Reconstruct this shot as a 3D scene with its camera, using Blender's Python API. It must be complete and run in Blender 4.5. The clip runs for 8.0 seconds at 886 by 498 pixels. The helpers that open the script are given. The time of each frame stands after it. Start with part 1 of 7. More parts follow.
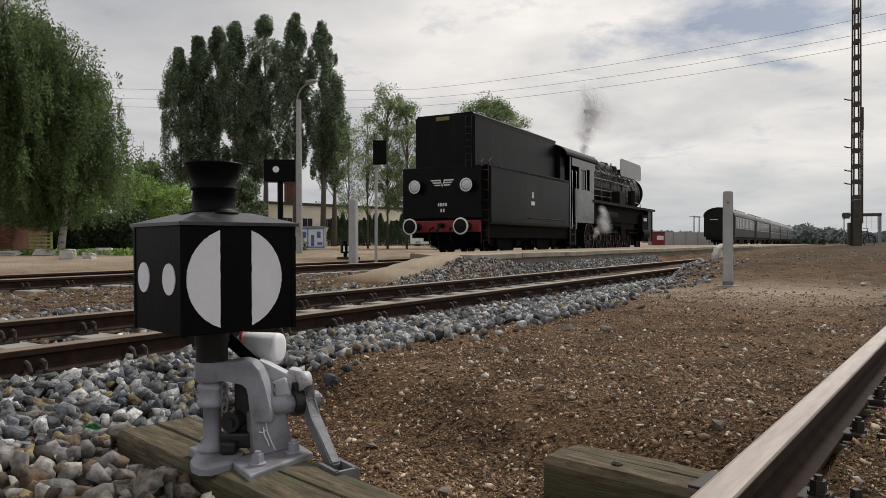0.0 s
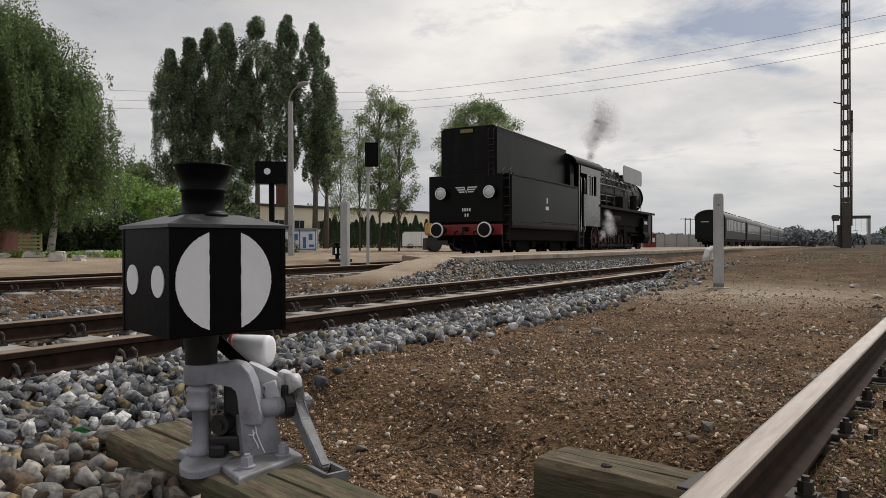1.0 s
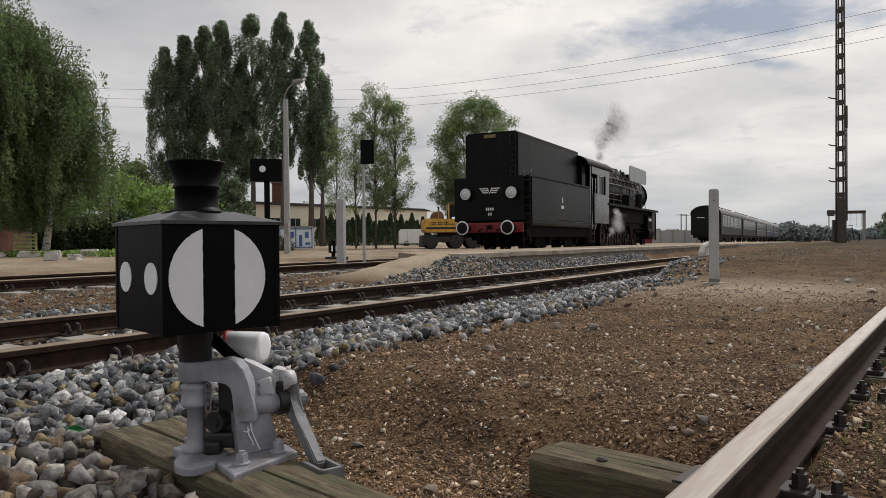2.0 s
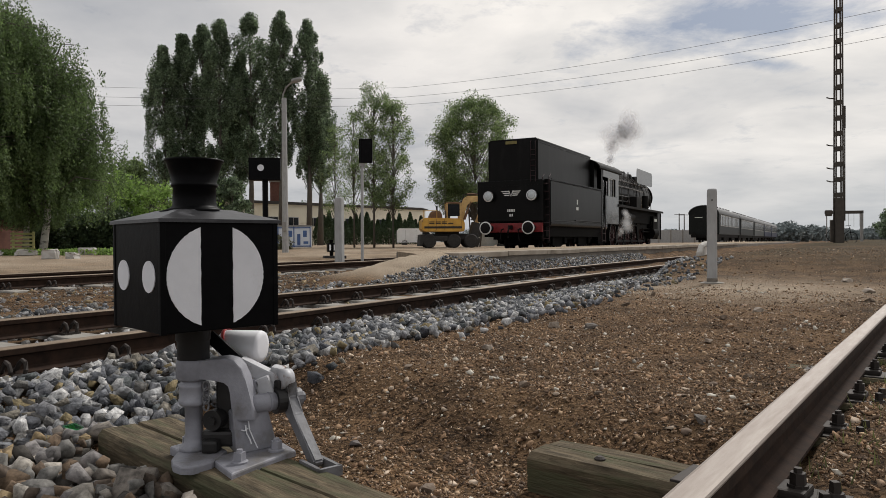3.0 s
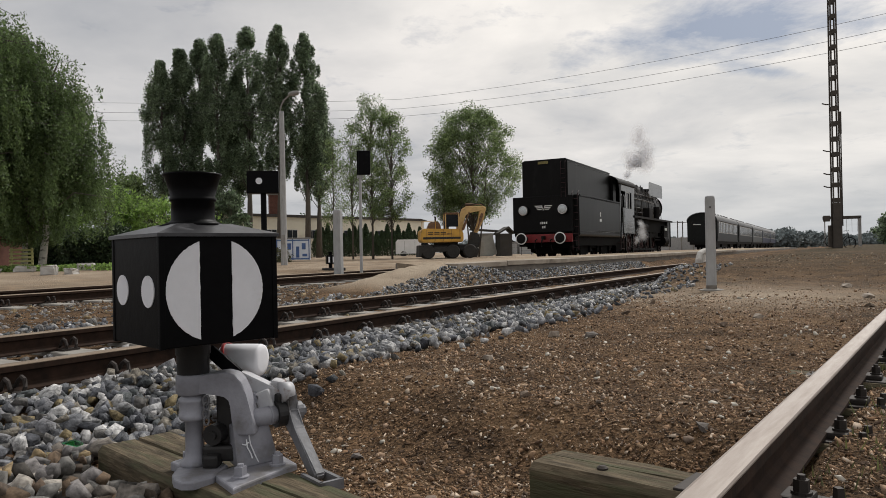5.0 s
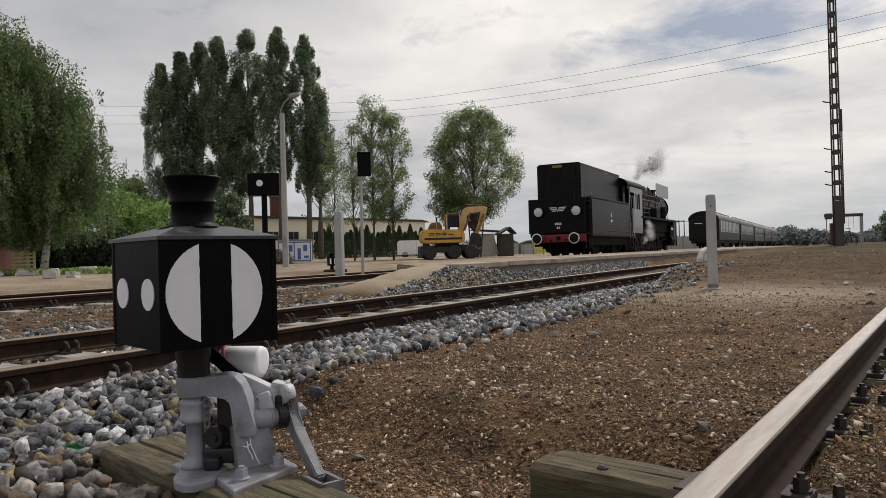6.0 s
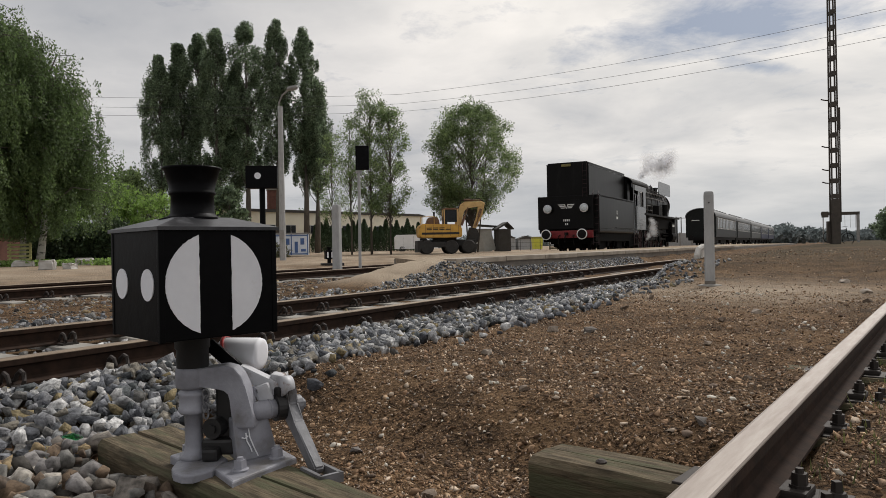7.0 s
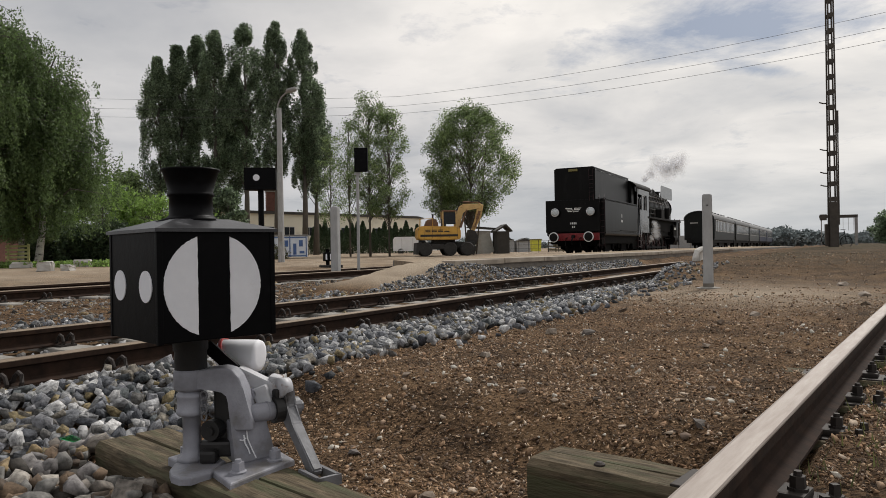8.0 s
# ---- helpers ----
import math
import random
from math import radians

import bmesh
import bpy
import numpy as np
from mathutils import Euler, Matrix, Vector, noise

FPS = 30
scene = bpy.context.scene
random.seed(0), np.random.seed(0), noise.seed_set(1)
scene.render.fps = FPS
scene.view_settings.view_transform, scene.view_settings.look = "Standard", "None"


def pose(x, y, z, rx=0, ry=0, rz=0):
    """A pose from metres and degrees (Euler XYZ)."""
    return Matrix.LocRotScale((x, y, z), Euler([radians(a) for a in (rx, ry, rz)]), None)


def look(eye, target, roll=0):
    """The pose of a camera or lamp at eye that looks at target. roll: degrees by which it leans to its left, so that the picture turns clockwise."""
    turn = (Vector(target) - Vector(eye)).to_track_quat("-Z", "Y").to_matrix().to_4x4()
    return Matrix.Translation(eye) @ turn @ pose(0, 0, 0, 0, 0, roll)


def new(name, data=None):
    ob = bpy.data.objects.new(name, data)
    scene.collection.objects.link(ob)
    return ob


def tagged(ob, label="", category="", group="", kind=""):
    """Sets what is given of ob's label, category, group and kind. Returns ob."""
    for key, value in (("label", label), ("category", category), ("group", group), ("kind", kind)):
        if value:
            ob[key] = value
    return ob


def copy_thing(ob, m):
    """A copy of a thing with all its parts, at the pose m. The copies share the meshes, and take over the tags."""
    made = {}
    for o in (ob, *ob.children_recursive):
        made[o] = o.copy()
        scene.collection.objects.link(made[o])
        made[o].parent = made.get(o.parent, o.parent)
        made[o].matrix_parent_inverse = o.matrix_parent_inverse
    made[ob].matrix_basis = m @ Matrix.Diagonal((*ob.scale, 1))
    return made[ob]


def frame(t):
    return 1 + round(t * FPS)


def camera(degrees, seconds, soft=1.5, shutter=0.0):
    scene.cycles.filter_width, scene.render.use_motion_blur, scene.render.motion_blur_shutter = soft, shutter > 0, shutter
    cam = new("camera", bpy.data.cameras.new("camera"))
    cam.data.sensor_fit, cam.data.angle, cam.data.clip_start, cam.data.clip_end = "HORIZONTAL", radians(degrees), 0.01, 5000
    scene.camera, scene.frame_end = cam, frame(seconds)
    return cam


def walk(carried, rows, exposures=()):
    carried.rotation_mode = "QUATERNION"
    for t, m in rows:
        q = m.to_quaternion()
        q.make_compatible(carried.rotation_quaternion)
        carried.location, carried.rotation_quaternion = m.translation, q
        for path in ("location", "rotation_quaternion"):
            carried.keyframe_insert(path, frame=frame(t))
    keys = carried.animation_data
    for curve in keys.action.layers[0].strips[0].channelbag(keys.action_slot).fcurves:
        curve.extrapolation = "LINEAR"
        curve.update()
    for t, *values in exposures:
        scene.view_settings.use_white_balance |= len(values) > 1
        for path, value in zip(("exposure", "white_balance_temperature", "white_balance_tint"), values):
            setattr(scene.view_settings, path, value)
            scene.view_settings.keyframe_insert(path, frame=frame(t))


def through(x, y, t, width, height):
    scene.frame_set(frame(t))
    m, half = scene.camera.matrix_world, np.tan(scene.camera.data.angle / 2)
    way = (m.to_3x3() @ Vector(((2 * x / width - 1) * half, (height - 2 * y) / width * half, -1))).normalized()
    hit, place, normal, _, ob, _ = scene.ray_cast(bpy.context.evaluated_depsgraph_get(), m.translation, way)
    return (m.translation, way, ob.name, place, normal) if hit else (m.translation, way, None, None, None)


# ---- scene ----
cam = camera(64.0, 8.0, soft=0.6)
PATH = [
    (0, (0.0, 0.001, 0.53), (0.0, 2.001, 0.513), -0.2),
    (0.5, (0.001, 0.001, 0.53), (0.012, 2.001, 0.513), -0.2),
    (1, (0.007, -0.001, 0.53), (0.029, 1.999, 0.519), -0.2),
    (1.5, (0.014, 0.001, 0.526), (0.044, 2.001, 0.511), -0.5),
    (3, (0.013, 0.004, 0.523), (0.05, 2.004, 0.502), -0.4),
    (3.5, (0.007, 0.007, 0.522), (0.045, 2.006, 0.503), -0.3),
    (4, (0.004, 0.006, 0.523), (0.033, 2.005, 0.515), -0.5),
    (4.5, (0.007, 0.005, 0.523), (0.043, 2.005, 0.527), -0.8),
    (6, (0.021, -0.001, 0.524), (0.057, 1.999, 0.535), -1.6),
    (6.5, (0.018, -0.002, 0.521), (0.057, 1.998, 0.519), -1.4),
    (7, (0.01, 0.003, 0.519), (0.054, 2.003, 0.515), -1.1),
    (7.5, (0.01, 0.004, 0.517), (0.059, 2.003, 0.511), -0.9),
    (8, (0.01, 0.003, 0.519), (0.058, 2.002, 0.521), -1.0),
]
walk(cam, [(t, look(eye, target, roll)) for t, eye, target, roll in PATH], exposures=[(0, 0.02), (8.0, 0.02)])

# ---- world and sun: thin broken overcast, the sun behind cloud ahead ----
SUN_AZ, SUN_EL = radians(38), radians(44)   # azimuth clockwise from +y
world = bpy.data.worlds.new("sky")
scene.world = world
world.use_nodes = True


def build_sky():
    nt = world.node_tree
    nt.nodes.clear()
    N, K = nt.nodes.new, nt.links.new
    out, bg = N("ShaderNodeOutputWorld"), N("ShaderNodeBackground")
    bg.inputs["Strength"].default_value = 0.1
    K(bg.outputs[0], out.inputs[0])
    sky = N("ShaderNodeTexSky")
    sky.sky_type, sky.sun_disc = "NISHITA", False
    sky.sun_elevation, sky.sun_rotation = SUN_EL, SUN_AZ
    co = N("ShaderNodeTexCoord")

    def math_node(op, a, b=0.0, clamp=False):
        m = N("ShaderNodeMath")
        m.operation, m.use_clamp = op, clamp
        for i, v in enumerate((a, b)):
            if isinstance(v, (int, float)):
                m.inputs[i].default_value = v
            else:
                K(v, m.inputs[i])
        return m.outputs[0]
    sep = N("ShaderNodeSeparateXYZ")
    K(co.outputs["Generated"], sep.inputs[0])
    # the cloud layer lies flat overhead: divide by height
    h = math_node("ADD", math_node("MAXIMUM", sep.outputs[2], 0.0), 0.16)
    com = N("ShaderNodeCombineXYZ")
    K(math_node("DIVIDE", sep.outputs[0], h), com.inputs[0])
    K(math_node("DIVIDE", sep.outputs[1], h), com.inputs[1])

    def cloud(scale, detail, rough, x, y):
        mp = N("ShaderNodeMapping")
        mp.inputs["Location"].default_value = (x, y, 0)
        K(com.outputs[0], mp.inputs[0])
        n = N("ShaderNodeTexNoise")
        n.inputs["Scale"].default_value, n.inputs["Detail"].default_value, n.inputs["Roughness"].default_value = scale, detail, rough
        n.inputs["Distortion"].default_value = 0.25
        K(mp.outputs[0], n.inputs["Vector"])
        return n.outputs["Fac"]

    def ramp(fac, stops):
        r = N("ShaderNodeValToRGB")
        K(fac, r.inputs[0])
        while len(r.color_ramp.elements) < len(stops):
            r.color_ramp.elements.new(0.5)
        for e, (at, c) in zip(r.color_ramp.elements, stops):
            e.position, e.color = at, (*c, 1)
        return r.outputs[0]
    body = ramp(cloud(1.1, 6, 0.55, 3.1, 1.7), [(0.3, (5.0, 5.15, 5.4)), (0.48, (6.9, 6.85, 6.8)), (0.66, (8.9, 8.65, 8.35))])
    # long rift in the cloud, high and to the right, and a small dark bank below it
    def rift(at, along, half_long, half_wide):
        sub = N("ShaderNodeVectorMath")
        sub.operation = "SUBTRACT"
        K(com.outputs[0], sub.inputs[0])
        sub.inputs[1].default_value = (*at, 0)
        d = Vector((*along, 0)).normalized()
        ends = []
        for axis, half in ((d, half_long), (Vector((-d.y, d.x, 0)), half_wide)):
            dp = N("ShaderNodeVectorMath")
            dp.operation = "DOT_PRODUCT"
            K(sub.outputs[0], dp.inputs[0])
            dp.inputs[1].default_value = axis / half
            ends.append(math_node("POWER", math_node("ABSOLUTE", dp.outputs["Value"]), 2.0))
        return math_node("SUBTRACT", 1.0, math_node("SQRT", math_node("ADD", *ends)), True)
    near = math_node("ADD", rift((0.92, 2.0), (0.55, -0.42), 0.62, 0.32), math_node("MULTIPLY", rift((1.12, 2.32), (0.9, 0.2), 0.2, 0.07), 0.7))
    gap = math_node("ADD", cloud(3.4, 9, 0.66, 7.3, 2.2), math_node("MULTIPLY", near, 0.55))
    gapf = ramp(gap, [(0.56, (0, 0, 0)), (0.92, (1, 1, 1))])
    mix = N("ShaderNodeMix")
    mix.data_type = "RGBA"
    K(gapf, mix.inputs[0])
    K(body, mix.inputs[6])
    blue = N("ShaderNodeMix")
    blue.data_type = "RGBA"
    blue.inputs[0].default_value = 0.75
    K(sky.outputs[0], blue.inputs[6])
    blue.inputs[7].default_value = (2.2, 2.5, 3.2, 1)
    K(blue.outputs[2], mix.inputs[7])
    # brighter round the veiled sun, greyer behind
    dot = N("ShaderNodeVectorMath")
    dot.operation = "DOT_PRODUCT"
    K(co.outputs["Generated"], dot.inputs[0])
    dot.inputs[1].default_value = (math.sin(SUN_AZ) * math.cos(SUN_EL), math.cos(SUN_AZ) * math.cos(SUN_EL), math.sin(SUN_EL))
    lit = ramp(math_node("ADD", math_node("MULTIPLY", dot.outputs["Value"], 0.5), 0.5), [(0.2, (0.86, 0.87, 0.90)), (0.6, (0.78, 0.79, 0.81)), (0.8, (0.80, 0.80, 0.82)), (0.94, (1.20, 1.17, 1.13))])
    glow = N("ShaderNodeMix")
    glow.data_type, glow.blend_type = "RGBA", "MULTIPLY"
    glow.inputs[0].default_value = 1.0
    # haze low down
    hz = ramp(sep.outputs[2], [(0.0, (1, 1, 1)), (0.16, (0, 0, 0))])
    haze = N("ShaderNodeMix")
    haze.data_type = "RGBA"
    K(math_node("MULTIPLY", hz, 0.7), haze.inputs[0])
    K(mix.outputs[2], haze.inputs[6])
    haze.inputs[7].default_value = (4.9, 5.25, 5.5, 1)
    K(haze.outputs[2], glow.inputs[6])
    K(lit, glow.inputs[7])
    K(glow.outputs[2], bg.inputs["Color"])


build_sky()
sun = new("sun", bpy.data.lights.new("sun", "SUN"))
sun.data.energy, sun.data.angle, sun.data.color = 2.35, radians(10), (1.0, 0.97, 0.93)
sun.matrix_world = look((0, 0, 0), (-math.sin(SUN_AZ) * math.cos(SUN_EL), -math.cos(SUN_AZ) * math.cos(SUN_EL), -math.sin(SUN_EL)))

# ---- mesh helpers ----
def mesh_of(name, bm, material, smooth=False):
    me = bpy.data.meshes.new(name)
    bmesh.ops.recalc_face_normals(bm, faces=bm.faces)
    bm.to_mesh(me)
    bm.free()
    if material:
        me.materials.append(material)
    if smooth:
        for p in me.polygons:
            p.use_smooth = True
    return me


def part(name, bm, material, parent=None, label="", smooth=False):
    ob = new(name, mesh_of(name, bm, material, smooth))
    if parent:
        ob.parent = parent
    return tagged(ob, label) if label else ob


def thing(name, label, category, m=None, group="", kind=""):
    ob = new(name)
    ob.matrix_world = m or Matrix()
    return tagged(ob, label, category, group, kind)


def box(bm, c, size, rot=None, bevel=0.0):
    r = bmesh.ops.create_cube(bm, size=1.0)
    vs = r["verts"]
    bmesh.ops.scale(bm, vec=size, verts=vs)
    if bevel:
        es = list({e for v in vs for e in v.link_edges})
        vs = list({v for f in bmesh.ops.bevel(bm, geom=es, offset=bevel, segments=2, affect="EDGES", profile=0.6)["faces"] for v in f.verts} | {v for v in vs if v.is_valid})
    m = Matrix.Translation(c) @ (rot.to_4x4() if rot else Matrix())
    bmesh.ops.transform(bm, matrix=m, verts=vs)
    return bm


def tube(bm, a, b, r0, r1=None, seg=12, caps=True):
    a, b = Vector(a), Vector(b)
    q = (b - a).to_track_quat("Z", "Y").to_matrix().to_4x4()
    bmesh.ops.create_cone(bm, cap_ends=caps, segments=seg, radius1=r0, radius2=r0 if r1 is None else r1, depth=(b - a).length,
                          matrix=Matrix.Translation((a + b) / 2) @ q)
    return bm


def lathe(bm, profile, seg=24, m=None, ring=False):
    """Turn (radius, height) pairs round the z axis; a ring has no end caps."""
    m = m or Matrix()
    rings = [[bm.verts.new(m @ Vector((r * math.cos(2 * math.pi * i / seg), r * math.sin(2 * math.pi * i / seg), z))) for i in range(seg)] for r, z in profile]
    for a, b in zip(rings, rings[1:] + ([rings[0]] if ring else [])):
        for i in range(seg):
            bm.faces.new((a[i], a[(i + 1) % seg], b[(i + 1) % seg], b[i]))
    if not ring:
        bm.faces.new(rings[0][::-1])
        bm.faces.new(rings[-1])
    return bm


def prism(bm, outline, depth, m=None):
    """A plate: an outline in x and z, from y = 0 to depth."""
    m = m or Matrix()
    a = [bm.verts.new(m @ Vector((x, 0, z))) for x, z in outline]
    b = [bm.verts.new(m @ Vector((x, depth, z))) for x, z in outline]
    n = len(outline)
    for i in range(n):
        bm.faces.new((a[i], a[(i + 1) % n], b[(i + 1) % n], b[i]))
    bm.faces.new(a[::-1])
    bm.faces.new(b)
    return bm


def pipe(bm, pts, r, seg=8, r_end=None):
    """A tube along points, with its radius running from r to r_end."""
    pts = [Vector(p) for p in pts]
    rings = []
    for i, p in enumerate(pts):
        d = (pts[min(i + 1, len(pts) - 1)] - pts[max(i - 1, 0)]).normalized()
        q = d.to_track_quat("Z", "Y").to_matrix()
        k = i / max(1, len(pts) - 1)
        rr = r + ((r if r_end is None else r_end) - r) * k
        rings.append([bm.verts.new(p + q @ Vector((rr * math.cos(2 * math.pi * j / seg), rr * math.sin(2 * math.pi * j / seg), 0))) for j in range(seg)])
    for a, b in zip(rings, rings[1:]):
        for j in range(seg):
            bm.faces.new((a[j], a[(j + 1) % seg], b[(j + 1) % seg], b[j]))
    bm.faces.new(rings[0][::-1])
    bm.faces.new(rings[-1])
    return bm


# ---- materials ----
def mat(name, c1, c2=None, scale=8.0, rough=0.7, metal=0.0, bump=0.0, bump_scale=None, detail=6, fine=0.25, stretch=(1, 1, 1), c3=None, c3_scale=1.5, c3_at=0.6,
        per_object=0.0, per_island=0.0, through=0.0, world_space=False, spec=0.5, palette=None, grain=0.0, grain_scale=50.0):
    """A surface with grain between c1 and c2, and patches of c3: wear, stain or painted sheen."""
    m = bpy.data.materials.new(name)
    m.use_nodes = True
    nt = m.node_tree
    N, K = nt.nodes.new, nt.links.new
    bs = nt.nodes["Principled BSDF"]
    bs.inputs["Roughness"].default_value, bs.inputs["Metallic"].default_value = rough, metal
    bs.inputs["Specular IOR Level"].default_value = spec
    co, mp = N("ShaderNodeTexCoord"), N("ShaderNodeMapping")
    mp.inputs["Scale"].default_value = stretch
    if world_space:
        K(N("ShaderNodeNewGeometry").outputs["Position"], mp.inputs[0])
    else:
        K(co.outputs["Object"], mp.inputs[0])

    def noise_tex(s, d=detail):
        n = N("ShaderNodeTexNoise")
        n.inputs["Scale"].default_value, n.inputs["Detail"].default_value, n.inputs["Roughness"].default_value = s, d, 0.6
        K(mp.outputs[0], n.inputs["Vector"])
        return n.outputs["Fac"]

    def mixc(f, a, b):
        x = N("ShaderNodeMix")
        x.data_type = "RGBA"
        for v, s in ((f, 0), (a, 6), (b, 7)):
            if isinstance(v, (int, float)):
                x.inputs[s].default_value = v
            elif isinstance(v, tuple):
                x.inputs[s].default_value = (*v, 1)
            else:
                K(v, x.inputs[s])
        return x.outputs[2]

    def ramp(f, lo, hi):
        r = N("ShaderNodeMapRange")
        r.inputs[1].default_value, r.inputs[2].default_value = lo, hi
        K(f, r.inputs[0])
        return r.outputs[0]
    col = mixc(ramp(noise_tex(scale), 0.32, 0.68), c1, c2 or tuple(v * (1 - fine) for v in c1))
    if grain:
        vo = N("ShaderNodeTexVoronoi")
        vo.inputs["Scale"].default_value, vo.inputs["Randomness"].default_value = grain_scale, 1.0
        K(mp.outputs[0], vo.inputs["Vector"])
        sx = N("ShaderNodeSeparateColor")
        K(vo.outputs["Color"], sx.inputs[0])
        g = N("ShaderNodeHueSaturation")
        mr = N("ShaderNodeMapRange")
        K(sx.outputs[0], mr.inputs[0])
        mr.inputs[3].default_value, mr.inputs[4].default_value = 1 - grain, 1 + grain
        K(mr.outputs[0], g.inputs["Value"])
        K(col, g.inputs["Color"])
        col = g.outputs[0]
    if c3:
        col = mixc(ramp(noise_tex(c3_scale), c3_at, c3_at + 0.12), col, c3)
    if palette:
        rnd = N("ShaderNodeObjectInfo").outputs["Random"] if per_object else N("ShaderNodeNewGeometry").outputs["Random Per Island"]
        cr = N("ShaderNodeValToRGB")
        cr.color_ramp.interpolation = "CONSTANT"
        while len(cr.color_ramp.elements) < len(palette):
            cr.color_ramp.elements.new(0.5)
        for i, (e, c) in enumerate(zip(cr.color_ramp.elements, palette)):
            e.position, e.color = i / len(palette), (*c, 1)
        K(rnd, cr.inputs[0])
        tint = N("ShaderNodeMix")
        tint.data_type, tint.blend_type = "RGBA", "MULTIPLY"
        tint.inputs[0].default_value = 1.0
        K(cr.outputs[0], tint.inputs[6])
        K(col, tint.inputs[7])
        col = tint.outputs[2]
    elif per_object or per_island:
        rnd = N("ShaderNodeObjectInfo").outputs["Random"] if per_object else N("ShaderNodeNewGeometry").outputs["Random Per Island"]
        k = per_object or per_island
        hs = N("ShaderNodeHueSaturation")
        v = N("ShaderNodeMapRange")
        K(rnd, v.inputs[0])
        v.inputs[3].default_value, v.inputs[4].default_value = 1 - k, 1 + k
        K(v.outputs[0], hs.inputs["Value"])
        K(col, hs.inputs["Color"])
        col = hs.outputs[0]
    K(col, bs.inputs["Base Color"])
    if bump:
        b = N("ShaderNodeBump")
        b.inputs["Strength"].default_value, b.inputs["Distance"].default_value = 1.0, bump
        K(noise_tex(bump_scale or scale * 2), b.inputs["Height"])
        K(b.outputs[0], bs.inputs["Normal"])
    if through:
        tr = N("ShaderNodeBsdfTranslucent")
        K(col, tr.inputs[0])
        mx = N("ShaderNodeMixShader")
        mx.inputs[0].default_value = through
        K(bs.outputs[0], mx.inputs[1])
        K(tr.outputs[0], mx.inputs[2])
        K(mx.outputs[0], nt.nodes["Material Output"].inputs[0])
    return m


def glass_mat(name, tint, rough=0.05):
    m = mat(name, tint, rough=rough)
    m.node_tree.nodes["Principled BSDF"].inputs["Transmission Weight"].default_value = 0.9
    return m


# darker than the grit on it: crevice shade is put into this colour
M_DIRT = mat("dirt", (0.19, 0.117, 0.064), (0.052, 0.033, 0.02), 2.4, 0.95, bump=0.05, bump_scale=38, c3=(0.21, 0.132, 0.072), c3_scale=0.5, c3_at=0.54, detail=13, world_space=True, grain=0.75, grain_scale=85, spec=0.1)
M_SAND = mat("sand", (0.37, 0.295, 0.215), (0.22, 0.17, 0.12), 3.0, 0.95, bump=0.015, bump_scale=30, world_space=True, detail=9, grain=0.15, grain_scale=60, spec=0.1)
GREYS = [(0.164, 0.169, 0.180), (0.321, 0.321, 0.324), (0.073, 0.076, 0.086), (0.214, 0.214, 0.223), (0.123, 0.128, 0.140), (0.414, 0.406, 0.398), (0.192, 0.172, 0.140), (0.096, 0.105, 0.107), (0.253, 0.253, 0.253), (0.146, 0.140, 0.131),
         (0.521, 0.513, 0.502), (0.050, 0.054, 0.058), (0.222, 0.177, 0.097), (0.172, 0.177, 0.193)]
COBBLES = [(0.099, 0.076, 0.059), (0.198, 0.175, 0.152), (0.274, 0.205, 0.117), (0.125, 0.117, 0.114), (0.319, 0.292, 0.254), (0.057, 0.051, 0.044), (0.152, 0.106, 0.070), (0.220, 0.205, 0.198), (0.114, 0.081, 0.057), (0.167, 0.160, 0.148)]
BROWNS = [(0.221, 0.140, 0.087), (0.336, 0.221, 0.137), (0.131, 0.084, 0.055), (0.420, 0.298, 0.193), (0.262, 0.166, 0.102), (0.073, 0.049, 0.034), (0.316, 0.221, 0.152), (0.525, 0.422, 0.326), (0.189, 0.142, 0.110), (0.274, 0.169, 0.101), (0.100, 0.066, 0.045)]
M_STONE = mat("ballast stone", (1.55, 1.55, 1.55), (0.38, 0.38, 0.385), 34, 0.75, per_island=0.55, world_space=True, bump=0.022, bump_scale=32, palette=GREYS, spec=0.22)
M_STONE_ONE = mat("ballast stone single", (1.55, 1.55, 1.55), (0.38, 0.38, 0.385), 34, 0.75, per_object=0.55, world_space=True, bump=0.022, bump_scale=32, palette=GREYS, spec=0.22)
M_COBBLE = mat("brown cobble", (1.6, 1.6, 1.6), (0.45, 0.45, 0.45), 34, 0.8, per_island=0.5, world_space=True, bump=0.004, bump_scale=60, palette=COBBLES, spec=0.22)
M_PEBBLE = mat("pebble", (1.3, 1.3, 1.3), (0.72, 0.72, 0.72), 30, 0.9, per_island=0.6, world_space=True, palette=BROWNS, spec=0.12)
M_PALE_PEBBLE = mat("pale pebble", (0.62, 0.58, 0.5), (0.42, 0.38, 0.32), 40, 0.8, per_island=0.3, world_space=True)
M_RAIL = mat("rusty rail", (0.045, 0.026, 0.018), (0.02, 0.013, 0.010), 14, 0.9, 0.0, spec=0.15, bump=0.001, bump_scale=60)
M_HEAD = mat("worn rail head", (0.34, 0.295, 0.26), (0.23, 0.185, 0.155), 6, 0.6, 0.2, stretch=(6, 0.6, 1), bump=0.0005, bump_scale=80)
M_HEAD_RUST = mat("dull rail head", (0.27, 0.21, 0.15), (0.16, 0.115, 0.08), 6, 0.55, 0.4, stretch=(6, 0.6, 1))
M_CLIP = mat("fastening steel", (0.05, 0.04, 0.035), (0.03, 0.025, 0.022), 20, 0.7, 0.4)
M_CONCRETE = mat("concrete", (0.33, 0.31, 0.275), (0.22, 0.205, 0.185), 6, 0.9, bump=0.002, bump_scale=60, c3=(0.22, 0.2, 0.17), c3_scale=1.3)
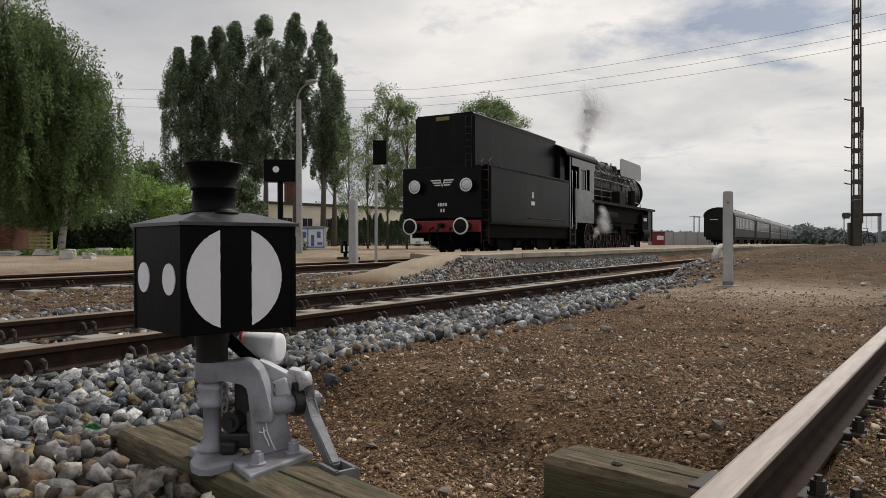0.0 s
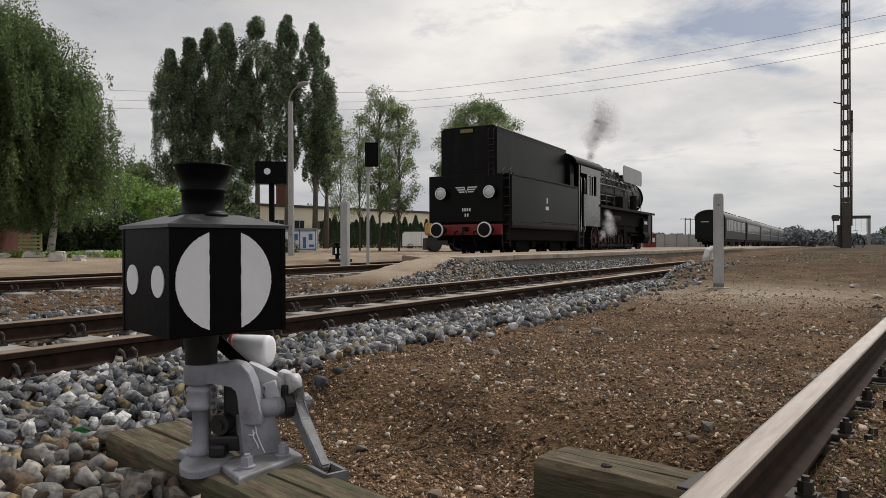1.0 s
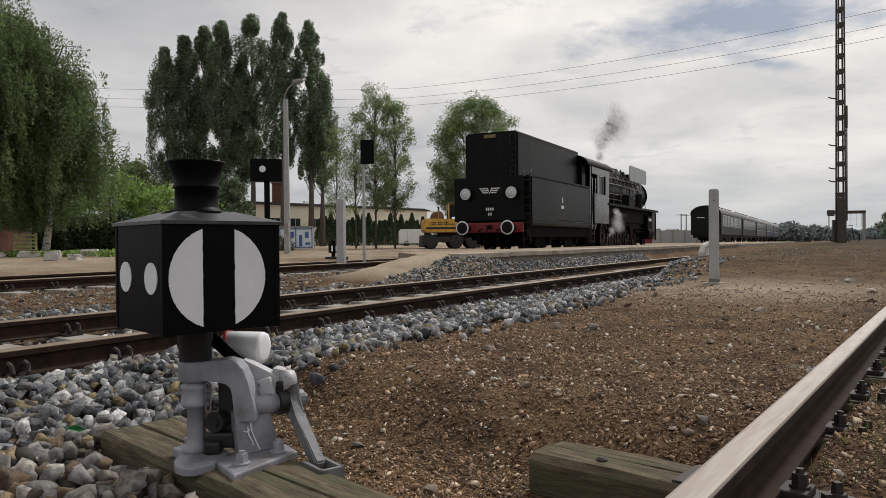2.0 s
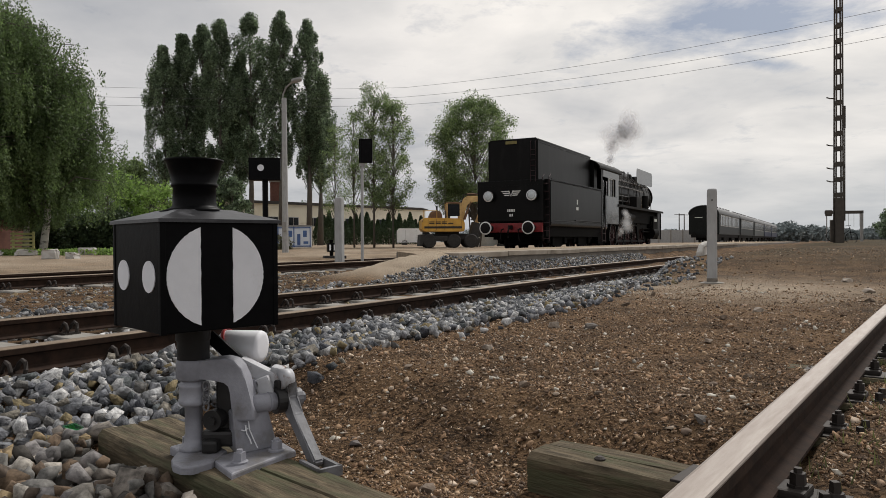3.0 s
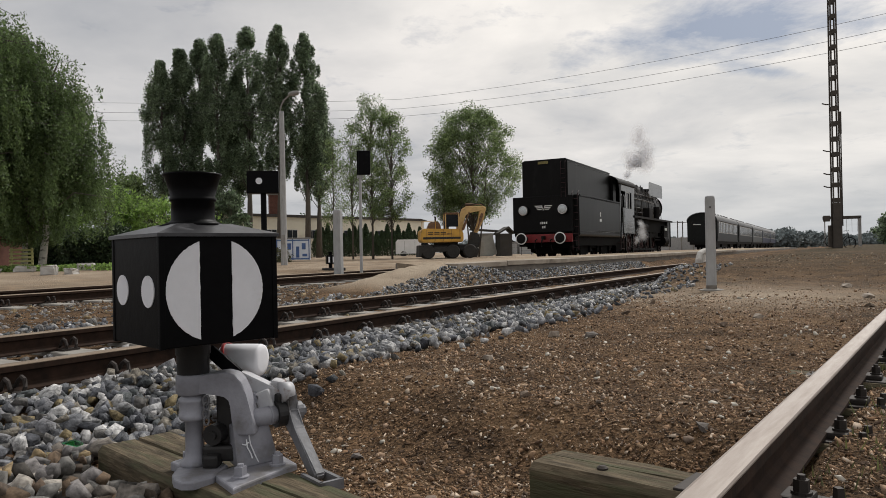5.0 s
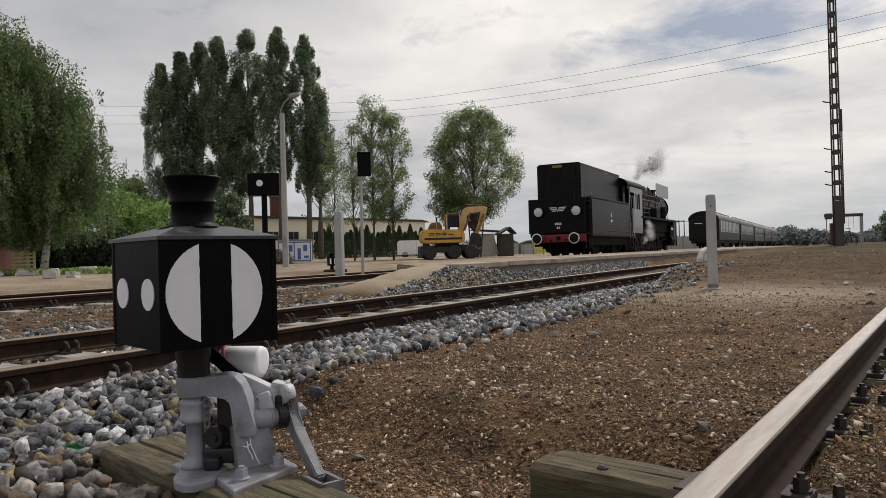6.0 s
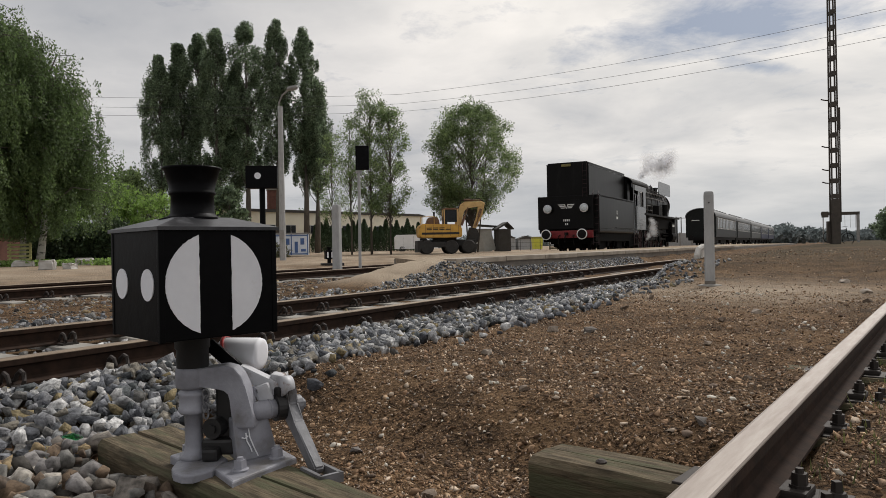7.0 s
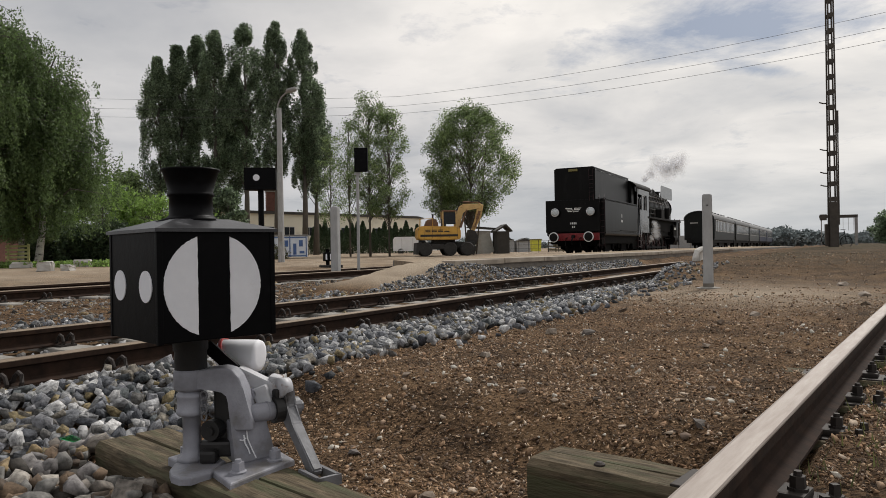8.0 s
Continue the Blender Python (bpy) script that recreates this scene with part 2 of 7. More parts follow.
M_TIMBER = mat("weathered timber", (0.165, 0.13, 0.086), (0.05, 0.041, 0.028), 5, 0.9, stretch=(1.0, 7, 7), bump=0.008, bump_scale=10, c3=(0.085, 0.085, 0.05), c3_scale=2.2, c3_at=0.50, detail=11, grain=0.22, grain_scale=26, spec=0.15)
M_BLACK = mat("black enamel paint", (0.0045, 0.0045, 0.005), (0.003, 0.003, 0.0035), 30, 0.45, bump=0.0012, bump_scale=22, c3=(0.009, 0.009, 0.0095), c3_scale=6, spec=0.07)
M_WHITE = mat("white paint", (0.83, 0.83, 0.86), (0.76, 0.76, 0.79), 14, 0.55, bump=0.0004, bump_scale=60, c3=(0.68, 0.67, 0.66), c3_scale=9, c3_at=0.64)
M_GREYPAINT = mat("pale grey paint on casting", (0.35, 0.35, 0.39), (0.17, 0.17, 0.19), 7, 0.48, bump=0.0025, bump_scale=35, c3=(0.15, 0.14, 0.135), c3_scale=6, c3_at=0.55)
M_LEVER = mat("worn dark grey paint", (0.20, 0.20, 0.215), (0.11, 0.108, 0.11), 12, 0.5, bump=0.002, bump_scale=50, c3=(0.05, 0.042, 0.038), c3_scale=10, c3_at=0.55)
M_LINK = mat("chipped pale paint", (0.55, 0.55, 0.57), (0.42, 0.42, 0.44), 12, 0.5, c3=(0.17, 0.10, 0.07), c3_scale=14, c3_at=0.58)
M_RED = mat("red paint", (0.5, 0.03, 0.03), (0.36, 0.022, 0.022), 12, 0.5)
M_GREASE = mat("greasy dark iron", (0.03, 0.028, 0.027), (0.016, 0.015, 0.015), 18, 0.5, 0.3, bump=0.001)

# ---- the lie of the land: three tracks, each straight ----
def track_frame(deg, p, z, s=0.0):
    """Local y runs along the track, x to its right, from the foot of the camera's start."""
    return Matrix.Rotation(radians(-deg), 4, "Z") @ Matrix.Translation((-p, s, z))


TH_A, P_A, Z_A = 32.3, 4.665, -0.02     # near track by the platform
TH_B, P_B, Z_B = 29.2, 10.63, 0.06      # the engine's track
TH_R, P_R, Z_R = 37.25, -0.32, 0.02      # the track the camera stands in
HALF = 0.7525


def sp(x, y, deg):
    a = radians(deg)
    return x * math.sin(a) + y * math.cos(a), -x * math.cos(a) + y * math.sin(a)


def step(a, b, v):
    k = min(1.0, max(0.0, (v - a) / (b - a)))
    return k * k * (3 - 2 * k)


def base_height(x, y):
    r = math.hypot(x, y)
    s, p = sp(x, y, TH_A)
    sr, pr = sp(x, y, TH_R)
    z = -0.27 + 0.155 * step(2.12, 2.7, sr) * step(0.40, 0.52, pr) + 0.13 * step(1.5, 2.2, sr) * step(0.5, 0.3, pr) - 0.02 * step(3, 9, r) + 0.33 * step(10.8, 17.5, r) + 0.005 * max(0.0, min(r, 42) - 20)
    if y < 0:
        z = -0.25
    # shoulder of the near track
    if p > 2.4:
        bed = -0.21 + 0.004 * max(0, min(s, 60) - 6)
        shift = 1.0 * step(11, 15, s) * step(60, 30, s)
        z += (bed - z) * step(2.5 + shift, 3.3 + shift * 0.5, p)
    if p > 5.6:
        sb, pb = sp(x, y, TH_B)
        z += (-0.12 - z) * step(5.7, 6.6, p)
        if s > 8:
            z += 0.24 * step(5.65, 6.2, p) * step(8.5, 11, s) * step(7.6, 6.6, p)
        z += (0.04 - z) * step(12.0, 13.5, pb)
        z += 0.006 * max(0.0, min(pb - 14, 40))
    return z


def mound(x, y):
    s, p = sp(x, y, TH_A)
    return (1 + 0.4 * noise.noise((x * 1.6, y * 1.6, 8)) + 0.15 * noise.noise((x * 5, y * 5, 9))) * 0.22 * math.exp(-((p - 6.75) / 0.85) ** 4 - ((s - 10.3) / 2.0) ** 4) + 0.15 * math.exp(-((p - 7.7) / 0.8) ** 2 - ((s - 11.3) / 1.3) ** 2)


def height(x, y):
    r = math.hypot(x, y)
    n = 0.03 * noise.noise((x * 0.7, y * 0.7, 1)) + 0.014 * noise.noise((x * 2.3, y * 2.3, 4))
    if r < 14:
        n += 0.009 * noise.noise((x * 7, y * 7, 2)) + 0.004 * noise.noise((x * 19, y * 19, 2))
    sr, pr = sp(x, y, TH_R)
    if -1.2 < pr - P_R < 0.70 and r < 30:      # swept clear between the rails
        n = n * 0.9
    return base_height(x, y) + n + mound(x, y)


def build_ground():
    angs = np.concatenate([np.linspace(-40, 40, 330), np.linspace(40, 320, 70)[1:-1]])
    rads = np.concatenate([np.geomspace(0.25, 20, 190), np.geomspace(20, 4000, 70)[1:]])
    verts, faces, sand = [], [], []
    for r in rads:
        for a in angs:
            x, y = r * math.sin(radians(a)), r * math.cos(radians(a))
            verts.append((x, y, height(x, y) if r < 300 else base_height(x, y)))
            s, p = sp(x, y, TH_A)
            sb, pb = sp(x, y, TH_B)
            k = step(0.06, 0.2, mound(x, y)) + 0.85 * math.exp(-((x - 4.2) / 2.0) ** 2 - ((y - 9.3) / 1.9) ** 2) + step(12.2, 13.4, pb + 0.5 * noise.noise((x, y, 0))) * (0.62 + 0.5 * noise.noise((x * 0.35, y * 0.35, 6)))
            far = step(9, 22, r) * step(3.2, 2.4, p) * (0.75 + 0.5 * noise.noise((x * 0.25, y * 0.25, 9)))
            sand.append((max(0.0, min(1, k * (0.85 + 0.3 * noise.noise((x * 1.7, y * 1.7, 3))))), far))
    n = len(angs)
    for i in range(len(rads) - 1):
        for j in range(n):
            faces.append((i * n + j, i * n + (j + 1) % n, (i + 1) * n + (j + 1) % n, (i + 1) * n + j))
    faces.append(tuple(range(n))[::-1])
    me = bpy.data.meshes.new("ground")
    me.from_pydata(verts, [], faces)
    at = me.color_attributes.new("soil", "FLOAT_COLOR", "POINT")
    at.data.foreach_set("color", np.array([(a, b, 0, 1) for a, b in sand], dtype=np.float32).ravel())
    me.polygons.foreach_set("use_smooth", [True] * len(me.polygons))
    m = M_DIRT
    nt = m.node_tree
    N, K = nt.nodes.new, nt.links.new
    bs = nt.nodes["Principled BSDF"]
    old = bs.inputs["Base Color"].links[0].from_socket
    att = N("ShaderNodeAttribute")
    att.attribute_name = "soil"
    sepc = N("ShaderNodeSeparateColor")
    K(att.outputs["Color"], sepc.inputs[0])
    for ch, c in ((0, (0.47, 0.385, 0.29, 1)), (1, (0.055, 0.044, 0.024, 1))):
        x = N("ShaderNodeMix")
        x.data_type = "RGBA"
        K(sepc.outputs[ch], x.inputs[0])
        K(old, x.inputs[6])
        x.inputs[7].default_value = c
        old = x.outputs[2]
    K(old, bs.inputs["Base Color"])
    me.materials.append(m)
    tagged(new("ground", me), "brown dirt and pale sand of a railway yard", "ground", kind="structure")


build_ground()

# rail cross-section: x across, z up, head top at 0
RAIL_BODY = [(-0.0625, -0.149), (0.0625, -0.149), (0.0625, -0.138), (0.02, -0.125), (0.0075, -0.112), (0.0075, -0.052), (0.037, -0.04), (0.037, -0.012),
             (-0.037, -0.012), (-0.037, -0.04), (-0.0075, -0.052), (-0.0075, -0.112), (-0.02, -0.125), (-0.0625, -0.138)]
RAIL_HEAD = [(-0.037, -0.0115), (0.037, -0.0115), (0.037, -0.008), (0.034, -0.003), (0.026, 0), (-0.026, 0), (-0.034, -0.003), (-0.037, -0.008)]


def rail(parent, x, s0, s1, head):
    r = part("rail", prism(bmesh.new(), [(x + a, b) for a, b in RAIL_BODY], s1 - s0, Matrix.Translation((0, s0, 0))), M_RAIL, parent)
    part("rail_head", prism(bmesh.new(), [(x + a, b) for a, b in RAIL_HEAD], s1 - s0, Matrix.Translation((0, s0, 0))), head, r, "worn running surface")


def clip_mesh():
    """A sprung rail clip with its bolt."""
    bm = bmesh.new()
    for k in (-0.038, 0.038):
        pipe(bm, [(0.012, k * 0.7, -0.122), (0.034, k, -0.112), (0.052, k, -0.085), (0.08, k * 1.1, -0.064), (0.108, k * 1.1, -0.075), (0.12, k, -0.112), (0.112, k * 0.9, -0.15)], 0.0125, 6)
    box(bm, (0.06, 0, -0.15), (0.13, 0.13, 0.02))
    return mesh_of("rail_clip", bm, M_CLIP)


def worn_sleeper(l, w, h, seed, cuts=9):
    rng = random.Random(seed)
    bm = bmesh.new()
    xs = [-l / 2 + l * i / cuts for i in range(cuts + 1)]
    prof = [(-w / 2, -h), (w / 2, -h), (w / 2, -0.015), (w / 2 - 0.018, 0), (0.01, 0.002), (0.003, -0.012), (-0.004, 0.001), (-w / 2 + 0.02, 0), (-w / 2, -0.02)]
    rings = []
    for i, x in enumerate(xs):
        e = rng.uniform(-0.01, 0.01) if i in (0, cuts) else 0
        rings.append([bm.verts.new((x + e, y + rng.uniform(-0.004, 0.004), z + (rng.uniform(-0.006, 0.003) if z > -0.05 else 0))) for y, z in prof])
    n = len(prof)
    for a, b in zip(rings, rings[1:]):
        for j in range(n):
            bm.faces.new((a[j], a[(j + 1) % n], b[(j + 1) % n], b[j]))
    bm.faces.new(rings[0][::-1])
    bm.faces.new(rings[-1])
    return bm


def build_track(name, label, frame_m, s0, s1, head):
    tr = thing(name, label, "railway track", frame_m, kind="structure")
    for x in (-HALF, HALF):
        rail(tr, x, s0, s1, head)
    return tr


track_a = build_track("near_track", "rusty steel railway track on concrete sleepers and grey ballast", track_frame(TH_A, P_A, Z_A), -9, 75, M_HEAD_RUST)
track_b = build_track("platform_track", "rusty steel railway track along the platform", track_frame(TH_B, P_B, Z_B), -14, 190, M_HEAD_RUST)
track_r = build_track("worn_track", "steel railway track with worn head on old wooden sleepers", track_frame(TH_R, P_R, Z_R), -6, 60, M_HEAD)

concrete_sleeper = None
for tr, s0, s1, pitch in ((track_a, -4.6, 40, 0.6), (track_b, -6, 40, 0.65)):
    s = s0
    while s < s1:
        if concrete_sleeper is None:
            bm = bmesh.new()
            for x in (-0.8, 0.8):
                box(bm, (x, 0, -0.25), (0.9, 0.26, 0.19), bevel=0.02)
            box(bm, (0, 0, -0.27), (0.8, 0.22, 0.15), bevel=0.015)
            concrete_sleeper = mesh_of("sleeper", bm, M_CONCRETE)
        ob = new("sleeper", concrete_sleeper)
        ob.parent, ob.location = tr, (0, s, 0)
        s += pitch

CLIP = clip_mesh()
for tr, s0, n in ((track_a, -4.6, 34), (track_b, -6.0, 20)):
    for i in range(n):
        for x, turn in ((-HALF, 0), (-HALF, 180), (HALF, 0), (HALF, 180)):
            ob = new("rail_clip", CLIP)
            ob.parent = tr
            side = 0.02 if turn == 0 else -0.02
            ob.matrix_local = pose(x + side, s0 + i * (0.6 if tr is track_a else 0.65), 0, 0, 0, turn)

# wooden sleepers of the worn track, some long to carry the switch stand
SLEEPERS_R = [(-0.30, 2.6, 0.0, 0.0, 0.25), (0.38, 2.6, 0.0, -3.0, 0.25), (1.22, 4.0, -0.82, -7.0, 0.285), (1.98, 2.6, -0.11, -4.5, 0.225), (2.75, 2.6, 0.0, -2.0, 0.25),
              (3.4, 2.6, 0.0, -1.0, 0.25), (4.05, 2.6, 0.0, 0.0, 0.25), (4.7, 2.6, 0.0, 0.5, 0.25), (5.35, 2.6, 0.0, 0.0, 0.25)]
for i, (s, l, off, skew, wide) in enumerate(SLEEPERS_R):
    w = part("sleeper", worn_sleeper(l, wide, 0.16, i), M_TIMBER, track_r, "weathered cracked wooden sleeper" if i < 5 else "")
    w.matrix_local = pose(off, s, -0.165, 0, 0, skew)
    for x in (-HALF, HALF):
        pl = bmesh.new()
        inner = -1 if x > 0 else 1
        x = x - off
        box(pl, (x, 0, -0.004), (0.42, 0.17, 0.02), bevel=0.004)
        for k in (inner,):
            box(pl, (x + k * 0.088, 0, 0.016), (0.075, 0.10, 0.026), bevel=0.008)
            tube(pl, (x + k * 0.098, 0, 0), (x + k * 0.098, 0, 0.036), 0.026, 0.026, 10)
            tube(pl, (x + k * 0.098, 0, 0.036), (x + k * 0.098, 0, 0.066), 0.021, 0.020, 6)
            tube(pl, (x + k * 0.098, 0, 0.066), (x + k * 0.098, 0, 0.078), 0.011, 0.010, 8)
            for q in (-0.055, 0.055):
                tube(pl, (x + k * 0.172, q, 0), (x + k * 0.172, q, 0.016), 0.027, 0.022, 10)
                tube(pl, (x + k * 0.172, q, 0.012), (x + k * 0.172, q, 0.044), 0.015, 0.013, 4)
        o = part("tie_plate", pl, M_CLIP, w, "rusty steel plate with screws")

    if i == 3:
        part("bolt_head", lathe(bmesh.new(), [(0.017, -0.004), (0.017, 0.006), (0.009, 0.012)], 12, Matrix.Translation((-1.09, -0.04, 0))), M_CLIP, w, "rusty bolt head in the wood")

# ---- platform ----
M_SLAB = mat("platform slab", (0.40, 0.34, 0.27), (0.24, 0.20, 0.155), 2.0, 0.9, bump=0.003, bump_scale=40, world_space=True, c3=(0.17, 0.135, 0.10), c3_scale=0.9)
M_EDGE = mat("old concrete edge", (0.25, 0.22, 0.185), (0.15, 0.13, 0.11), 2.5, 0.92, bump=0.006, bump_scale=18, world_space=True, c3=(0.10, 0.085, 0.07), c3_scale=1.2)


def at_track(s, p, deg):
    a = radians(deg)
    return s * math.sin(a) - p * math.cos(a), s * math.cos(a) + p * math.sin(a)


def build_platform():
    pf = thing("platform", "low platform with worn concrete edge and sandy slabs", "platform", kind="structure")
    top = 0.27
    bm = bmesh.new()
    rng = random.Random(3)
    front = [at_track(s, 6.22, TH_A) for s in np.linspace(10.6, 78, 40)]
    back = [at_track(s, P_B - 1.62, TH_B) for s in np.linspace(14.5, 82, 40)]
    rows = []
    for f, b in zip(front, back):
        rows.append([bm.verts.new((x, y, z)) for x, y, z in ((*f, -0.4), (*f, top - 0.005), (*b, top), (*b, -0.4))])
    for a, b in zip(rows, rows[1:]):
        for j in range(3):
            bm.faces.new((a[j], a[j + 1], b[j + 1], b[j]))
    bm.faces.new(rows[0])
    part("platform_body", bm, M_EDGE, pf)
    # edge slabs, each a little out of line
    s = 10.7
    while s < 40:
        l = 2.0
        bm = bmesh.new()
        box(bm, (0, 0, 0), (0.62, l - 0.02, 0.1), bevel=0.012)
        sl = part("slab", bm, M_SLAB, pf)
        x, y = at_track(s + l / 2, 6.48, TH_A)
        sl.matrix_local = pose(x, y, top + 0.005 + rng.uniform(-0.008, 0.008), rng.uniform(-0.3, 0.3), rng.uniform(-0.5, 0.5), -TH_A + rng.uniform(-0.3, 0.3))
        s += l
    bm = bmesh.new()
    n = 30
    f2 = [at_track(s, 6.8, TH_A) for s in np.linspace(10.6, 78, n)]
    b2 = [at_track(s, P_B - 1.64, TH_B) for s in np.linspace(14.5, 82, n)]
    rows = [[bm.verts.new((*f, top + 0.02)), bm.verts.new((*b, top + 0.02)), bm.verts.new((*b, top - 0.1)), bm.verts.new((*f, top - 0.1))] for f, b in zip(f2, b2)]
    for p0, p1 in zip(rows, rows[1:]):
        for j in range(4):
            bm.faces.new((p0[j], p0[(j + 1) % 4], p1[(j + 1) % 4], p1[j]))
    bm.faces.new(rows[0])
    part("sanded_surface", bm, M_SAND, pf)


build_platform()

# ---- the steam engine: tender first, +y towards its smokebox, origin at rail level under the tender's rear ----
# c3 paints the upright streaks of reflected sky into the black
M_LOCO = mat("black engine paint with sheen streaks", (0.006, 0.0057, 0.0057), (0.004, 0.004, 0.004), 3.0, 0.34, spec=0.09, bump=0.010, bump_scale=0.5, c3=(0.013, 0.0127, 0.0124), c3_scale=0.9, c3_at=0.53, stretch=(1, 1, 0.3))
# deeper black for the low parts: the shade under the engine is in it
M_UNDER = mat("underframe black deepened for shade", (0.005, 0.0048, 0.0047), (0.003, 0.003, 0.003), 5, 0.7, spec=0.05, bump=0.002, bump_scale=12)
# pale and dark stretches paint broken highlights along the steel
M_PIPE = mat("worn steel with painted glints", (0.26, 0.255, 0.25), (0.06, 0.058, 0.056), 3, 0.35, 0.5)
M_LOCO_DULL = mat("sooty black iron", (0.012, 0.011, 0.0105), (0.007, 0.0065, 0.0065), 5, 0.65, spec=0.12, bump=0.002, bump_scale=12)
M_FRAME_RED = mat("red frame paint", (0.24, 0.012, 0.015), (0.13, 0.008, 0.010), 6, 0.55, c3=(0.06, 0.02, 0.02), c3_scale=5)
M_DARK_RED = mat("dark red rail paint", (0.03, 0.005, 0.008), (0.014, 0.004, 0.005), 8, 0.6)
M_WHEEL_RED = mat("dull red wheel", (0.05, 0.009, 0.009), (0.022, 0.006, 0.006), 6, 0.6)
# the grey patches put reflected sky into the gloss black's base colour
M_CAB = mat("black gloss with sky sheen tinted in", (0.085, 0.085, 0.085), (0.012, 0.012, 0.012), 2.4, 0.2, spec=0.6, bump=0.002, bump_scale=4, stretch=(1, 1, 0.4))
M_CHROME = mat("lamp rim", (0.6, 0.6, 0.6), (0.45, 0.45, 0.45), 20, 0.25, 0.9)
M_LENS = mat("lamp glass", (0.62, 0.66, 0.68), (0.42, 0.46, 0.48), 25, 0.12, 0.0)
M_LETTER = mat("white lettering", (0.7, 0.7, 0.68), (0.6, 0.6, 0.58), 20, 0.6)
M_YELLOW_PLATE = mat("dull yellow plate", (0.20, 0.17, 0.05), (0.13, 0.11, 0.035), 15, 0.6)
M_DARKGLASS = mat("dark window glass", (0.015, 0.017, 0.019), (0.02, 0.022, 0.025), 5, 0.2, spec=0.25)

engine = thing("steam_locomotive", "black steam engine and tender with red frames, moving beside the platform", "locomotive")


def rounded_rect(w, h, r, n=4, z0=0.0):
    pts = []
    for cx, cz, a0 in ((w / 2 - r, z0 + r, -90), (w / 2 - r, z0 + h - r, 0), (-w / 2 + r, z0 + h - r, 90), (-w / 2 + r, z0 + r, 180)):
        for i in range(n + 1):
            a = radians(a0 + 90 * i / n)
            pts.append((cx + r * math.cos(a), cz + r * math.sin(a)))
    return pts


def rivets(bm, pts, r=0.014):
    for p in pts:
        bmesh.ops.create_icosphere(bm, subdivisions=1, radius=r, matrix=Matrix.Translation(p))


def lettering(parent, text, size, m, material, name="lettering", depth=0.004):
    cu = bpy.data.curves.new(name, "FONT")
    cu.body, cu.size, cu.extrude, cu.align_x, cu.align_y = text, size, depth, "CENTER", "CENTER"
    tmp = bpy.data.objects.new(name, cu)
    scene.collection.objects.link(tmp)
    bpy.context.view_layer.update()
    me = bpy.data.meshes.new_from_object(tmp.evaluated_get(bpy.context.evaluated_depsgraph_get()))
    bpy.data.objects.remove(tmp)
    me.materials.append(material)
    ob = new(name, me)
    ob.parent, ob.matrix_local = parent, m
    return ob


def bars(parent, m, rows, name="lettering_bar"):
    """Writing too small to read: plain strokes."""
    for x, z, w, h in rows:
        o = part(name, box(bmesh.new(), (x, 0, z), (w, 0.006, h)), M_LETTER, parent, "small white lettering")
        o.matrix_local = m


def wheel(r, w, spokes, parent, m, material):
    bm = bmesh.new()
    lathe(bm, [(r - 0.09, -w / 2), (r + 0.03, -w / 2), (r + 0.03, -w / 2 + 0.03), (r, -w / 2 + 0.035), (r - 0.006, w / 2), (r - 0.09, w / 2)], 32, ring=True)
    o = part("wheel", bm, M_LOCO_DULL, parent)
    o.matrix_local = m
    bm = bmesh.new()
    tube(bm, (0, 0, -w / 2), (0, 0, w / 2 + 0.03), r * 0.2, seg=16)
    for i in range(spokes):
        a = 2 * math.pi * i / spokes
        box(bm, (math.cos(a) * r * 0.55, math.sin(a) * r * 0.55, 0), (r * 0.78, 0.06, 0.05), Matrix.Rotation(a, 3, "Z"))
    lathe(bm, [(r - 0.14, -0.03), (r - 0.08, -0.03), (r - 0.08, 0.03), (r - 0.14, 0.03)], 32, ring=True)
    part("spokes", bm, material, o, "dull red spoked wheel centre")
    bm = bmesh.new()
    lathe(bm, [(r - 0.035, w / 2), (r - 0.005, w / 2), (r - 0.005, w / 2 + 0.004), (r - 0.035, w / 2 + 0.004)], 32, ring=True)
    part("tyre_line", bm, M_PIPE, o, "worn pale tyre line")
    return o


ENGINE_WHEELS = []


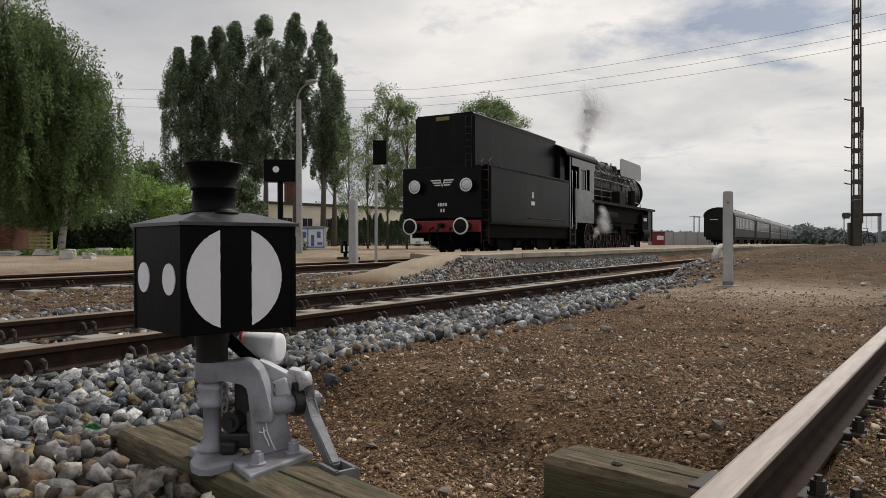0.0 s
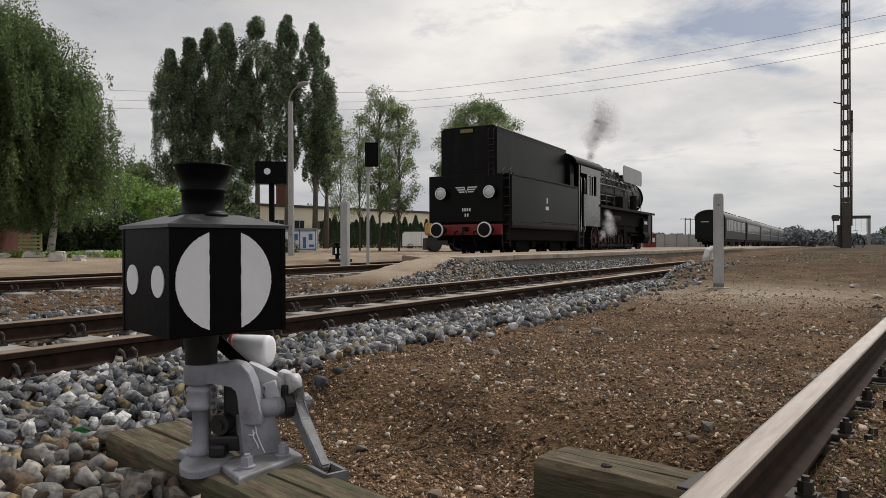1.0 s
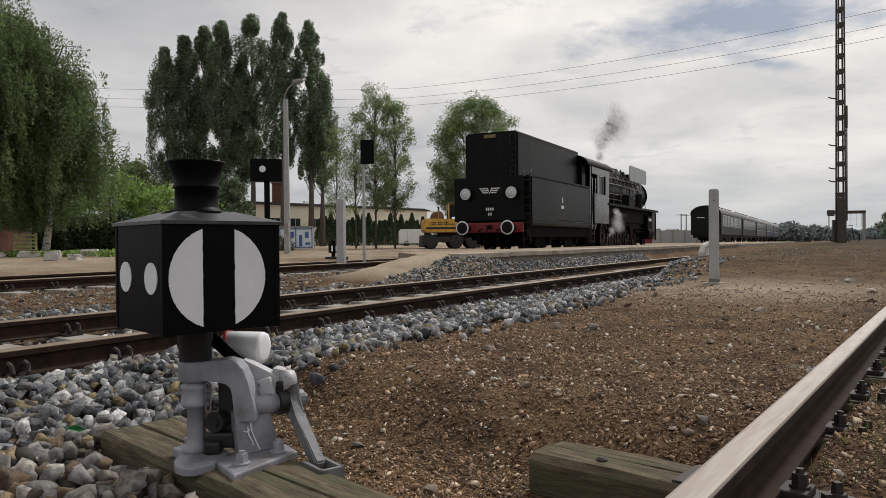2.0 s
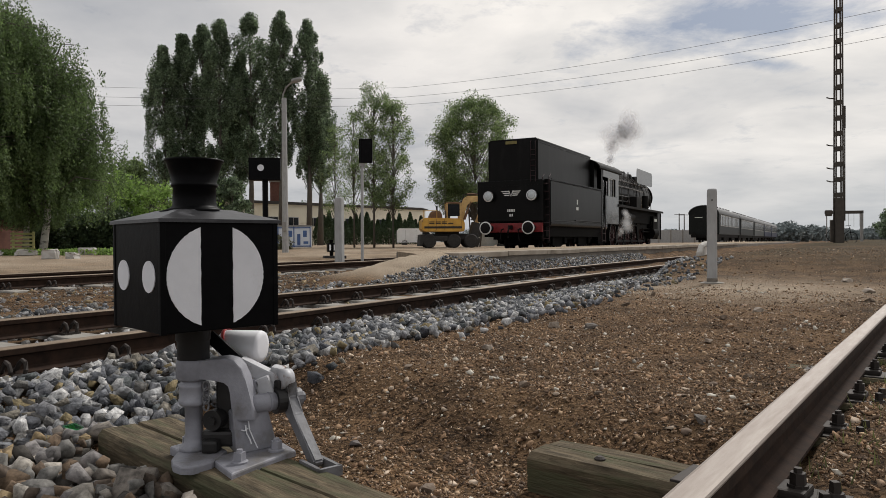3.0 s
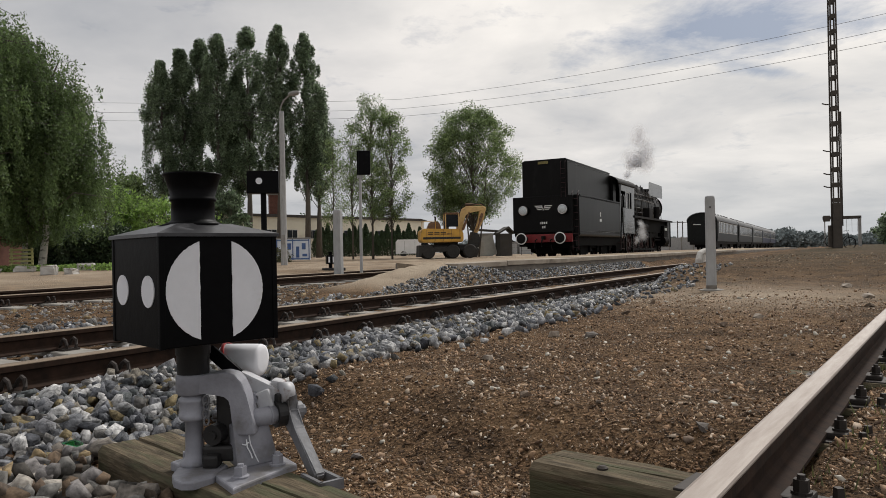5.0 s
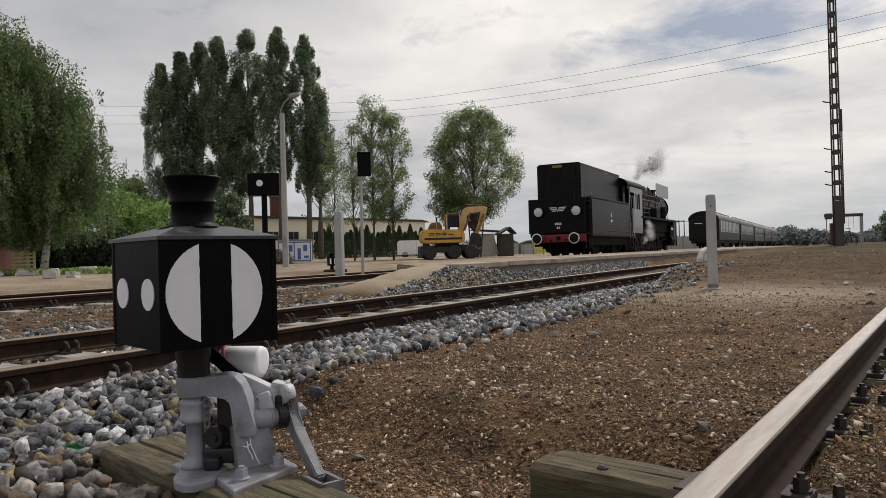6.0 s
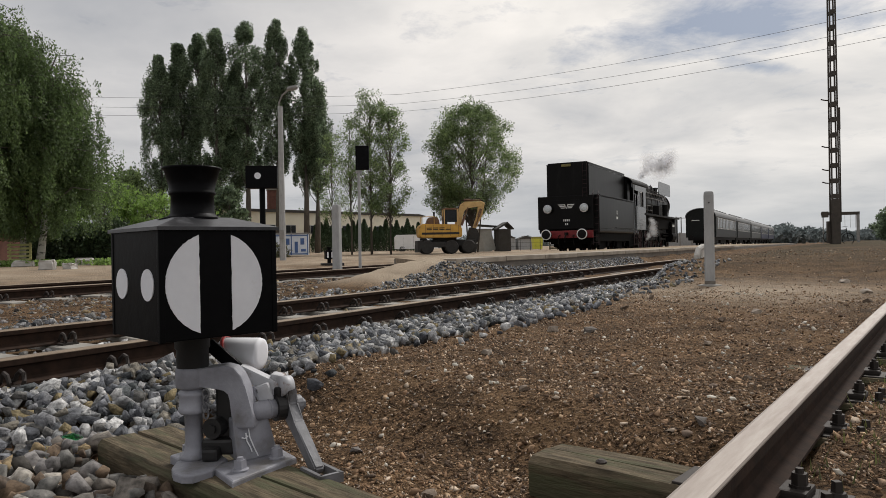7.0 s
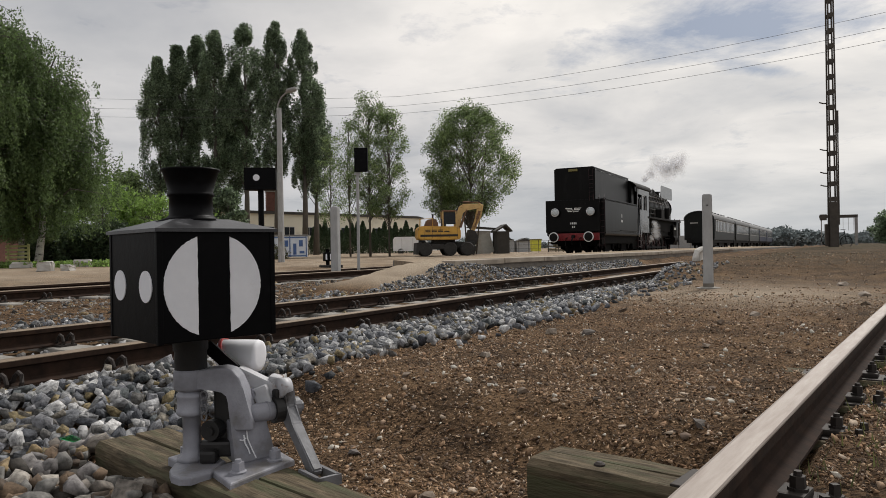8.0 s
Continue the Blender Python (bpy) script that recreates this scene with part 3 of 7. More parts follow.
def build_tender():
    HW = 1.5
    tank = part("tank", prism(bmesh.new(), rounded_rect(2 * HW, 1.82, 0.10, z0=1.02), 7.0, Matrix.Translation((0, 0.30, 0))), M_LOCO, engine, "black riveted water tank")
    bm = bmesh.new()
    box(bm, (-0.09, 0.17, 2.02), (2.74, 0.34, 1.6), bevel=0.03)
    part("rear_plate", bm, M_LOCO, tank)
    coal = part("coal_bunker", prism(bmesh.new(), [(-0.98, 2.7), (1.1, 2.7), (1.1, 4.33), (1.0, 4.42), (-0.88, 4.42), (-0.98, 4.33)], 6.9, Matrix.Translation((0, 0.02, 0))), M_LOCO, engine,
                "tall black bunker with painted sheen streaks")
    # edges and seams
    bm = bmesh.new()
    for x in (-HW, HW):
        box(bm, (x * 1.004, 3.8, 2.83), (0.05, 6.95, 0.04))
        box(bm, (x, 3.8, 1.16), (0.03, 6.95, 0.05))
    for x in (-0.98, 1.1):
        box(bm, (x, 3.47, 4.34), (0.03, 6.88, 0.04))
    part("seam_strip", bm, M_LOCO, tank)
    bm = bmesh.new()
    pts = [(x, 0.4 + 0.15 * i, z) for i in range(46) for x in (-HW - 0.002, HW + 0.002) for z in (2.76, 1.24)]
    pts += [(-1.2 + 0.12 * i, -0.003, z) for i in range(21) for z in (2.62, 0.85)]
    pts += [(x, 0.1 + 0.15 * i, 4.24) for i in range(45) for x in (-0.982, 1.102)]
    rivets(bm, pts)
    tagged(part("rivet_rows", bm, M_LOCO, tank), kind="stuff")
    # frame, buffer beam, bogies
    bm = bmesh.new()
    box(bm, (0, 0.06, 0.98), (2.5, 0.14, 0.36), bevel=0.02)
    part("buffer_beam", bm, M_FRAME_RED, engine, "red buffer beam")
    bm = bmesh.new()
    box(bm, (0, 4.0, 0.84), (2.6, 7.4, 0.42))
    box(bm, (0, 4.0, 0.62), (2.0, 7.0, 0.2))
    part("frame", bm, M_UNDER, engine)
    for x in (-0.88, 0.88):
        bf = part("buffer", lathe(bmesh.new(), [(0.12, 0), (0.12, 0.12), (0.085, 0.14), (0.085, 0.42), (0.06, 0.44), (0.06, 0.52), (0.16, 0.54), (0.24, 0.56), (0.245, 0.58), (0.2, 0.60)], 28), M_LOCO_DULL, engine,
                  "round sprung buffer", True)
        bf.matrix_local = pose(x, 0.06, 0.97, 90)
        rim = part("buffer_rim", lathe(bmesh.new(), [(0.205, 0.590), (0.25, 0.565), (0.253, 0.585), (0.21, 0.605)], 32, ring=True), M_LETTER, bf, "white painted buffer rim")
    bm = bmesh.new()
    pipe(bm, [(0, 0.05, 1.0), (0, -0.25, 0.98), (0, -0.38, 0.8), (0, -0.36, 0.6)], 0.035)
    box(bm, (0, -0.1, 1.0), (0.12, 0.3, 0.14))
    for x in (-0.35, 0.35):
        pipe(bm, [(x, 0.05, 0.95), (x, -0.2, 0.9), (x * 1.1, -0.22, 0.55), (x * 1.1, -0.12, 0.45)], 0.03)
    part("coupling", bm, M_LOCO_DULL, engine, "hook, screw coupling and brake hoses")
    for i, x in enumerate((-0.9, 0.9)):
        lamp = part("headlight", lathe(bmesh.new(), [(0.1, 0.0), (0.19, 0.04), (0.2, 0.16), (0.205, 0.2), (0.17, 0.2), (0.17, 0.19)], 28), M_LOCO, engine, "round electric headlight", True)
        lamp.matrix_local = pose(x, 0.0, 2.21, 90)
        part("lamp_rim", lathe(bmesh.new(), [(0.168, 0.198), (0.207, 0.196), (0.207, 0.208), (0.17, 0.21)], 28, ring=True), M_CHROME, lamp)
        part("lamp_glass", lathe(bmesh.new(), [(0.165, 0.19), (0.165, 0.2), (0.1, 0.222), (0.03, 0.23)], 24), M_LENS, lamp, smooth=True)
    # winged emblem
    em = bmesh.new()
    for k in (-1, 1):
        for j in range(3):
            prism(em, [(k * 0.07, 0.085 - 0.075 * j), (k * (0.42 - 0.06 * j), 0.085 - 0.075 * j), (k * (0.37 - 0.06 * j), 0.045 - 0.075 * j), (k * (0.1 - 0.02 * j), 0.045 - 0.075 * j)][::k], 0.012)
        prism(em, [(k * 0.12, 0.09), (k * 0.065, 0.09), (0, -0.15), (0, -0.09)][::k], 0.012)
    e = part("emblem", em, M_LETTER, engine, "white winged emblem")
    e.matrix_local = pose(-0.02, -0.016, 2.33)
    bars(engine, pose(-0.02, -0.006, 1.57), [(-0.13, 0.08, 0.045, 0.1), (-0.05, 0.08, 0.06, 0.1), (0.04, 0.08, 0.06, 0.1), (0.13, 0.08, 0.05, 0.1), (-0.04, -0.1, 0.05, 0.1), (0.05, -0.1, 0.05, 0.1)], "running_number_bar")
    bm = bmesh.new()
    box(bm, (0, 0, 4.28), (0.46, 0.05, 0.12), bevel=0.01)
    yp = part("roof_plate", bm, M_YELLOW_PLATE, engine, "dull yellow plate")
    # rear ladder and grab rails, red
    bm = bmesh.new()
    for x in (1.24, 1.50):
        pipe(bm, [(x, 0.12, 0.45), (x, 0.10, 2.9), (x - 0.0, 0.3, 3.02)], 0.018)
    for i in range(8):
        pipe(bm, [(1.24, 0.11, 0.55 + 0.3 * i), (1.50, 0.11, 0.55 + 0.3 * i)], 0.013)
    part("ladder", bm, M_DARK_RED, engine, "dark red steel ladder")
    bm = bmesh.new()
    for x in (0.82, 1.02):
        pipe(bm, [(x, -0.06, 2.74), (x, -0.07, 4.24), (x, 0.06, 4.34)], 0.014)
    for i in range(6):
        pipe(bm, [(0.82, -0.065, 2.95 + 0.2 * i), (1.02, -0.065, 2.95 + 0.2 * i)], 0.011)
    part("upper_ladder", bm, M_DARK_RED, engine, "dark red rungs up the bunker")
    bm = bmesh.new()
    pipe(bm, [(1.48, 3.2, 1.3), (1.56, 3.2, 1.3), (1.56, 6.9, 1.3), (1.48, 6.9, 1.3)], 0.012)
    part("handrail", bm, M_LOCO_DULL, tank)
    bars(tank, pose(1.506, 3.6, 1.95, 0, 0, 90), [(0, 0.14, 0.12, 0.2), (0.0, -0.14, 0.3, 0.13)], "side_emblem")
    for y in (1.6, 3.1, 5.0, 6.5):
        for x in (-0.75, 0.75):
            ENGINE_WHEELS.append((wheel(0.47, 0.13, 9, engine, pose(x, y, 0.47, 0, 90 if x > 0 else -90, 0), M_WHEEL_RED), x, y, 0.47))
    bm = bmesh.new()
    for x in (-1.02, 1.02):
        for y in (2.35, 5.75):
            prism(bm, [(-1.25, 0.55), (-0.9, 0.75), (0.9, 0.75), (1.25, 0.55), (1.25, 0.38), (0.9, 0.38), (0.5, 0.25), (-0.5, 0.25), (-0.9, 0.38), (-1.25, 0.38)], 0.09, pose(x + 0.045, y, 0, 0, 0, 90))
            for k in (-0.75, 0.75):
                box(bm, (x * 1.05, y + k, 0.47), (0.16, 0.26, 0.26), bevel=0.03)
    part("bogie_frame", bm, M_UNDER, engine)


def build_cab():
    Y0, Y1 = 7.45, 10.6
    cab = part("cab", box(bmesh.new(), (0, Y1, 2.6), (2.9, 0.05, 2.4)), M_LOCO, engine, "black cab with side window and doorway")
    part("cab_back", box(bmesh.new(), (0, Y0 - 0.2, 3.4), (2.5, 0.5, 1.45)), M_LOCO, cab)
    for x in (-1.46, 1.46):
        for y, z, l, h in (((Y0 + Y1) / 2 + 0.35, 1.95, Y1 - Y0 - 0.7, 1.35), (Y1 - 0.3, 3.05, 0.6, 0.9), (Y0 + 1.3, 3.05, 0.25, 0.9), ((Y0 + Y1) / 2 + 0.2, 3.70, Y1 - Y0 - 0.2, 0.4), (Y0 + 0.08, 2.45, 0.1, 2.8)):
            part("cab_panel", box(bmesh.new(), (x, y, z), (0.04, l, h)), M_CAB, cab)
    arc = [(1.55 * math.sin(radians(a)), 3.86 + 0.56 * math.cos(radians(a))) for a in range(90, -91, -10)]
    arc2 = [(x * 0.97, z - 0.04) for x, z in arc[::-1]]
    part("cab_roof", prism(bmesh.new(), arc + arc2, Y1 - Y0 + 0.95, Matrix.Translation((0, Y0 - 0.5, 0))), M_LOCO_DULL, engine, "curved black cab roof")
    for x in (-1.40, 1.40):
        for dy in (-0.37, 0.37):
            part("window_frame", box(bmesh.new(), (x * 1.052, Y0 + 1.75 + dy, 3.05), (0.02, 0.03, 0.86)), M_LETTER, cab, "pale window frame")
        part("window_frame", box(bmesh.new(), (x * 1.052, Y0 + 1.75, 3.47), (0.02, 0.74, 0.03)), M_LETTER, cab)
        part("cab_window", box(bmesh.new(), (x, Y0 + 1.75, 3.05), (0.015, 0.7, 0.8)), M_DARKGLASS, cab, "dark cab window")
    for x in (-1.52, 1.52):
        for y in (Y0 + 0.12, Y0 + 0.62):
            part("cab_handrail", pipe(bmesh.new(), [(x, y, 1.0), (x * 1.02, y, 1.1), (x * 1.02, y, 3.2), (x, y, 3.3)], 0.018), M_CHROME, cab)
    for x in (-1.35, 1.35):
        for z in (0.45, 0.8, 1.15):
            part("cab_step", box(bmesh.new(), (x, Y0 + 0.4, z), (0.3, 0.55, 0.03)), M_DARK_RED, cab, "dark red cab step")
        for y in (Y0 + 0.1, Y0 + 0.7):
            part("step_hanger", box(bmesh.new(), (x * 1.08, y, 0.8), (0.03, 0.05, 0.85)), M_DARK_RED, cab)
    bars(cab, pose(1.466, 9.6, 2.05, 0, 0, 90), [(0, 0.16, 0.5, 0.11), (0, -0.1, 0.3, 0.09)], "cab_plate_bar")


def build_boiler():
    Y0, Y1, ZC, R = 10.6, 21.4, 3.2, 0.88
    bl = part("boiler", lathe(bmesh.new(), [(0.95, Y0), (0.95, Y0 + 2.6), (0.9, Y0 + 2.62), (0.9, Y1 - 2.3), (0.86, Y1 - 2.28), (0.86, Y1 - 0.1), (0.80, Y1), (0.7, Y1 + 0.12), (0.3, Y1 + 0.2)], 40,
                                       pose(0, 0, ZC, -90)), M_LOCO, engine, "long black boiler and smokebox", True)
    for y, r in ((Y0 + 2.6, 0.93), (Y0 + 4.6, 0.92), (Y0 + 6.6, 0.92), (Y1 - 2.3, 0.92), (Y1, 0.95)):
        part("boiler_band", lathe(bmesh.new(), [(0.84, y - 0.03), (r, y - 0.03), (r, y + 0.03), (0.84, y + 0.03)], 40, pose(0, 0, ZC, -90), True), M_LOCO_DULL, bl)
    for y, r, h, nm in ((Y0 + 1.2, 0.3, 0.3, "valve_cover"), (Y0 + 3.6, 0.42, 0.55, "sand_dome"), (Y0 + 5.8, 0.42, 0.5, "steam_dome"), (Y0 + 7.6, 0.36, 0.48, "feed_dome")):
        d = part(nm, lathe(bmesh.new(), [(r * 1.25, -0.25), (r, 0.05), (r, h * 0.7), (r * 0.85, h * 0.92), (r * 0.4, h)], 24), M_LOCO, engine, "", True)
        d.location = (0, y, ZC + R - 0.02)
    for y0, y1, w, z1 in ((Y0 + 0.1, Y0 + 3.2, 1.25, 4.5), (Y0 + 3.3, Y0 + 6.4, 0.95, 4.44)):
        part("dome_casing", prism(bmesh.new(), rounded_rect(w, z1 - 3.6, 0.26, z0=3.6), y1 - y0, Matrix.Translation((0, y0, 0))), M_LOCO, engine, "black casing over the boiler top")
    bm = bmesh.new()
    for i in range(9):
        y = Y0 + 0.7 + i * 0.95
        for k in (-1, 1):
            tube(bm, (k * 0.62, y, ZC + 0.6), (k * 0.66, y, ZC + 0.98 + 0.12 * (i % 3)), 0.035, seg=6)
            box(bm, (k * 0.78, y + 0.3, ZC + 0.56), (0.16, 0.22, 0.14), bevel=0.02)
            pipe(bm, [(k * 0.66, y, ZC + 0.9), (k * 0.85, y + 0.4, ZC + 0.68), (k * 1.0, y + 0.6, ZC + 0.2)], 0.024)
    tagged(part("boiler_valves", bm, M_PIPE, engine), "small valves and branch pipes on the boiler", kind="stuff")
    c = part("chimney", lathe(bmesh.new(), [(0.36, -0.2), (0.27, 0.1), (0.26, 0.3), (0.32, 0.38), (0.33, 0.44), (0.25, 0.44), (0.22, 0.3)], 24), M_LOCO_DULL, engine, "short black chimney", True)
    c.location = (0, Y1 - 1.1, ZC + R - 0.02)
    for x in (-1.35, 1.35):
        bm = bmesh.new()
        prism(bm, rounded_rect(4.1, 0.84, 0.22, z0=3.72), 0.02, pose(x, 17.3, 0, 0, 0, 90))
        for y in (17.0, 19.0):
            tube(bm, (x, y, 3.9), (x * 0.55, y, 3.75), 0.025, seg=6)
        part("smoke_deflector", bm, M_CAB, engine, "flat smoke-lifting plate")
    bm = bmesh.new()
    for x in (-1.25, 1.25):
        box(bm, (x, (Y0 + Y1) / 2 + 0.2, 2.26), (0.55, Y1 - Y0 + 0.6, 0.05))
        box(bm, (x * 1.21, (Y0 + Y1) / 2 + 0.2, 2.24), (0.03, Y1 - Y0 + 0.6, 0.12))
    part("running_board", bm, M_LOCO_DULL, engine, "long side running board")
    for x in (-1.18, 1.18):
        part("valance", box(bmesh.new(), (x, 15.8, 1.85), (0.05, 10.4, 0.8)), M_UNDER, engine)
    bm = bmesh.new()
    for z, y0, y1 in ((3.73, Y0, Y1 - 1), (3.38, Y0 + 1, Y1 - 3), (2.88, Y0, Y1 - 2), (2.63, Y0 + 2, Y1 - 0.5)):
        x = math.sqrt(max(0.05, 0.97 ** 2 - (z - ZC) ** 2)) + 0.03
        for k in (-1, 1):
            pipe(bm, [(k * x, y0, z), (k * (x + 0.03), (y0 + y1) / 2, z + 0.03), (k * x, y1, z)], 0.028)
    for i in range(7):
        y = Y0 + 1 + i * 1.45
        for k in (-1, 1):
            pipe(bm, [(k * 0.4, y, ZC + 0.86), (k * 0.75, y + 0.15, ZC + 0.62), (k * 0.99, y + 0.1, ZC + 0.1), (k * 1.02, y + 0.3, 2.28)], 0.022)
    part("boiler_pipes", bm, M_CHROME, engine, "handrails and pipes along the boiler").data.materials[0] = M_PIPE
    part("oil_box", box(bmesh.new(), (1.25, Y0 + 4.7, 2.6), (0.4, 1.1, 0.65), bevel=0.04), M_LOCO_DULL, engine)
    part("air_pump", tube(bmesh.new(), (1.3, Y0 + 7.0, 2.28), (1.3, Y0 + 7.0, 3.1), 0.18, seg=14), M_LOCO_DULL, engine)
    part("feed_pump", tube(bmesh.new(), (-1.25, Y0 + 5, 2.28), (-1.25, Y0 + 5, 3.15), 0.2, seg=14), M_LOCO_DULL, engine)
    part("air_reservoir", tube(bmesh.new(), (1.2, Y0 + 2, 1.75), (1.2, Y0 + 4, 1.75), 0.22, seg=14), M_LOCO_DULL, engine)
    # frame, cylinders, motion side
    bm = bmesh.new()
    for x in (-0.55, 0.55):
        box(bm, (x, 15.8, 0.95), (0.08, 11.7, 1.3))
    box(bm, (0, 15.8, 1.75), (1.4, 10.6, 0.8))
    box(bm, (0, 11.6, 1.75), (1.7, 2.2, 0.9))
    part("ashpan", box(bmesh.new(), (0, 15.2, 0.78), (0.9, 8.6, 0.9), bevel=0.05), M_UNDER, engine, "black ashpan and brake gear")
    part("engine_frame", bm, M_UNDER, engine)
    for x in (-1.15, 1.15):
        bm = bmesh.new()
        tube(bm, (x, 19.4, 0.9), (x, 20.7, 0.9), 0.36, seg=20)
        tube(bm, (x * 0.95, 19.3, 1.5), (x * 0.95, 20.8, 1.5), 0.22, seg=16)
        box(bm, (x, 20.05, 1.35), (0.5, 1.2, 1.2), bevel=0.05)
        cyl = part("cylinder", bm, M_UNDER, engine, "black cylinder block")
        bars(cyl, pose(x + math.copysign(0.262, x), 20.05, 1.7, 0, 0, 90), [(0, 0, 0.75, 0.17)], "cylinder_plate")
    bm = bmesh.new()
    box(bm, (0, 21.75, 1.05), (2.7, 0.12, 0.5), bevel=0.02)
    part("front_beam", bm, M_FRAME_RED, engine, "red front buffer beam")
    for x in (-1.36, 1.36):
        bm = bmesh.new()
        box(bm, (x * 0.86, 21.3, 1.4), (0.4, 0.9, 1.75), bevel=0.05)
        box(bm, (x, 21.78, 1.35), (0.09, 0.05, 1.7))
        part("front_sheet", bm, M_LOCO, engine, "dark plate at the front steps")
    for x in (-1.12, 1.12):
        bm = bmesh.new()
        box(bm, (x, 17.4, 1.32), (0.06, 2.6, 0.42), bevel=0.02)
        box(bm, (x, 18.5, 0.98), (0.12, 2.2, 0.10), bevel=0.02)
        box(bm, (x, 18.5, 1.16), (0.12, 2.2, 0.08), bevel=0.02)
        box(bm, (x, 16.4, 0.92), (0.07, 0.5, 0.8), Matrix.Rotation(0.25, 3, "X"), bevel=0.03)
        box(bm, (x, 15.0, 1.36), (0.05, 2.6, 0.10), Matrix.Rotation(-0.05, 3, "X"), bevel=0.02)
        tube(bm, (x, 17.0, 1.42), (x, 19.4, 1.5), 0.05, seg=8)
        part("valve_gear", bm, M_UNDER, engine, "black valve gear and slide bars")
        bm = bmesh.new()
        for y in (12.85, 14.5, 16.15, 17.8):
            box(bm, (x * 0.66, y, 0.55), (0.12, 0.22, 0.75), bevel=0.03)
        part("brake_blocks", bm, M_UNDER, engine, "black brake hangers between the wheels")
    for x in (-0.75, 0.75):
        for y in (12.0, 13.65, 15.3, 16.95, 18.6):
            ENGINE_WHEELS.append((wheel(0.70, 0.14, 14, engine, pose(x, y, 0.70, 0, 90 if x > 0 else -90, 0), M_WHEEL_RED), x, y, 0.70))
        ENGINE_WHEELS.append((wheel(0.43, 0.13, 9, engine, pose(x, 20.95, 0.43, 0, 90 if x > 0 else -90, 0), M_WHEEL_RED), x, 20.95, 0.43))


part("tender_underframe", box(bmesh.new(), (0, 3.9, 0.52), (1.0, 6.6, 0.46), bevel=0.04), M_UNDER, engine, "black underframe between the bogies")
build_tender()
build_cab()
build_boiler()
ROD = {}
for x in (-1.0, 1.0):
    bm = bmesh.new()
    box(bm, (x, 3.3, 0), (0.06, 6.7, 0.13), bevel=0.02)
    for i in range(5):
        tube(bm, (x - 0.05, 1.65 * i, 0), (x + 0.05, 1.65 * i, 0), 0.12, seg=14)
    ROD[x] = part("coupling_rod", bm, M_LOCO_DULL, engine, "steel coupling rod")

ENGINE_ROWS = [(0, 19.03), (0.5, 20.14), (1, 21.22), (1.5, 22.32), (3, 25.57), (3.5, 26.60), (4, 27.57), (4.5, 28.51), (6, 31.19), (6.5, 32.01), (7, 32.78), (7.5, 33.47), (8, 34.09)]

# ---- switch stand with its lantern, on the long sleeper ----
def half_disc(r, cut, side, n=56):
    """The part of a disc that lies beyond x = cut on one side."""
    a0 = math.acos(cut / r)
    rim = [(r * (1 + 0.012 * noise.noise((i * 0.7, side, 0))), -a0 + 2 * a0 * i / n) for i in range(n + 1)]
    edge = [(cut + 0.0022 * noise.noise((k * 0.9, side, 5)), 1 - 2 * k / 15) for k in range(1, 15)]
    h = r * math.sin(a0)
    return [(side * q * math.cos(b), q * math.sin(b)) for q, b in rim] + [(side * x, h * z) for x, z in edge]


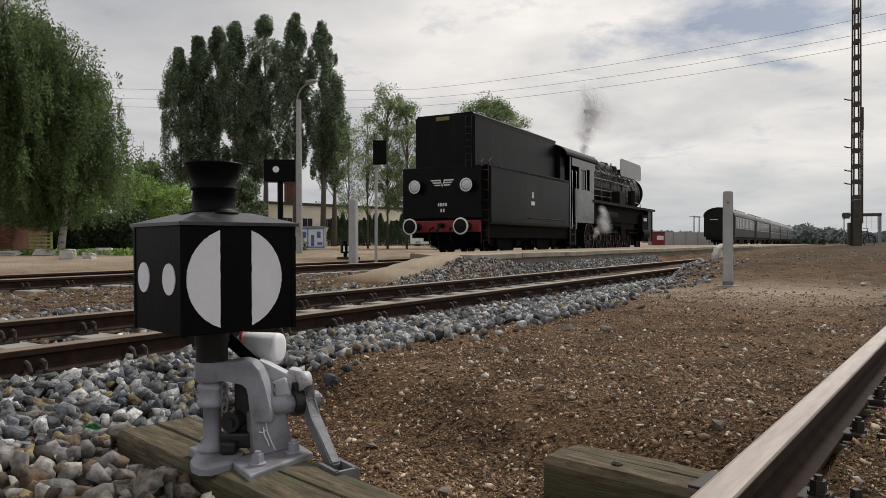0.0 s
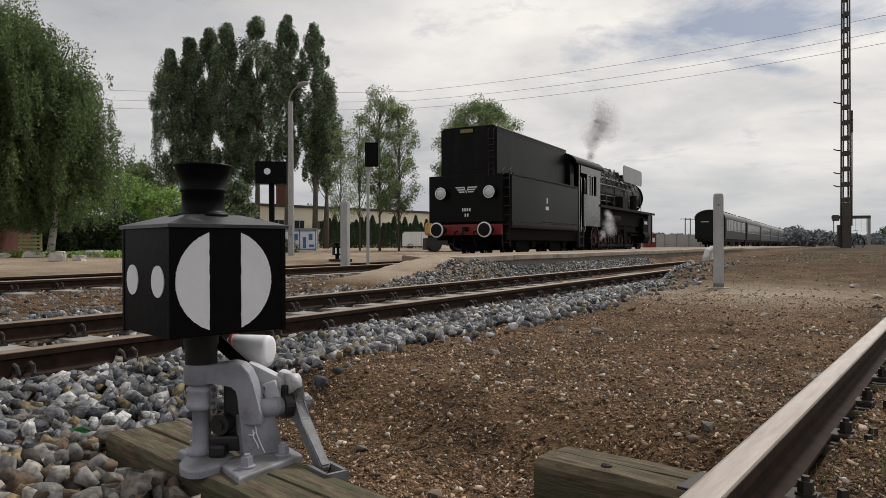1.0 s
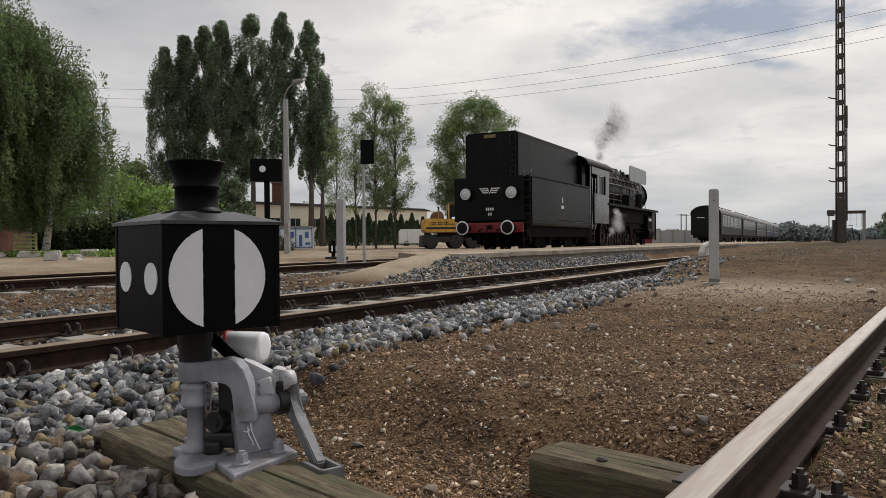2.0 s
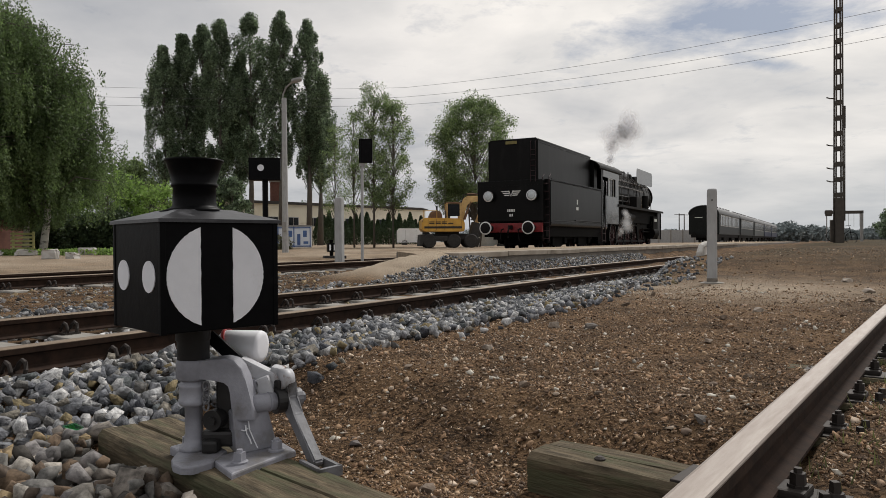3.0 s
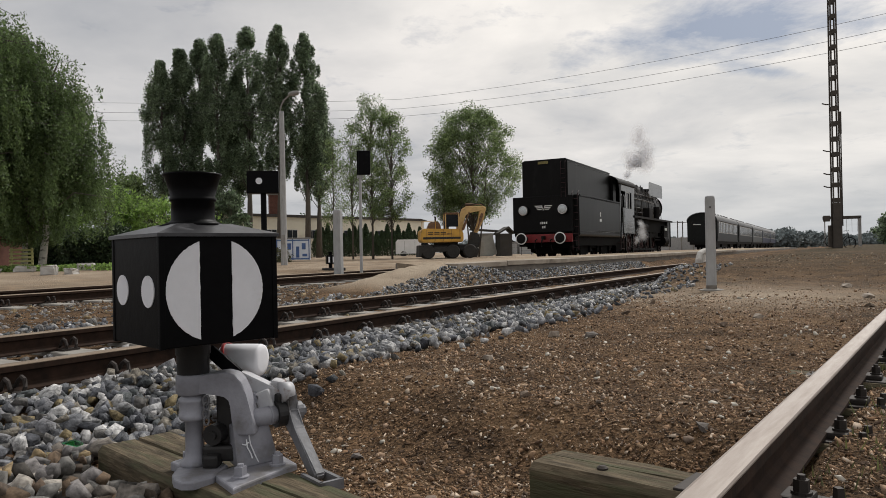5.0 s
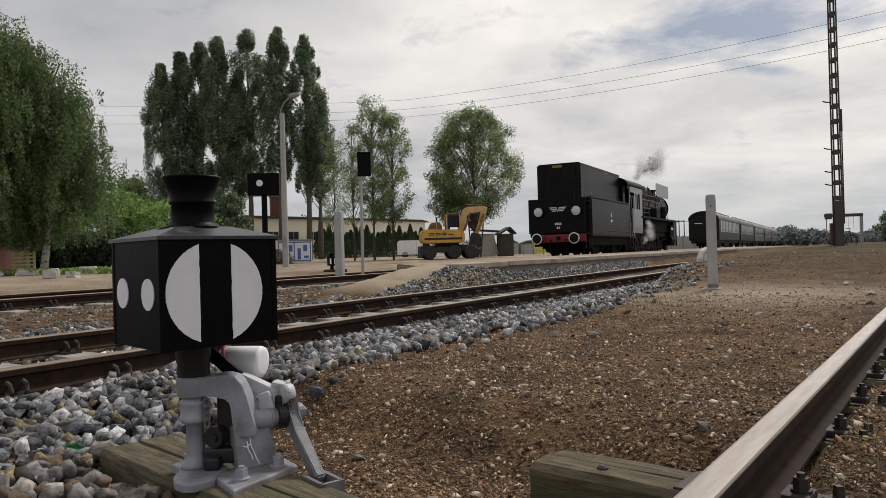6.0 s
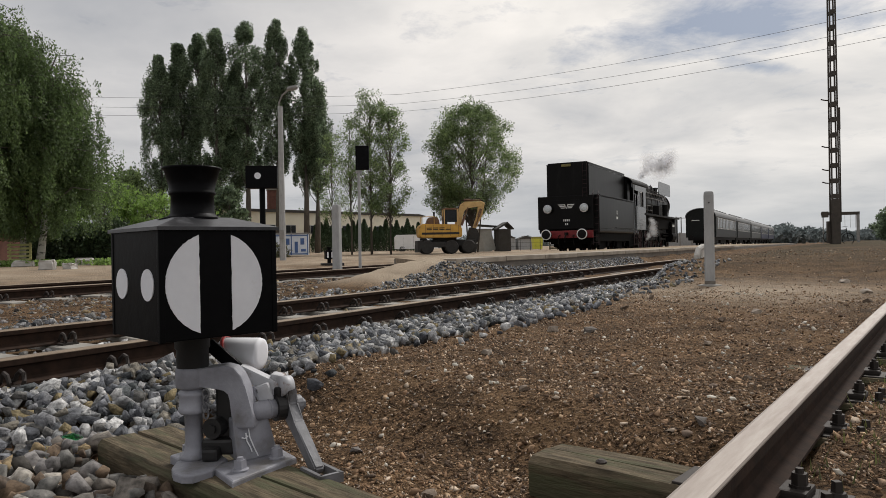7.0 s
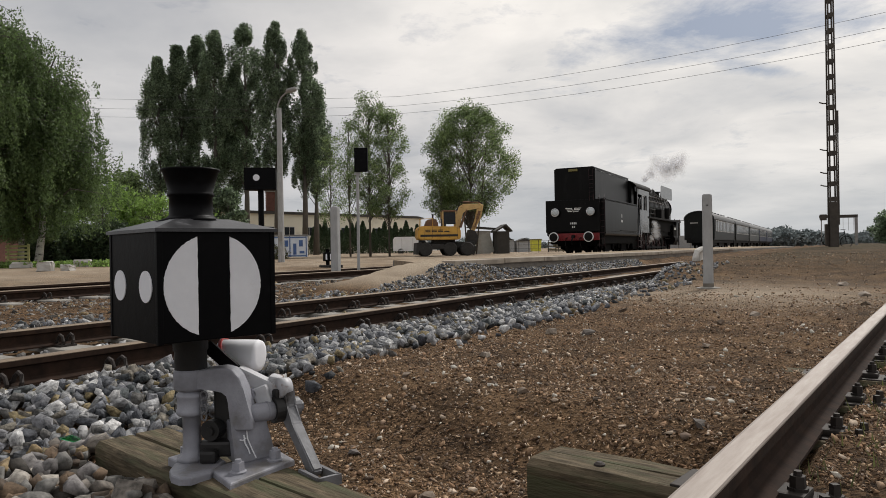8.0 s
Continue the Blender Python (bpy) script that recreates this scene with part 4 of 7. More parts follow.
def build_lantern():
    FX, FY, TOP = -0.7226, 2.24, -0.143
    st = thing("switch_lantern", "black square switch lantern with white discs on a grey cast stand", "switch lantern", pose(FX, FY, TOP, 0, 0, -37.2))
    Z = -TOP
    W, HB, ZB = 0.364, 0.319, 0.268 + Z
    lm = pose(0, 0, 0, 0, 0, 42.7 + 37.2)

    def lpart(name, bm, m, label="", smooth=False, parent=None):
        o = part(name, bm, m, parent or st, label, smooth)
        if not parent:
            o.matrix_local = lm
        return o
    bm = bmesh.new()
    box(bm, (0, 0, ZB + HB / 2), (W, W, HB), bevel=0.004)
    body = lpart("lantern_body", bm, M_BLACK, "black painted sheet-metal box")
    for x in (-1, 1):
        for y in (-1, 1):
            lpart("corner_strip", box(bmesh.new(), (x * (W / 2 - 0.006), y * (W / 2 - 0.006), ZB + HB / 2), (0.017, 0.017, HB + 0.004), bevel=0.003), M_BLACK)
    bm = bmesh.new()
    h = W / 2 + 0.009
    ring0 = [bm.verts.new((x * h, y * h, ZB + HB - 0.004)) for x, y in ((-1, -1), (1, -1), (1, 1), (-1, 1))]
    ring1 = [bm.verts.new((x * h, y * h, ZB + HB + 0.006)) for x, y in ((-1, -1), (1, -1), (1, 1), (-1, 1))]
    ring2 = [bm.verts.new((x * 0.085, y * 0.085, ZB + HB + 0.038)) for x, y in ((-1, -1), (1, -1), (1, 1), (-1, 1))]
    for a, b in ((ring0, ring1), (ring1, ring2)):
        for i in range(4):
            bm.faces.new((a[i], a[(i + 1) % 4], b[(i + 1) % 4], b[i]))
    bm.faces.new(ring0[::-1])
    bm.faces.new(ring2)
    lpart("lid", bm, M_LID, "grey worn sheet lid")
    ch = ZB + HB + 0.034
    bm = lathe(bmesh.new(), [(0.105, ch), (0.072, ch + 0.012), (0.066, ch + 0.02), (0.064, ch + 0.075), (0.070, ch + 0.078), (0.070, ch + 0.086), (0.066, ch + 0.09), (0.074, ch + 0.12), (0.083, ch + 0.153), (0.089, ch + 0.157),
                              (0.089, ch + 0.162), (0.081, ch + 0.162), (0.07, ch + 0.13), (0.05, ch + 0.1)], 40)
    lpart("chimney", bm, M_BLACK, "flared black vent chimney", True)
    zc = ZB + HB / 2
    for side in (-1, 1):
        bm = prism(bmesh.new(), half_disc(0.150, 0.050, side), 0.0025, Matrix.Translation((-0.017, -W / 2 - 0.0025, zc)))
        lpart("disc_half", bm, M_WHITE, "white painted half disc")
        bm = prism(bmesh.new(), half_disc(0.150, 0.050, side), 0.0025, Matrix.Translation((0, W / 2 + 0.004, zc)))
        lpart("disc_half", bm, M_WHITE)
    for y in (-0.098, 0.098):
        bm = lathe(bmesh.new(), [(0.046, 0), (0.046, 0.0025)], 28, pose(-W / 2 - 0.0025, y, zc, 0, 90))
        lpart("small_disc", bm, M_WHITE, "white painted disc")
    # stem and castings, turned square to the yard
    cast = pose(0, 0, 0, 0, 0, 37.2)
    lever_axis = cast @ pose(0.17, 0.0, 0.158, 0, 0, -53)

    def cpart(name, bm, m, label="", smooth=False, at=cast):
        o = part(name, bm, m, st, label, smooth)
        o.matrix_local = at
        return o

    def plate(outline, z0, z1, bevel=0.006):
        """A flat casting with the given plan, its upper edges rounded."""
        bm = prism(bmesh.new(), outline, z1 - z0, Matrix.Translation((0, 0, z0)) @ Matrix(((1, 0, 0, 0), (0, 0, 1, 0), (0, 1, 0, 0), (0, 0, 0, 1))))
        bmesh.ops.bevel(bm, geom=[e for e in bm.edges if all(v.co.z > z1 - 1e-4 for v in e.verts)], offset=bevel, segments=2, affect="EDGES", profile=0.5)
        return bm
    shift = Matrix.Translation((-0.009, 0, 0))
    cpart("stem", lathe(bmesh.new(), [(0.047, 0.30), (0.049, 0.305), (0.049, 0.36), (0.053, 0.365), (0.053, 0.395), (0.075, 0.412)], 28, shift), M_STEM, "black swivel stem", True)
    cpart("column", lathe(bmesh.new(), [(0.046, 0.018), (0.044, 0.03), (0.031, 0.042), (0.0275, 0.06), (0.0275, 0.158), (0.041, 0.161), (0.046, 0.168), (0.046, 0.178), (0.043, 0.182), (0.043, 0.214), (0.046, 0.218), (0.046, 0.227),
                                        (0.037, 0.232), (0.037, 0.25)], 32, shift), M_GREYPAINT, "pale grey cast column", True)
    cpart("neck", lathe(bmesh.new(), [(0.046, 0.240), (0.052, 0.246), (0.053, 0.295), (0.050, 0.303), (0.047, 0.305)], 32, shift), M_GREYPAINT, "grey cast collar under the stem", True)
    bm = prism(bmesh.new(), [(-0.01, 0.300), (0.04, 0.304), (0.10, 0.311), (0.130, 0.303), (0.150, 0.280), (0.163, 0.245), (0.177, 0.19), (0.188, 0.15), (0.190, 0.115), (0.121, 0.115), (0.121, 0.205), (0.116, 0.226), (0.100, 0.240),
                             (0.08, 0.245), (-0.01, 0.246)], 0.075, Matrix.Translation((0, -0.042, 0)))
    bmesh.ops.bevel(bm, geom=bm.edges[:], offset=0.006, segments=2, affect="EDGES", profile=0.5)
    cpart("bracket", bm, M_GREYPAINT, "curved grey cast bracket")
    bm = bmesh.new()
    low = [(0.142, -0.062), (0.250, 0.036), (0.175, 0.115), (0.085, 0.035)]
    top = [(0.124, -0.048), (0.214, 0.036), (0.150, 0.095), (0.085, 0.03)]
    a, b, c = ([bm.verts.new((x, y, z)) for x, y in q] for q, z in ((low, 0.015), ([((p[0] * 2 + q[0]) / 3, (p[1] * 2 + q[1]) / 3) for p, q in zip(low, top)], 0.045), (top, 0.142)))
    for lo, hi in ((a, b), (b, c)):
        for k in range(4):
            bm.faces.new((lo[k], lo[(k + 1) % 4], hi[(k + 1) % 4], hi[k]))
    bm.faces.new(a[::-1])
    bm.faces.new(c)
    bmesh.ops.bevel(bm, geom=bm.edges[:], offset=0.006, segments=2, affect="EDGES", profile=0.5)
    cpart("pedestal", bm, M_GREYPAINT, "tapered grey cast pedestal")
    cpart("base_plate", plate([(0.173, -0.236), (0.31, -0.008), (0.212, 0.138), (0.072, -0.09)], -0.004, 0.016), M_GREYPAINT, "grey painted foot plate")
    cpart("base_plate", plate([(-0.052, -0.04), (-0.045, -0.10), (-0.022, -0.15), (0.01, -0.178), (0.045, -0.18), (0.085, -0.13), (0.10, -0.02), (0.05, 0.05), (-0.03, 0.05)], -0.004, 0.020), M_GREYPAINT, "grey painted foot plate")
    cpart("base_plate", plate([(-0.092, 0.02), (-0.04, -0.03), (0.02, 0.06), (-0.03, 0.11)], -0.004, 0.024), M_GREYPAINT)
    for k, (x, y) in enumerate(((0.169, -0.135), (0.252, -0.018), (-0.045, 0.045))):
        bm = bmesh.new()
        lathe(bm, [(0.025, 0.015), (0.025, 0.021), (0.02, 0.023)], 16)
        tube(bm, (0, 0, 0.021), (0, 0, 0.048), 0.0185, 0.0175, 4 if k == 0 else 6)
        tube(bm, (0, 0, 0.046), (0, 0, 0.056), 0.011, 0.009, 10)
        cpart("bolt", bm, M_GREYPAINT, "painted bolt", at=cast @ pose(x, y, 0, 0, 0, 25))
    bm = bmesh.new()
    tube(bm, (0, -0.012, 0), (0, 0.11, 0), 0.029, seg=24)
    tube(bm, (0, 0.055, 0), (0, 0.062, 0), 0.031, seg=24)
    cpart("shaft", bm, M_GREYPAINT, "grey horizontal shaft", True, lever_axis)
    bm = bmesh.new()
    tube(bm, (0, 0.078, 0), (0, 0.112, 0), 0.042, seg=20)
    box(bm, (-0.01, 0.098, 0.03), (0.05, 0.03, 0.07), bevel=0.008)
    cpart("hub", bm, M_GREASE, "greasy dark lever hub", at=lever_axis)
    bm = bmesh.new()
    tube(bm, (0, 0.14, 0), (0, 0.168, 0), 0.034, 0.031, 16)
    tube(bm, (0, 0.165, 0), (0, 0.182, 0), 0.018, seg=6)
    cpart("nut", bm, M_LEVER, "dark grey nut on the shaft's end", at=lever_axis)
    bm = prism(bmesh.new(), [(-0.032, 0.045), (-0.024, 0.078), (-0.006, 0.092), (0.016, 0.088), (0.031, 0.065), (0.036, 0.012), (0.075, -0.035), (0.212, -0.152), (0.206, -0.172), (0.178, -0.176), (0.05, -0.06), (-0.018, -0.022), (-0.036, 0.01)], 0.034,
               Matrix.Translation((0, 0.108, 0)))
    bmesh.ops.bevel(bm, geom=bm.edges[:], offset=0.005, segments=2, affect="EDGES")
    cpart("lever", bm, M_LEVER, "worn grey throw lever", at=lever_axis)
    bm = bmesh.new()
    tube(bm, (0.004, 0.095, 0.068), (0.004, 0.135, 0.068), 0.034, 0.030, 14)
    cpart("lever_head", bm, M_LINK, "pale rounded lever head", True, lever_axis)
    bm = bmesh.new()
    box(bm, (0.18, 0.085, 0.243), (0.15, 0.05, 0.044), Matrix.Rotation(radians(27), 3, "Y"), bevel=0.007)
    box(bm, (0.232, 0.10, 0.236), (0.042, 0.06, 0.05), Matrix.Rotation(radians(12), 3, "Y"), bevel=0.009)
    box(bm, (0.20, 0.06, 0.205), (0.05, 0.05, 0.06), Matrix.Rotation(radians(-20), 3, "Y"), bevel=0.008)
    cpart("link", bm, M_LINK, "pale painted link, rust showing through")
    bm = bmesh.new()
    tube(bm, (0.165, 0.035, 0.212), (0.165, 0.065, 0.212), 0.018, 0.016, 12)
    tube(bm, (0.165, 0.03, 0.212), (0.165, 0.05, 0.212), 0.009, seg=6)
    cpart("link_bolt", bm, M_GREYPAINT, "painted bolt of the link")
    # dark crank and chain inside the bracket
    bm = bmesh.new()
    box(bm, (0.085, 0.03, 0.16), (0.055, 0.05, 0.17), bevel=0.008)
    tube(bm, (0.055, -0.03, 0.115), (0.075, 0.05, 0.115), 0.032, seg=16)
    tube(bm, (0.055, -0.04, 0.115), (0.06, -0.02, 0.115), 0.014, seg=8)
    box(bm, (0.07, 0.01, 0.055), (0.10, 0.07, 0.05), bevel=0.01)
    box(bm, (0.055, -0.03, 0.04), (0.05, 0.06, 0.04), bevel=0.01)
    cpart("crank", bm, M_GREASE, "greasy dark crank inside the bracket")
    for k in range(4):
        bm = bmesh.new()
        ring = [(0.010 * math.cos(q) * (0.6 if k % 2 else 1), 0.006 * math.cos(q) * (k % 2), 0.014 * math.sin(q)) for q in np.linspace(0, 2 * math.pi, 13)]
        pipe(bm, [(0.040 + x, -0.035 + y, 0.225 - 0.021 * k + z) for x, y, z in ring], 0.0032, 6)
        cpart("chain_link", bm, M_LEVER, "worn grey chain link")
    bm = bmesh.new()
    box(bm, (0.062, 0.09, 0.320), (0.135, 0.016, 0.04), Matrix.Rotation(radians(42), 3, "Y"), bevel=0.003)
    cpart("weight_arm", bm, M_BLACK, "black arm of the counterweight")
    drum = [(0.030, -0.074), (0.044, -0.073), (0.049, -0.066), (0.052, 0.0), (0.054, 0.062), (0.051, 0.071), (0.036, 0.074)]
    wt = cpart("counterweight", lathe(bmesh.new(), drum, 36), M_WHITE, "white drum counterweight", True, cast @ pose(0.098, 0.18, 0.318, 0, 92, -12))
    stripe = lathe(bmesh.new(), [(0.0525, -0.006), (0.0540, -0.006), (0.0540, 0.006), (0.0525, 0.006)], 36, Matrix.Translation((0, 0, -0.040)), True)
    for v in stripe.verts:
        v.co.z += v.co.x * 0.42
    part("red_stripe", stripe, M_RED, wt, "red painted stripe", True)
    # white paint drips down the pedestal
    bm = bmesh.new()
    for pts in ([(0.155, 0.138), (0.166, 0.115), (0.170, 0.085), (0.182, 0.05), (0.192, 0.024)], [(0.160, 0.10), (0.163, 0.075), (0.172, 0.055), (0.176, 0.04)], [(0.150, 0.088), (0.158, 0.084), (0.166, 0.09)]):
        pipe(bm, [(x, -0.0145 + 0.93 * (x - 0.17) - (0.142 - z) * 0.16, z) for x, z in pts], 0.0022, 5)
    cpart("paint_run", bm, M_WHITE, "white paint drips")
    bm = bmesh.new()
    for y in (0.085, 0.15):
        box(bm, (0.23, y, -0.165), (0.12, 0.012, 0.03))
    box(bm, (0.29, 0.118, -0.165), (0.012, 0.077, 0.03))
    cpart("rod_guide", bm, M_LEVER, "grey steel guide", at=lever_axis)


M_STEM = mat("worn black stem paint", (0.016, 0.016, 0.017), (0.009, 0.009, 0.010), 12, 0.5, bump=0.002, bump_scale=40)
# c3 paints the sky's pale sheen on the lid as lighter patches
M_LID = mat("worn lid paint with pale sheen", (0.075, 0.075, 0.08), (0.03, 0.03, 0.033), 9, 0.35, 0.3, bump=0.001, bump_scale=30, c3=(0.2, 0.2, 0.21), c3_scale=7, c3_at=0.58)
build_lantern()


def post(name, label, x, y, w, h, z0, cap, tilt=0.0, foot=False):
    p = thing(name, label, "post", pose(x, y, z0, 0, tilt, -20))
    bm = bmesh.new()
    rings = []
    for z, k in ((-0.3, 1.0), (0.0, 1.0), (h - 0.06, 0.96), (h - 0.015, 0.9), (h, 0.7)):
        rings.append([bm.verts.new((sx * w / 2 * k, sy * w / 2 * k, z)) for sx, sy in ((-1, -0.75), (-0.75, -1), (0.75, -1), (1, -0.75), (1, 0.75), (0.75, 1), (-0.75, 1), (-1, 0.75))])
    for a, b in zip(rings, rings[1:]):
        for i in range(8):
            bm.faces.new((a[i], a[(i + 1) % 8], b[(i + 1) % 8], b[i]))
    bm.faces.new(rings[-1])
    part("shaft", bm, M_POST, p)
    if foot:
        bm = bmesh.new()
        box(bm, (0, 0, 0.045), (w * 1.03, w * 1.03, 0.05))
        part("band", bm, M_EDGE, p, "dark band at the foot")
        bm = bmesh.new()
        lathe(bm, [(w * 1.3, -0.1), (w * 1.2, 0.005), (w * 0.6, 0.02)], 12)
        part("footing", bm, M_CONCRETE, p)
        bm = bmesh.new()
        tube(bm, (0, -w / 2 - 0.004, h - 0.17), (0, -w / 2 + 0.01, h - 0.17), 0.012, seg=8)
        part("bolt_hole", bm, M_CLIP, p)
    return p


M_POST = mat("pale concrete post", (0.40, 0.40, 0.40), (0.31, 0.31, 0.305), 9, 0.85, bump=0.0015, bump_scale=40, c3=(0.24, 0.235, 0.22), c3_scale=3.0, stretch=(1, 1, 0.4))
post("concrete_post", "pale concrete marker post standing in the dirt", 4.22, 10.5, 0.145, 1.40, -0.12, True, 0, True)
post("trackside_post", "pale concrete post beside the tracks", -2.16, 17.1, 0.19, 1.66, -0.06, True)


def build_signal():
    sg = thing("signal_board", "black signal board on a thin grey pole", "railway signal", pose(-1.72, 18.2, -0.02, 0, 0.3, 0))
    bm = bmesh.new()
    tube(bm, (0, 0, -0.2), (0, 0, 3.15), 0.038, seg=12)
    part("pole", bm, M_POST, sg, "thin galvanised pole")
    bm = bmesh.new()
    box(bm, (0.12, -0.05, 2.87), (0.30, 0.1, 0.62), bevel=0.02)
    box(bm, (-0.05, -0.05, 2.87), (0.05, 0.05, 0.62))
    hd = part("board", bm, M_BLACK, sg, "black signal head")
    bm = bmesh.new()
    for z in (2.72, 2.98):
        tube(bm, (0.12, 0.0, z), (0.12, 0.12, z + 0.01), 0.1, seg=16)
    part("hood", bm, M_BLACK, hd)
    bm = bmesh.new()
    box(bm, (0.0, 0, 2.52), (0.16, 0.1, 0.06))
    part("clamp", bm, M_POST, sg)


build_signal()


def build_far_lantern():
    lt = thing("distant_switch_lantern", "small black switch lantern on a tall thin stand", "switch lantern", pose(-2.29, 10.0, -0.02, 0, 0, 8))
    bm = bmesh.new()
    tube(bm, (0, 0, 0), (0, 0, 1.45), 0.04, seg=12)
    part("stand", bm, M_BLACK, lt)
    bm = bmesh.new()
    box(bm, (0, 0, 1.57), (0.43, 0.2, 0.31), bevel=0.006)
    b = part("lantern_body", bm, M_BLACK, lt)
    o = part("small_disc", lathe(bmesh.new(), [(0.045, 0), (0.045, 0.004)], 20, pose(-0.05, -0.102, 1.585, 90)), M_WHITE, b, "white painted disc")
    bm = bmesh.new()
    box(bm, (0.0, 0, 0.06), (0.22, 0.3, 0.12), bevel=0.01)
    part("stand_foot", bm, M_GREASE, lt)
    d = thing("dwarf_lantern", "low black and white lantern beside the track", "switch lantern", pose(-3.1, 22.5, 0.0, 0, 0, 20))
    bm = bmesh.new()
    box(bm, (0, 0, 0.36), (0.26, 0.26, 0.28), bevel=0.01)
    tube(bm, (0, 0, 0.05), (0, 0, 0.3), 0.06, seg=10)
    tube(bm, (0, 0, 0.5), (0, 0, 0.6), 0.05, 0.07, seg=12)
    b = part("lantern_body", bm, M_BLACK, d)
    for x in (-0.07, 0.07):
        bm = bmesh.new()
        box(bm, (x, -0.132, 0.36), (0.05, 0.004, 0.18))
        part("stripe", bm, M_WHITE, b, "white painted stripe")
    bm = bmesh.new()
    box(bm, (0.1, 0, 0.05), (0.7, 0.3, 0.1), bevel=0.02)
    part("stand_foot", bm, M_GREASE, d)


build_far_lantern()


# ---- loose stone: ballast, cobbles and grit ----
def stone_shapes(n, seed, flat=0.8, corners=12, jag=0.17):
    """Broken stones: hulls of a few random corners."""
    rng = np.random.default_rng(seed)
    out = []
    for _ in range(n):
        d = rng.normal(size=(corners, 3))
        d /= np.linalg.norm(d, axis=1, keepdims=True)
        d *= rng.uniform(1 - jag, 1 + jag, (corners, 1))
        if corners > 10:
            eight = np.array([(a, b, c) for a in (-1, 1) for b in (-1, 1) for c in (-1, 1)], float) * rng.uniform(0.28, 0.95, (8, 3))
            d = np.concatenate([d[8:] * 0.9, eight]) * 1.05
        d *= np.array([1.15, rng.uniform(0.6, 0.95), flat * rng.uniform(0.7, 1.1)])
        bm = bmesh.new()
        for p in d:
            bm.verts.new(p)
        r = bmesh.ops.convex_hull(bm, input=bm.verts[:])
        loose = [v for v in bm.verts if not v.link_faces]
        bmesh.ops.delete(bm, geom=loose, context="VERTS")
        bmesh.ops.recalc_face_normals(bm, faces=bm.faces)
        bmesh.ops.triangulate(bm, faces=bm.faces)
        bm.verts.index_update()
        out.append((np.array([v.co[:] for v in bm.verts]), np.array([[v.index for v in q.verts] for q in bm.faces])))
        bm.free()
    return out


def rot_mats(n, rng, tip):
    a = rng.uniform(0, 2 * np.pi, n)
    b = rng.normal(0, tip, n)
    c = rng.normal(0, tip, n)
    ca, sa, cb, sb, cc, sc = np.cos(a), np.sin(a), np.cos(b), np.sin(b), np.cos(c), np.sin(c)
    m = np.empty((n, 3, 3))
    m[:, 0] = np.stack([ca * cb, ca * sb * sc - sa * cc, ca * sb * cc + sa * sc], 1)
    m[:, 1] = np.stack([sa * cb, sa * sb * sc + ca * cc, sa * sb * cc - ca * sc], 1)
    m[:, 2] = np.stack([-sb, cb * sc, cb * cc], 1)
    return m


def scatter(name, pos, size, material, seed, label, category, parent=None, flat=0.75, tip=0.6, corners=12, jag=0.17):
    rng = np.random.default_rng(seed)
    shapes = stone_shapes(16, seed, flat, corners, jag)
    n = len(pos)
    mats = rot_mats(n, rng, tip)
    pick = rng.integers(0, len(shapes), n)
    VV, FF, off = [], [], 0
    for k, (v0, f0) in enumerate(shapes):
        m = pick == k
        c = int(m.sum())
        V = np.einsum("nij,nkj->nki", mats[m], v0[None] * size[m][:, None, None]) + pos[m][:, None, :]
        VV.append(V.reshape(-1, 3))
        FF.append((f0[None] + (np.arange(c) * len(v0))[:, None, None]).reshape(-1, 3) + off)
        off += c * len(v0)
    V, F = np.concatenate(VV), np.concatenate(FF)
    me = bpy.data.meshes.new(name)
    me.vertices.add(len(V))
    me.vertices.foreach_set("co", V.reshape(-1).astype(np.float32))
    me.loops.add(F.size)
    me.loops.foreach_set("vertex_index", F.reshape(-1).astype(np.int32))
    me.polygons.add(len(F))
    me.polygons.foreach_set("loop_start", np.arange(0, F.size, 3, dtype=np.int32))
    me.update(calc_edges=True)
    me.materials.append(material)
    ob = new(name, me)
    if parent:
        ob.parent = parent
    return tagged(ob, label, category, kind="stuff")


def along_a(s, p):
    a = radians(TH_A)
    return s * math.sin(a) - p * math.cos(a), s * math.cos(a) + p * math.sin(a)


def ballast_bed(s, p):
    """Top of the ballast across the near track."""
    z = -0.27 + 0.10 * step(2.45, 3.5, p)
    return z - 0.05 * step(3.5, 3.75, p) - 0.02 * step(3.95, 4.1, p)


def on_long_sleeper(s, p, edge=0.0):
    """Whether a spot of the worn track's plan lies under the skewed long sleeper."""
    u, v = -(p - P_R) + 0.82, s - 1.22
    c, k = math.cos(radians(7)), math.sin(radians(7))
    return abs(u * c - v * k) < 2.0 + edge and abs(u * k + v * c) < 0.1425 + edge


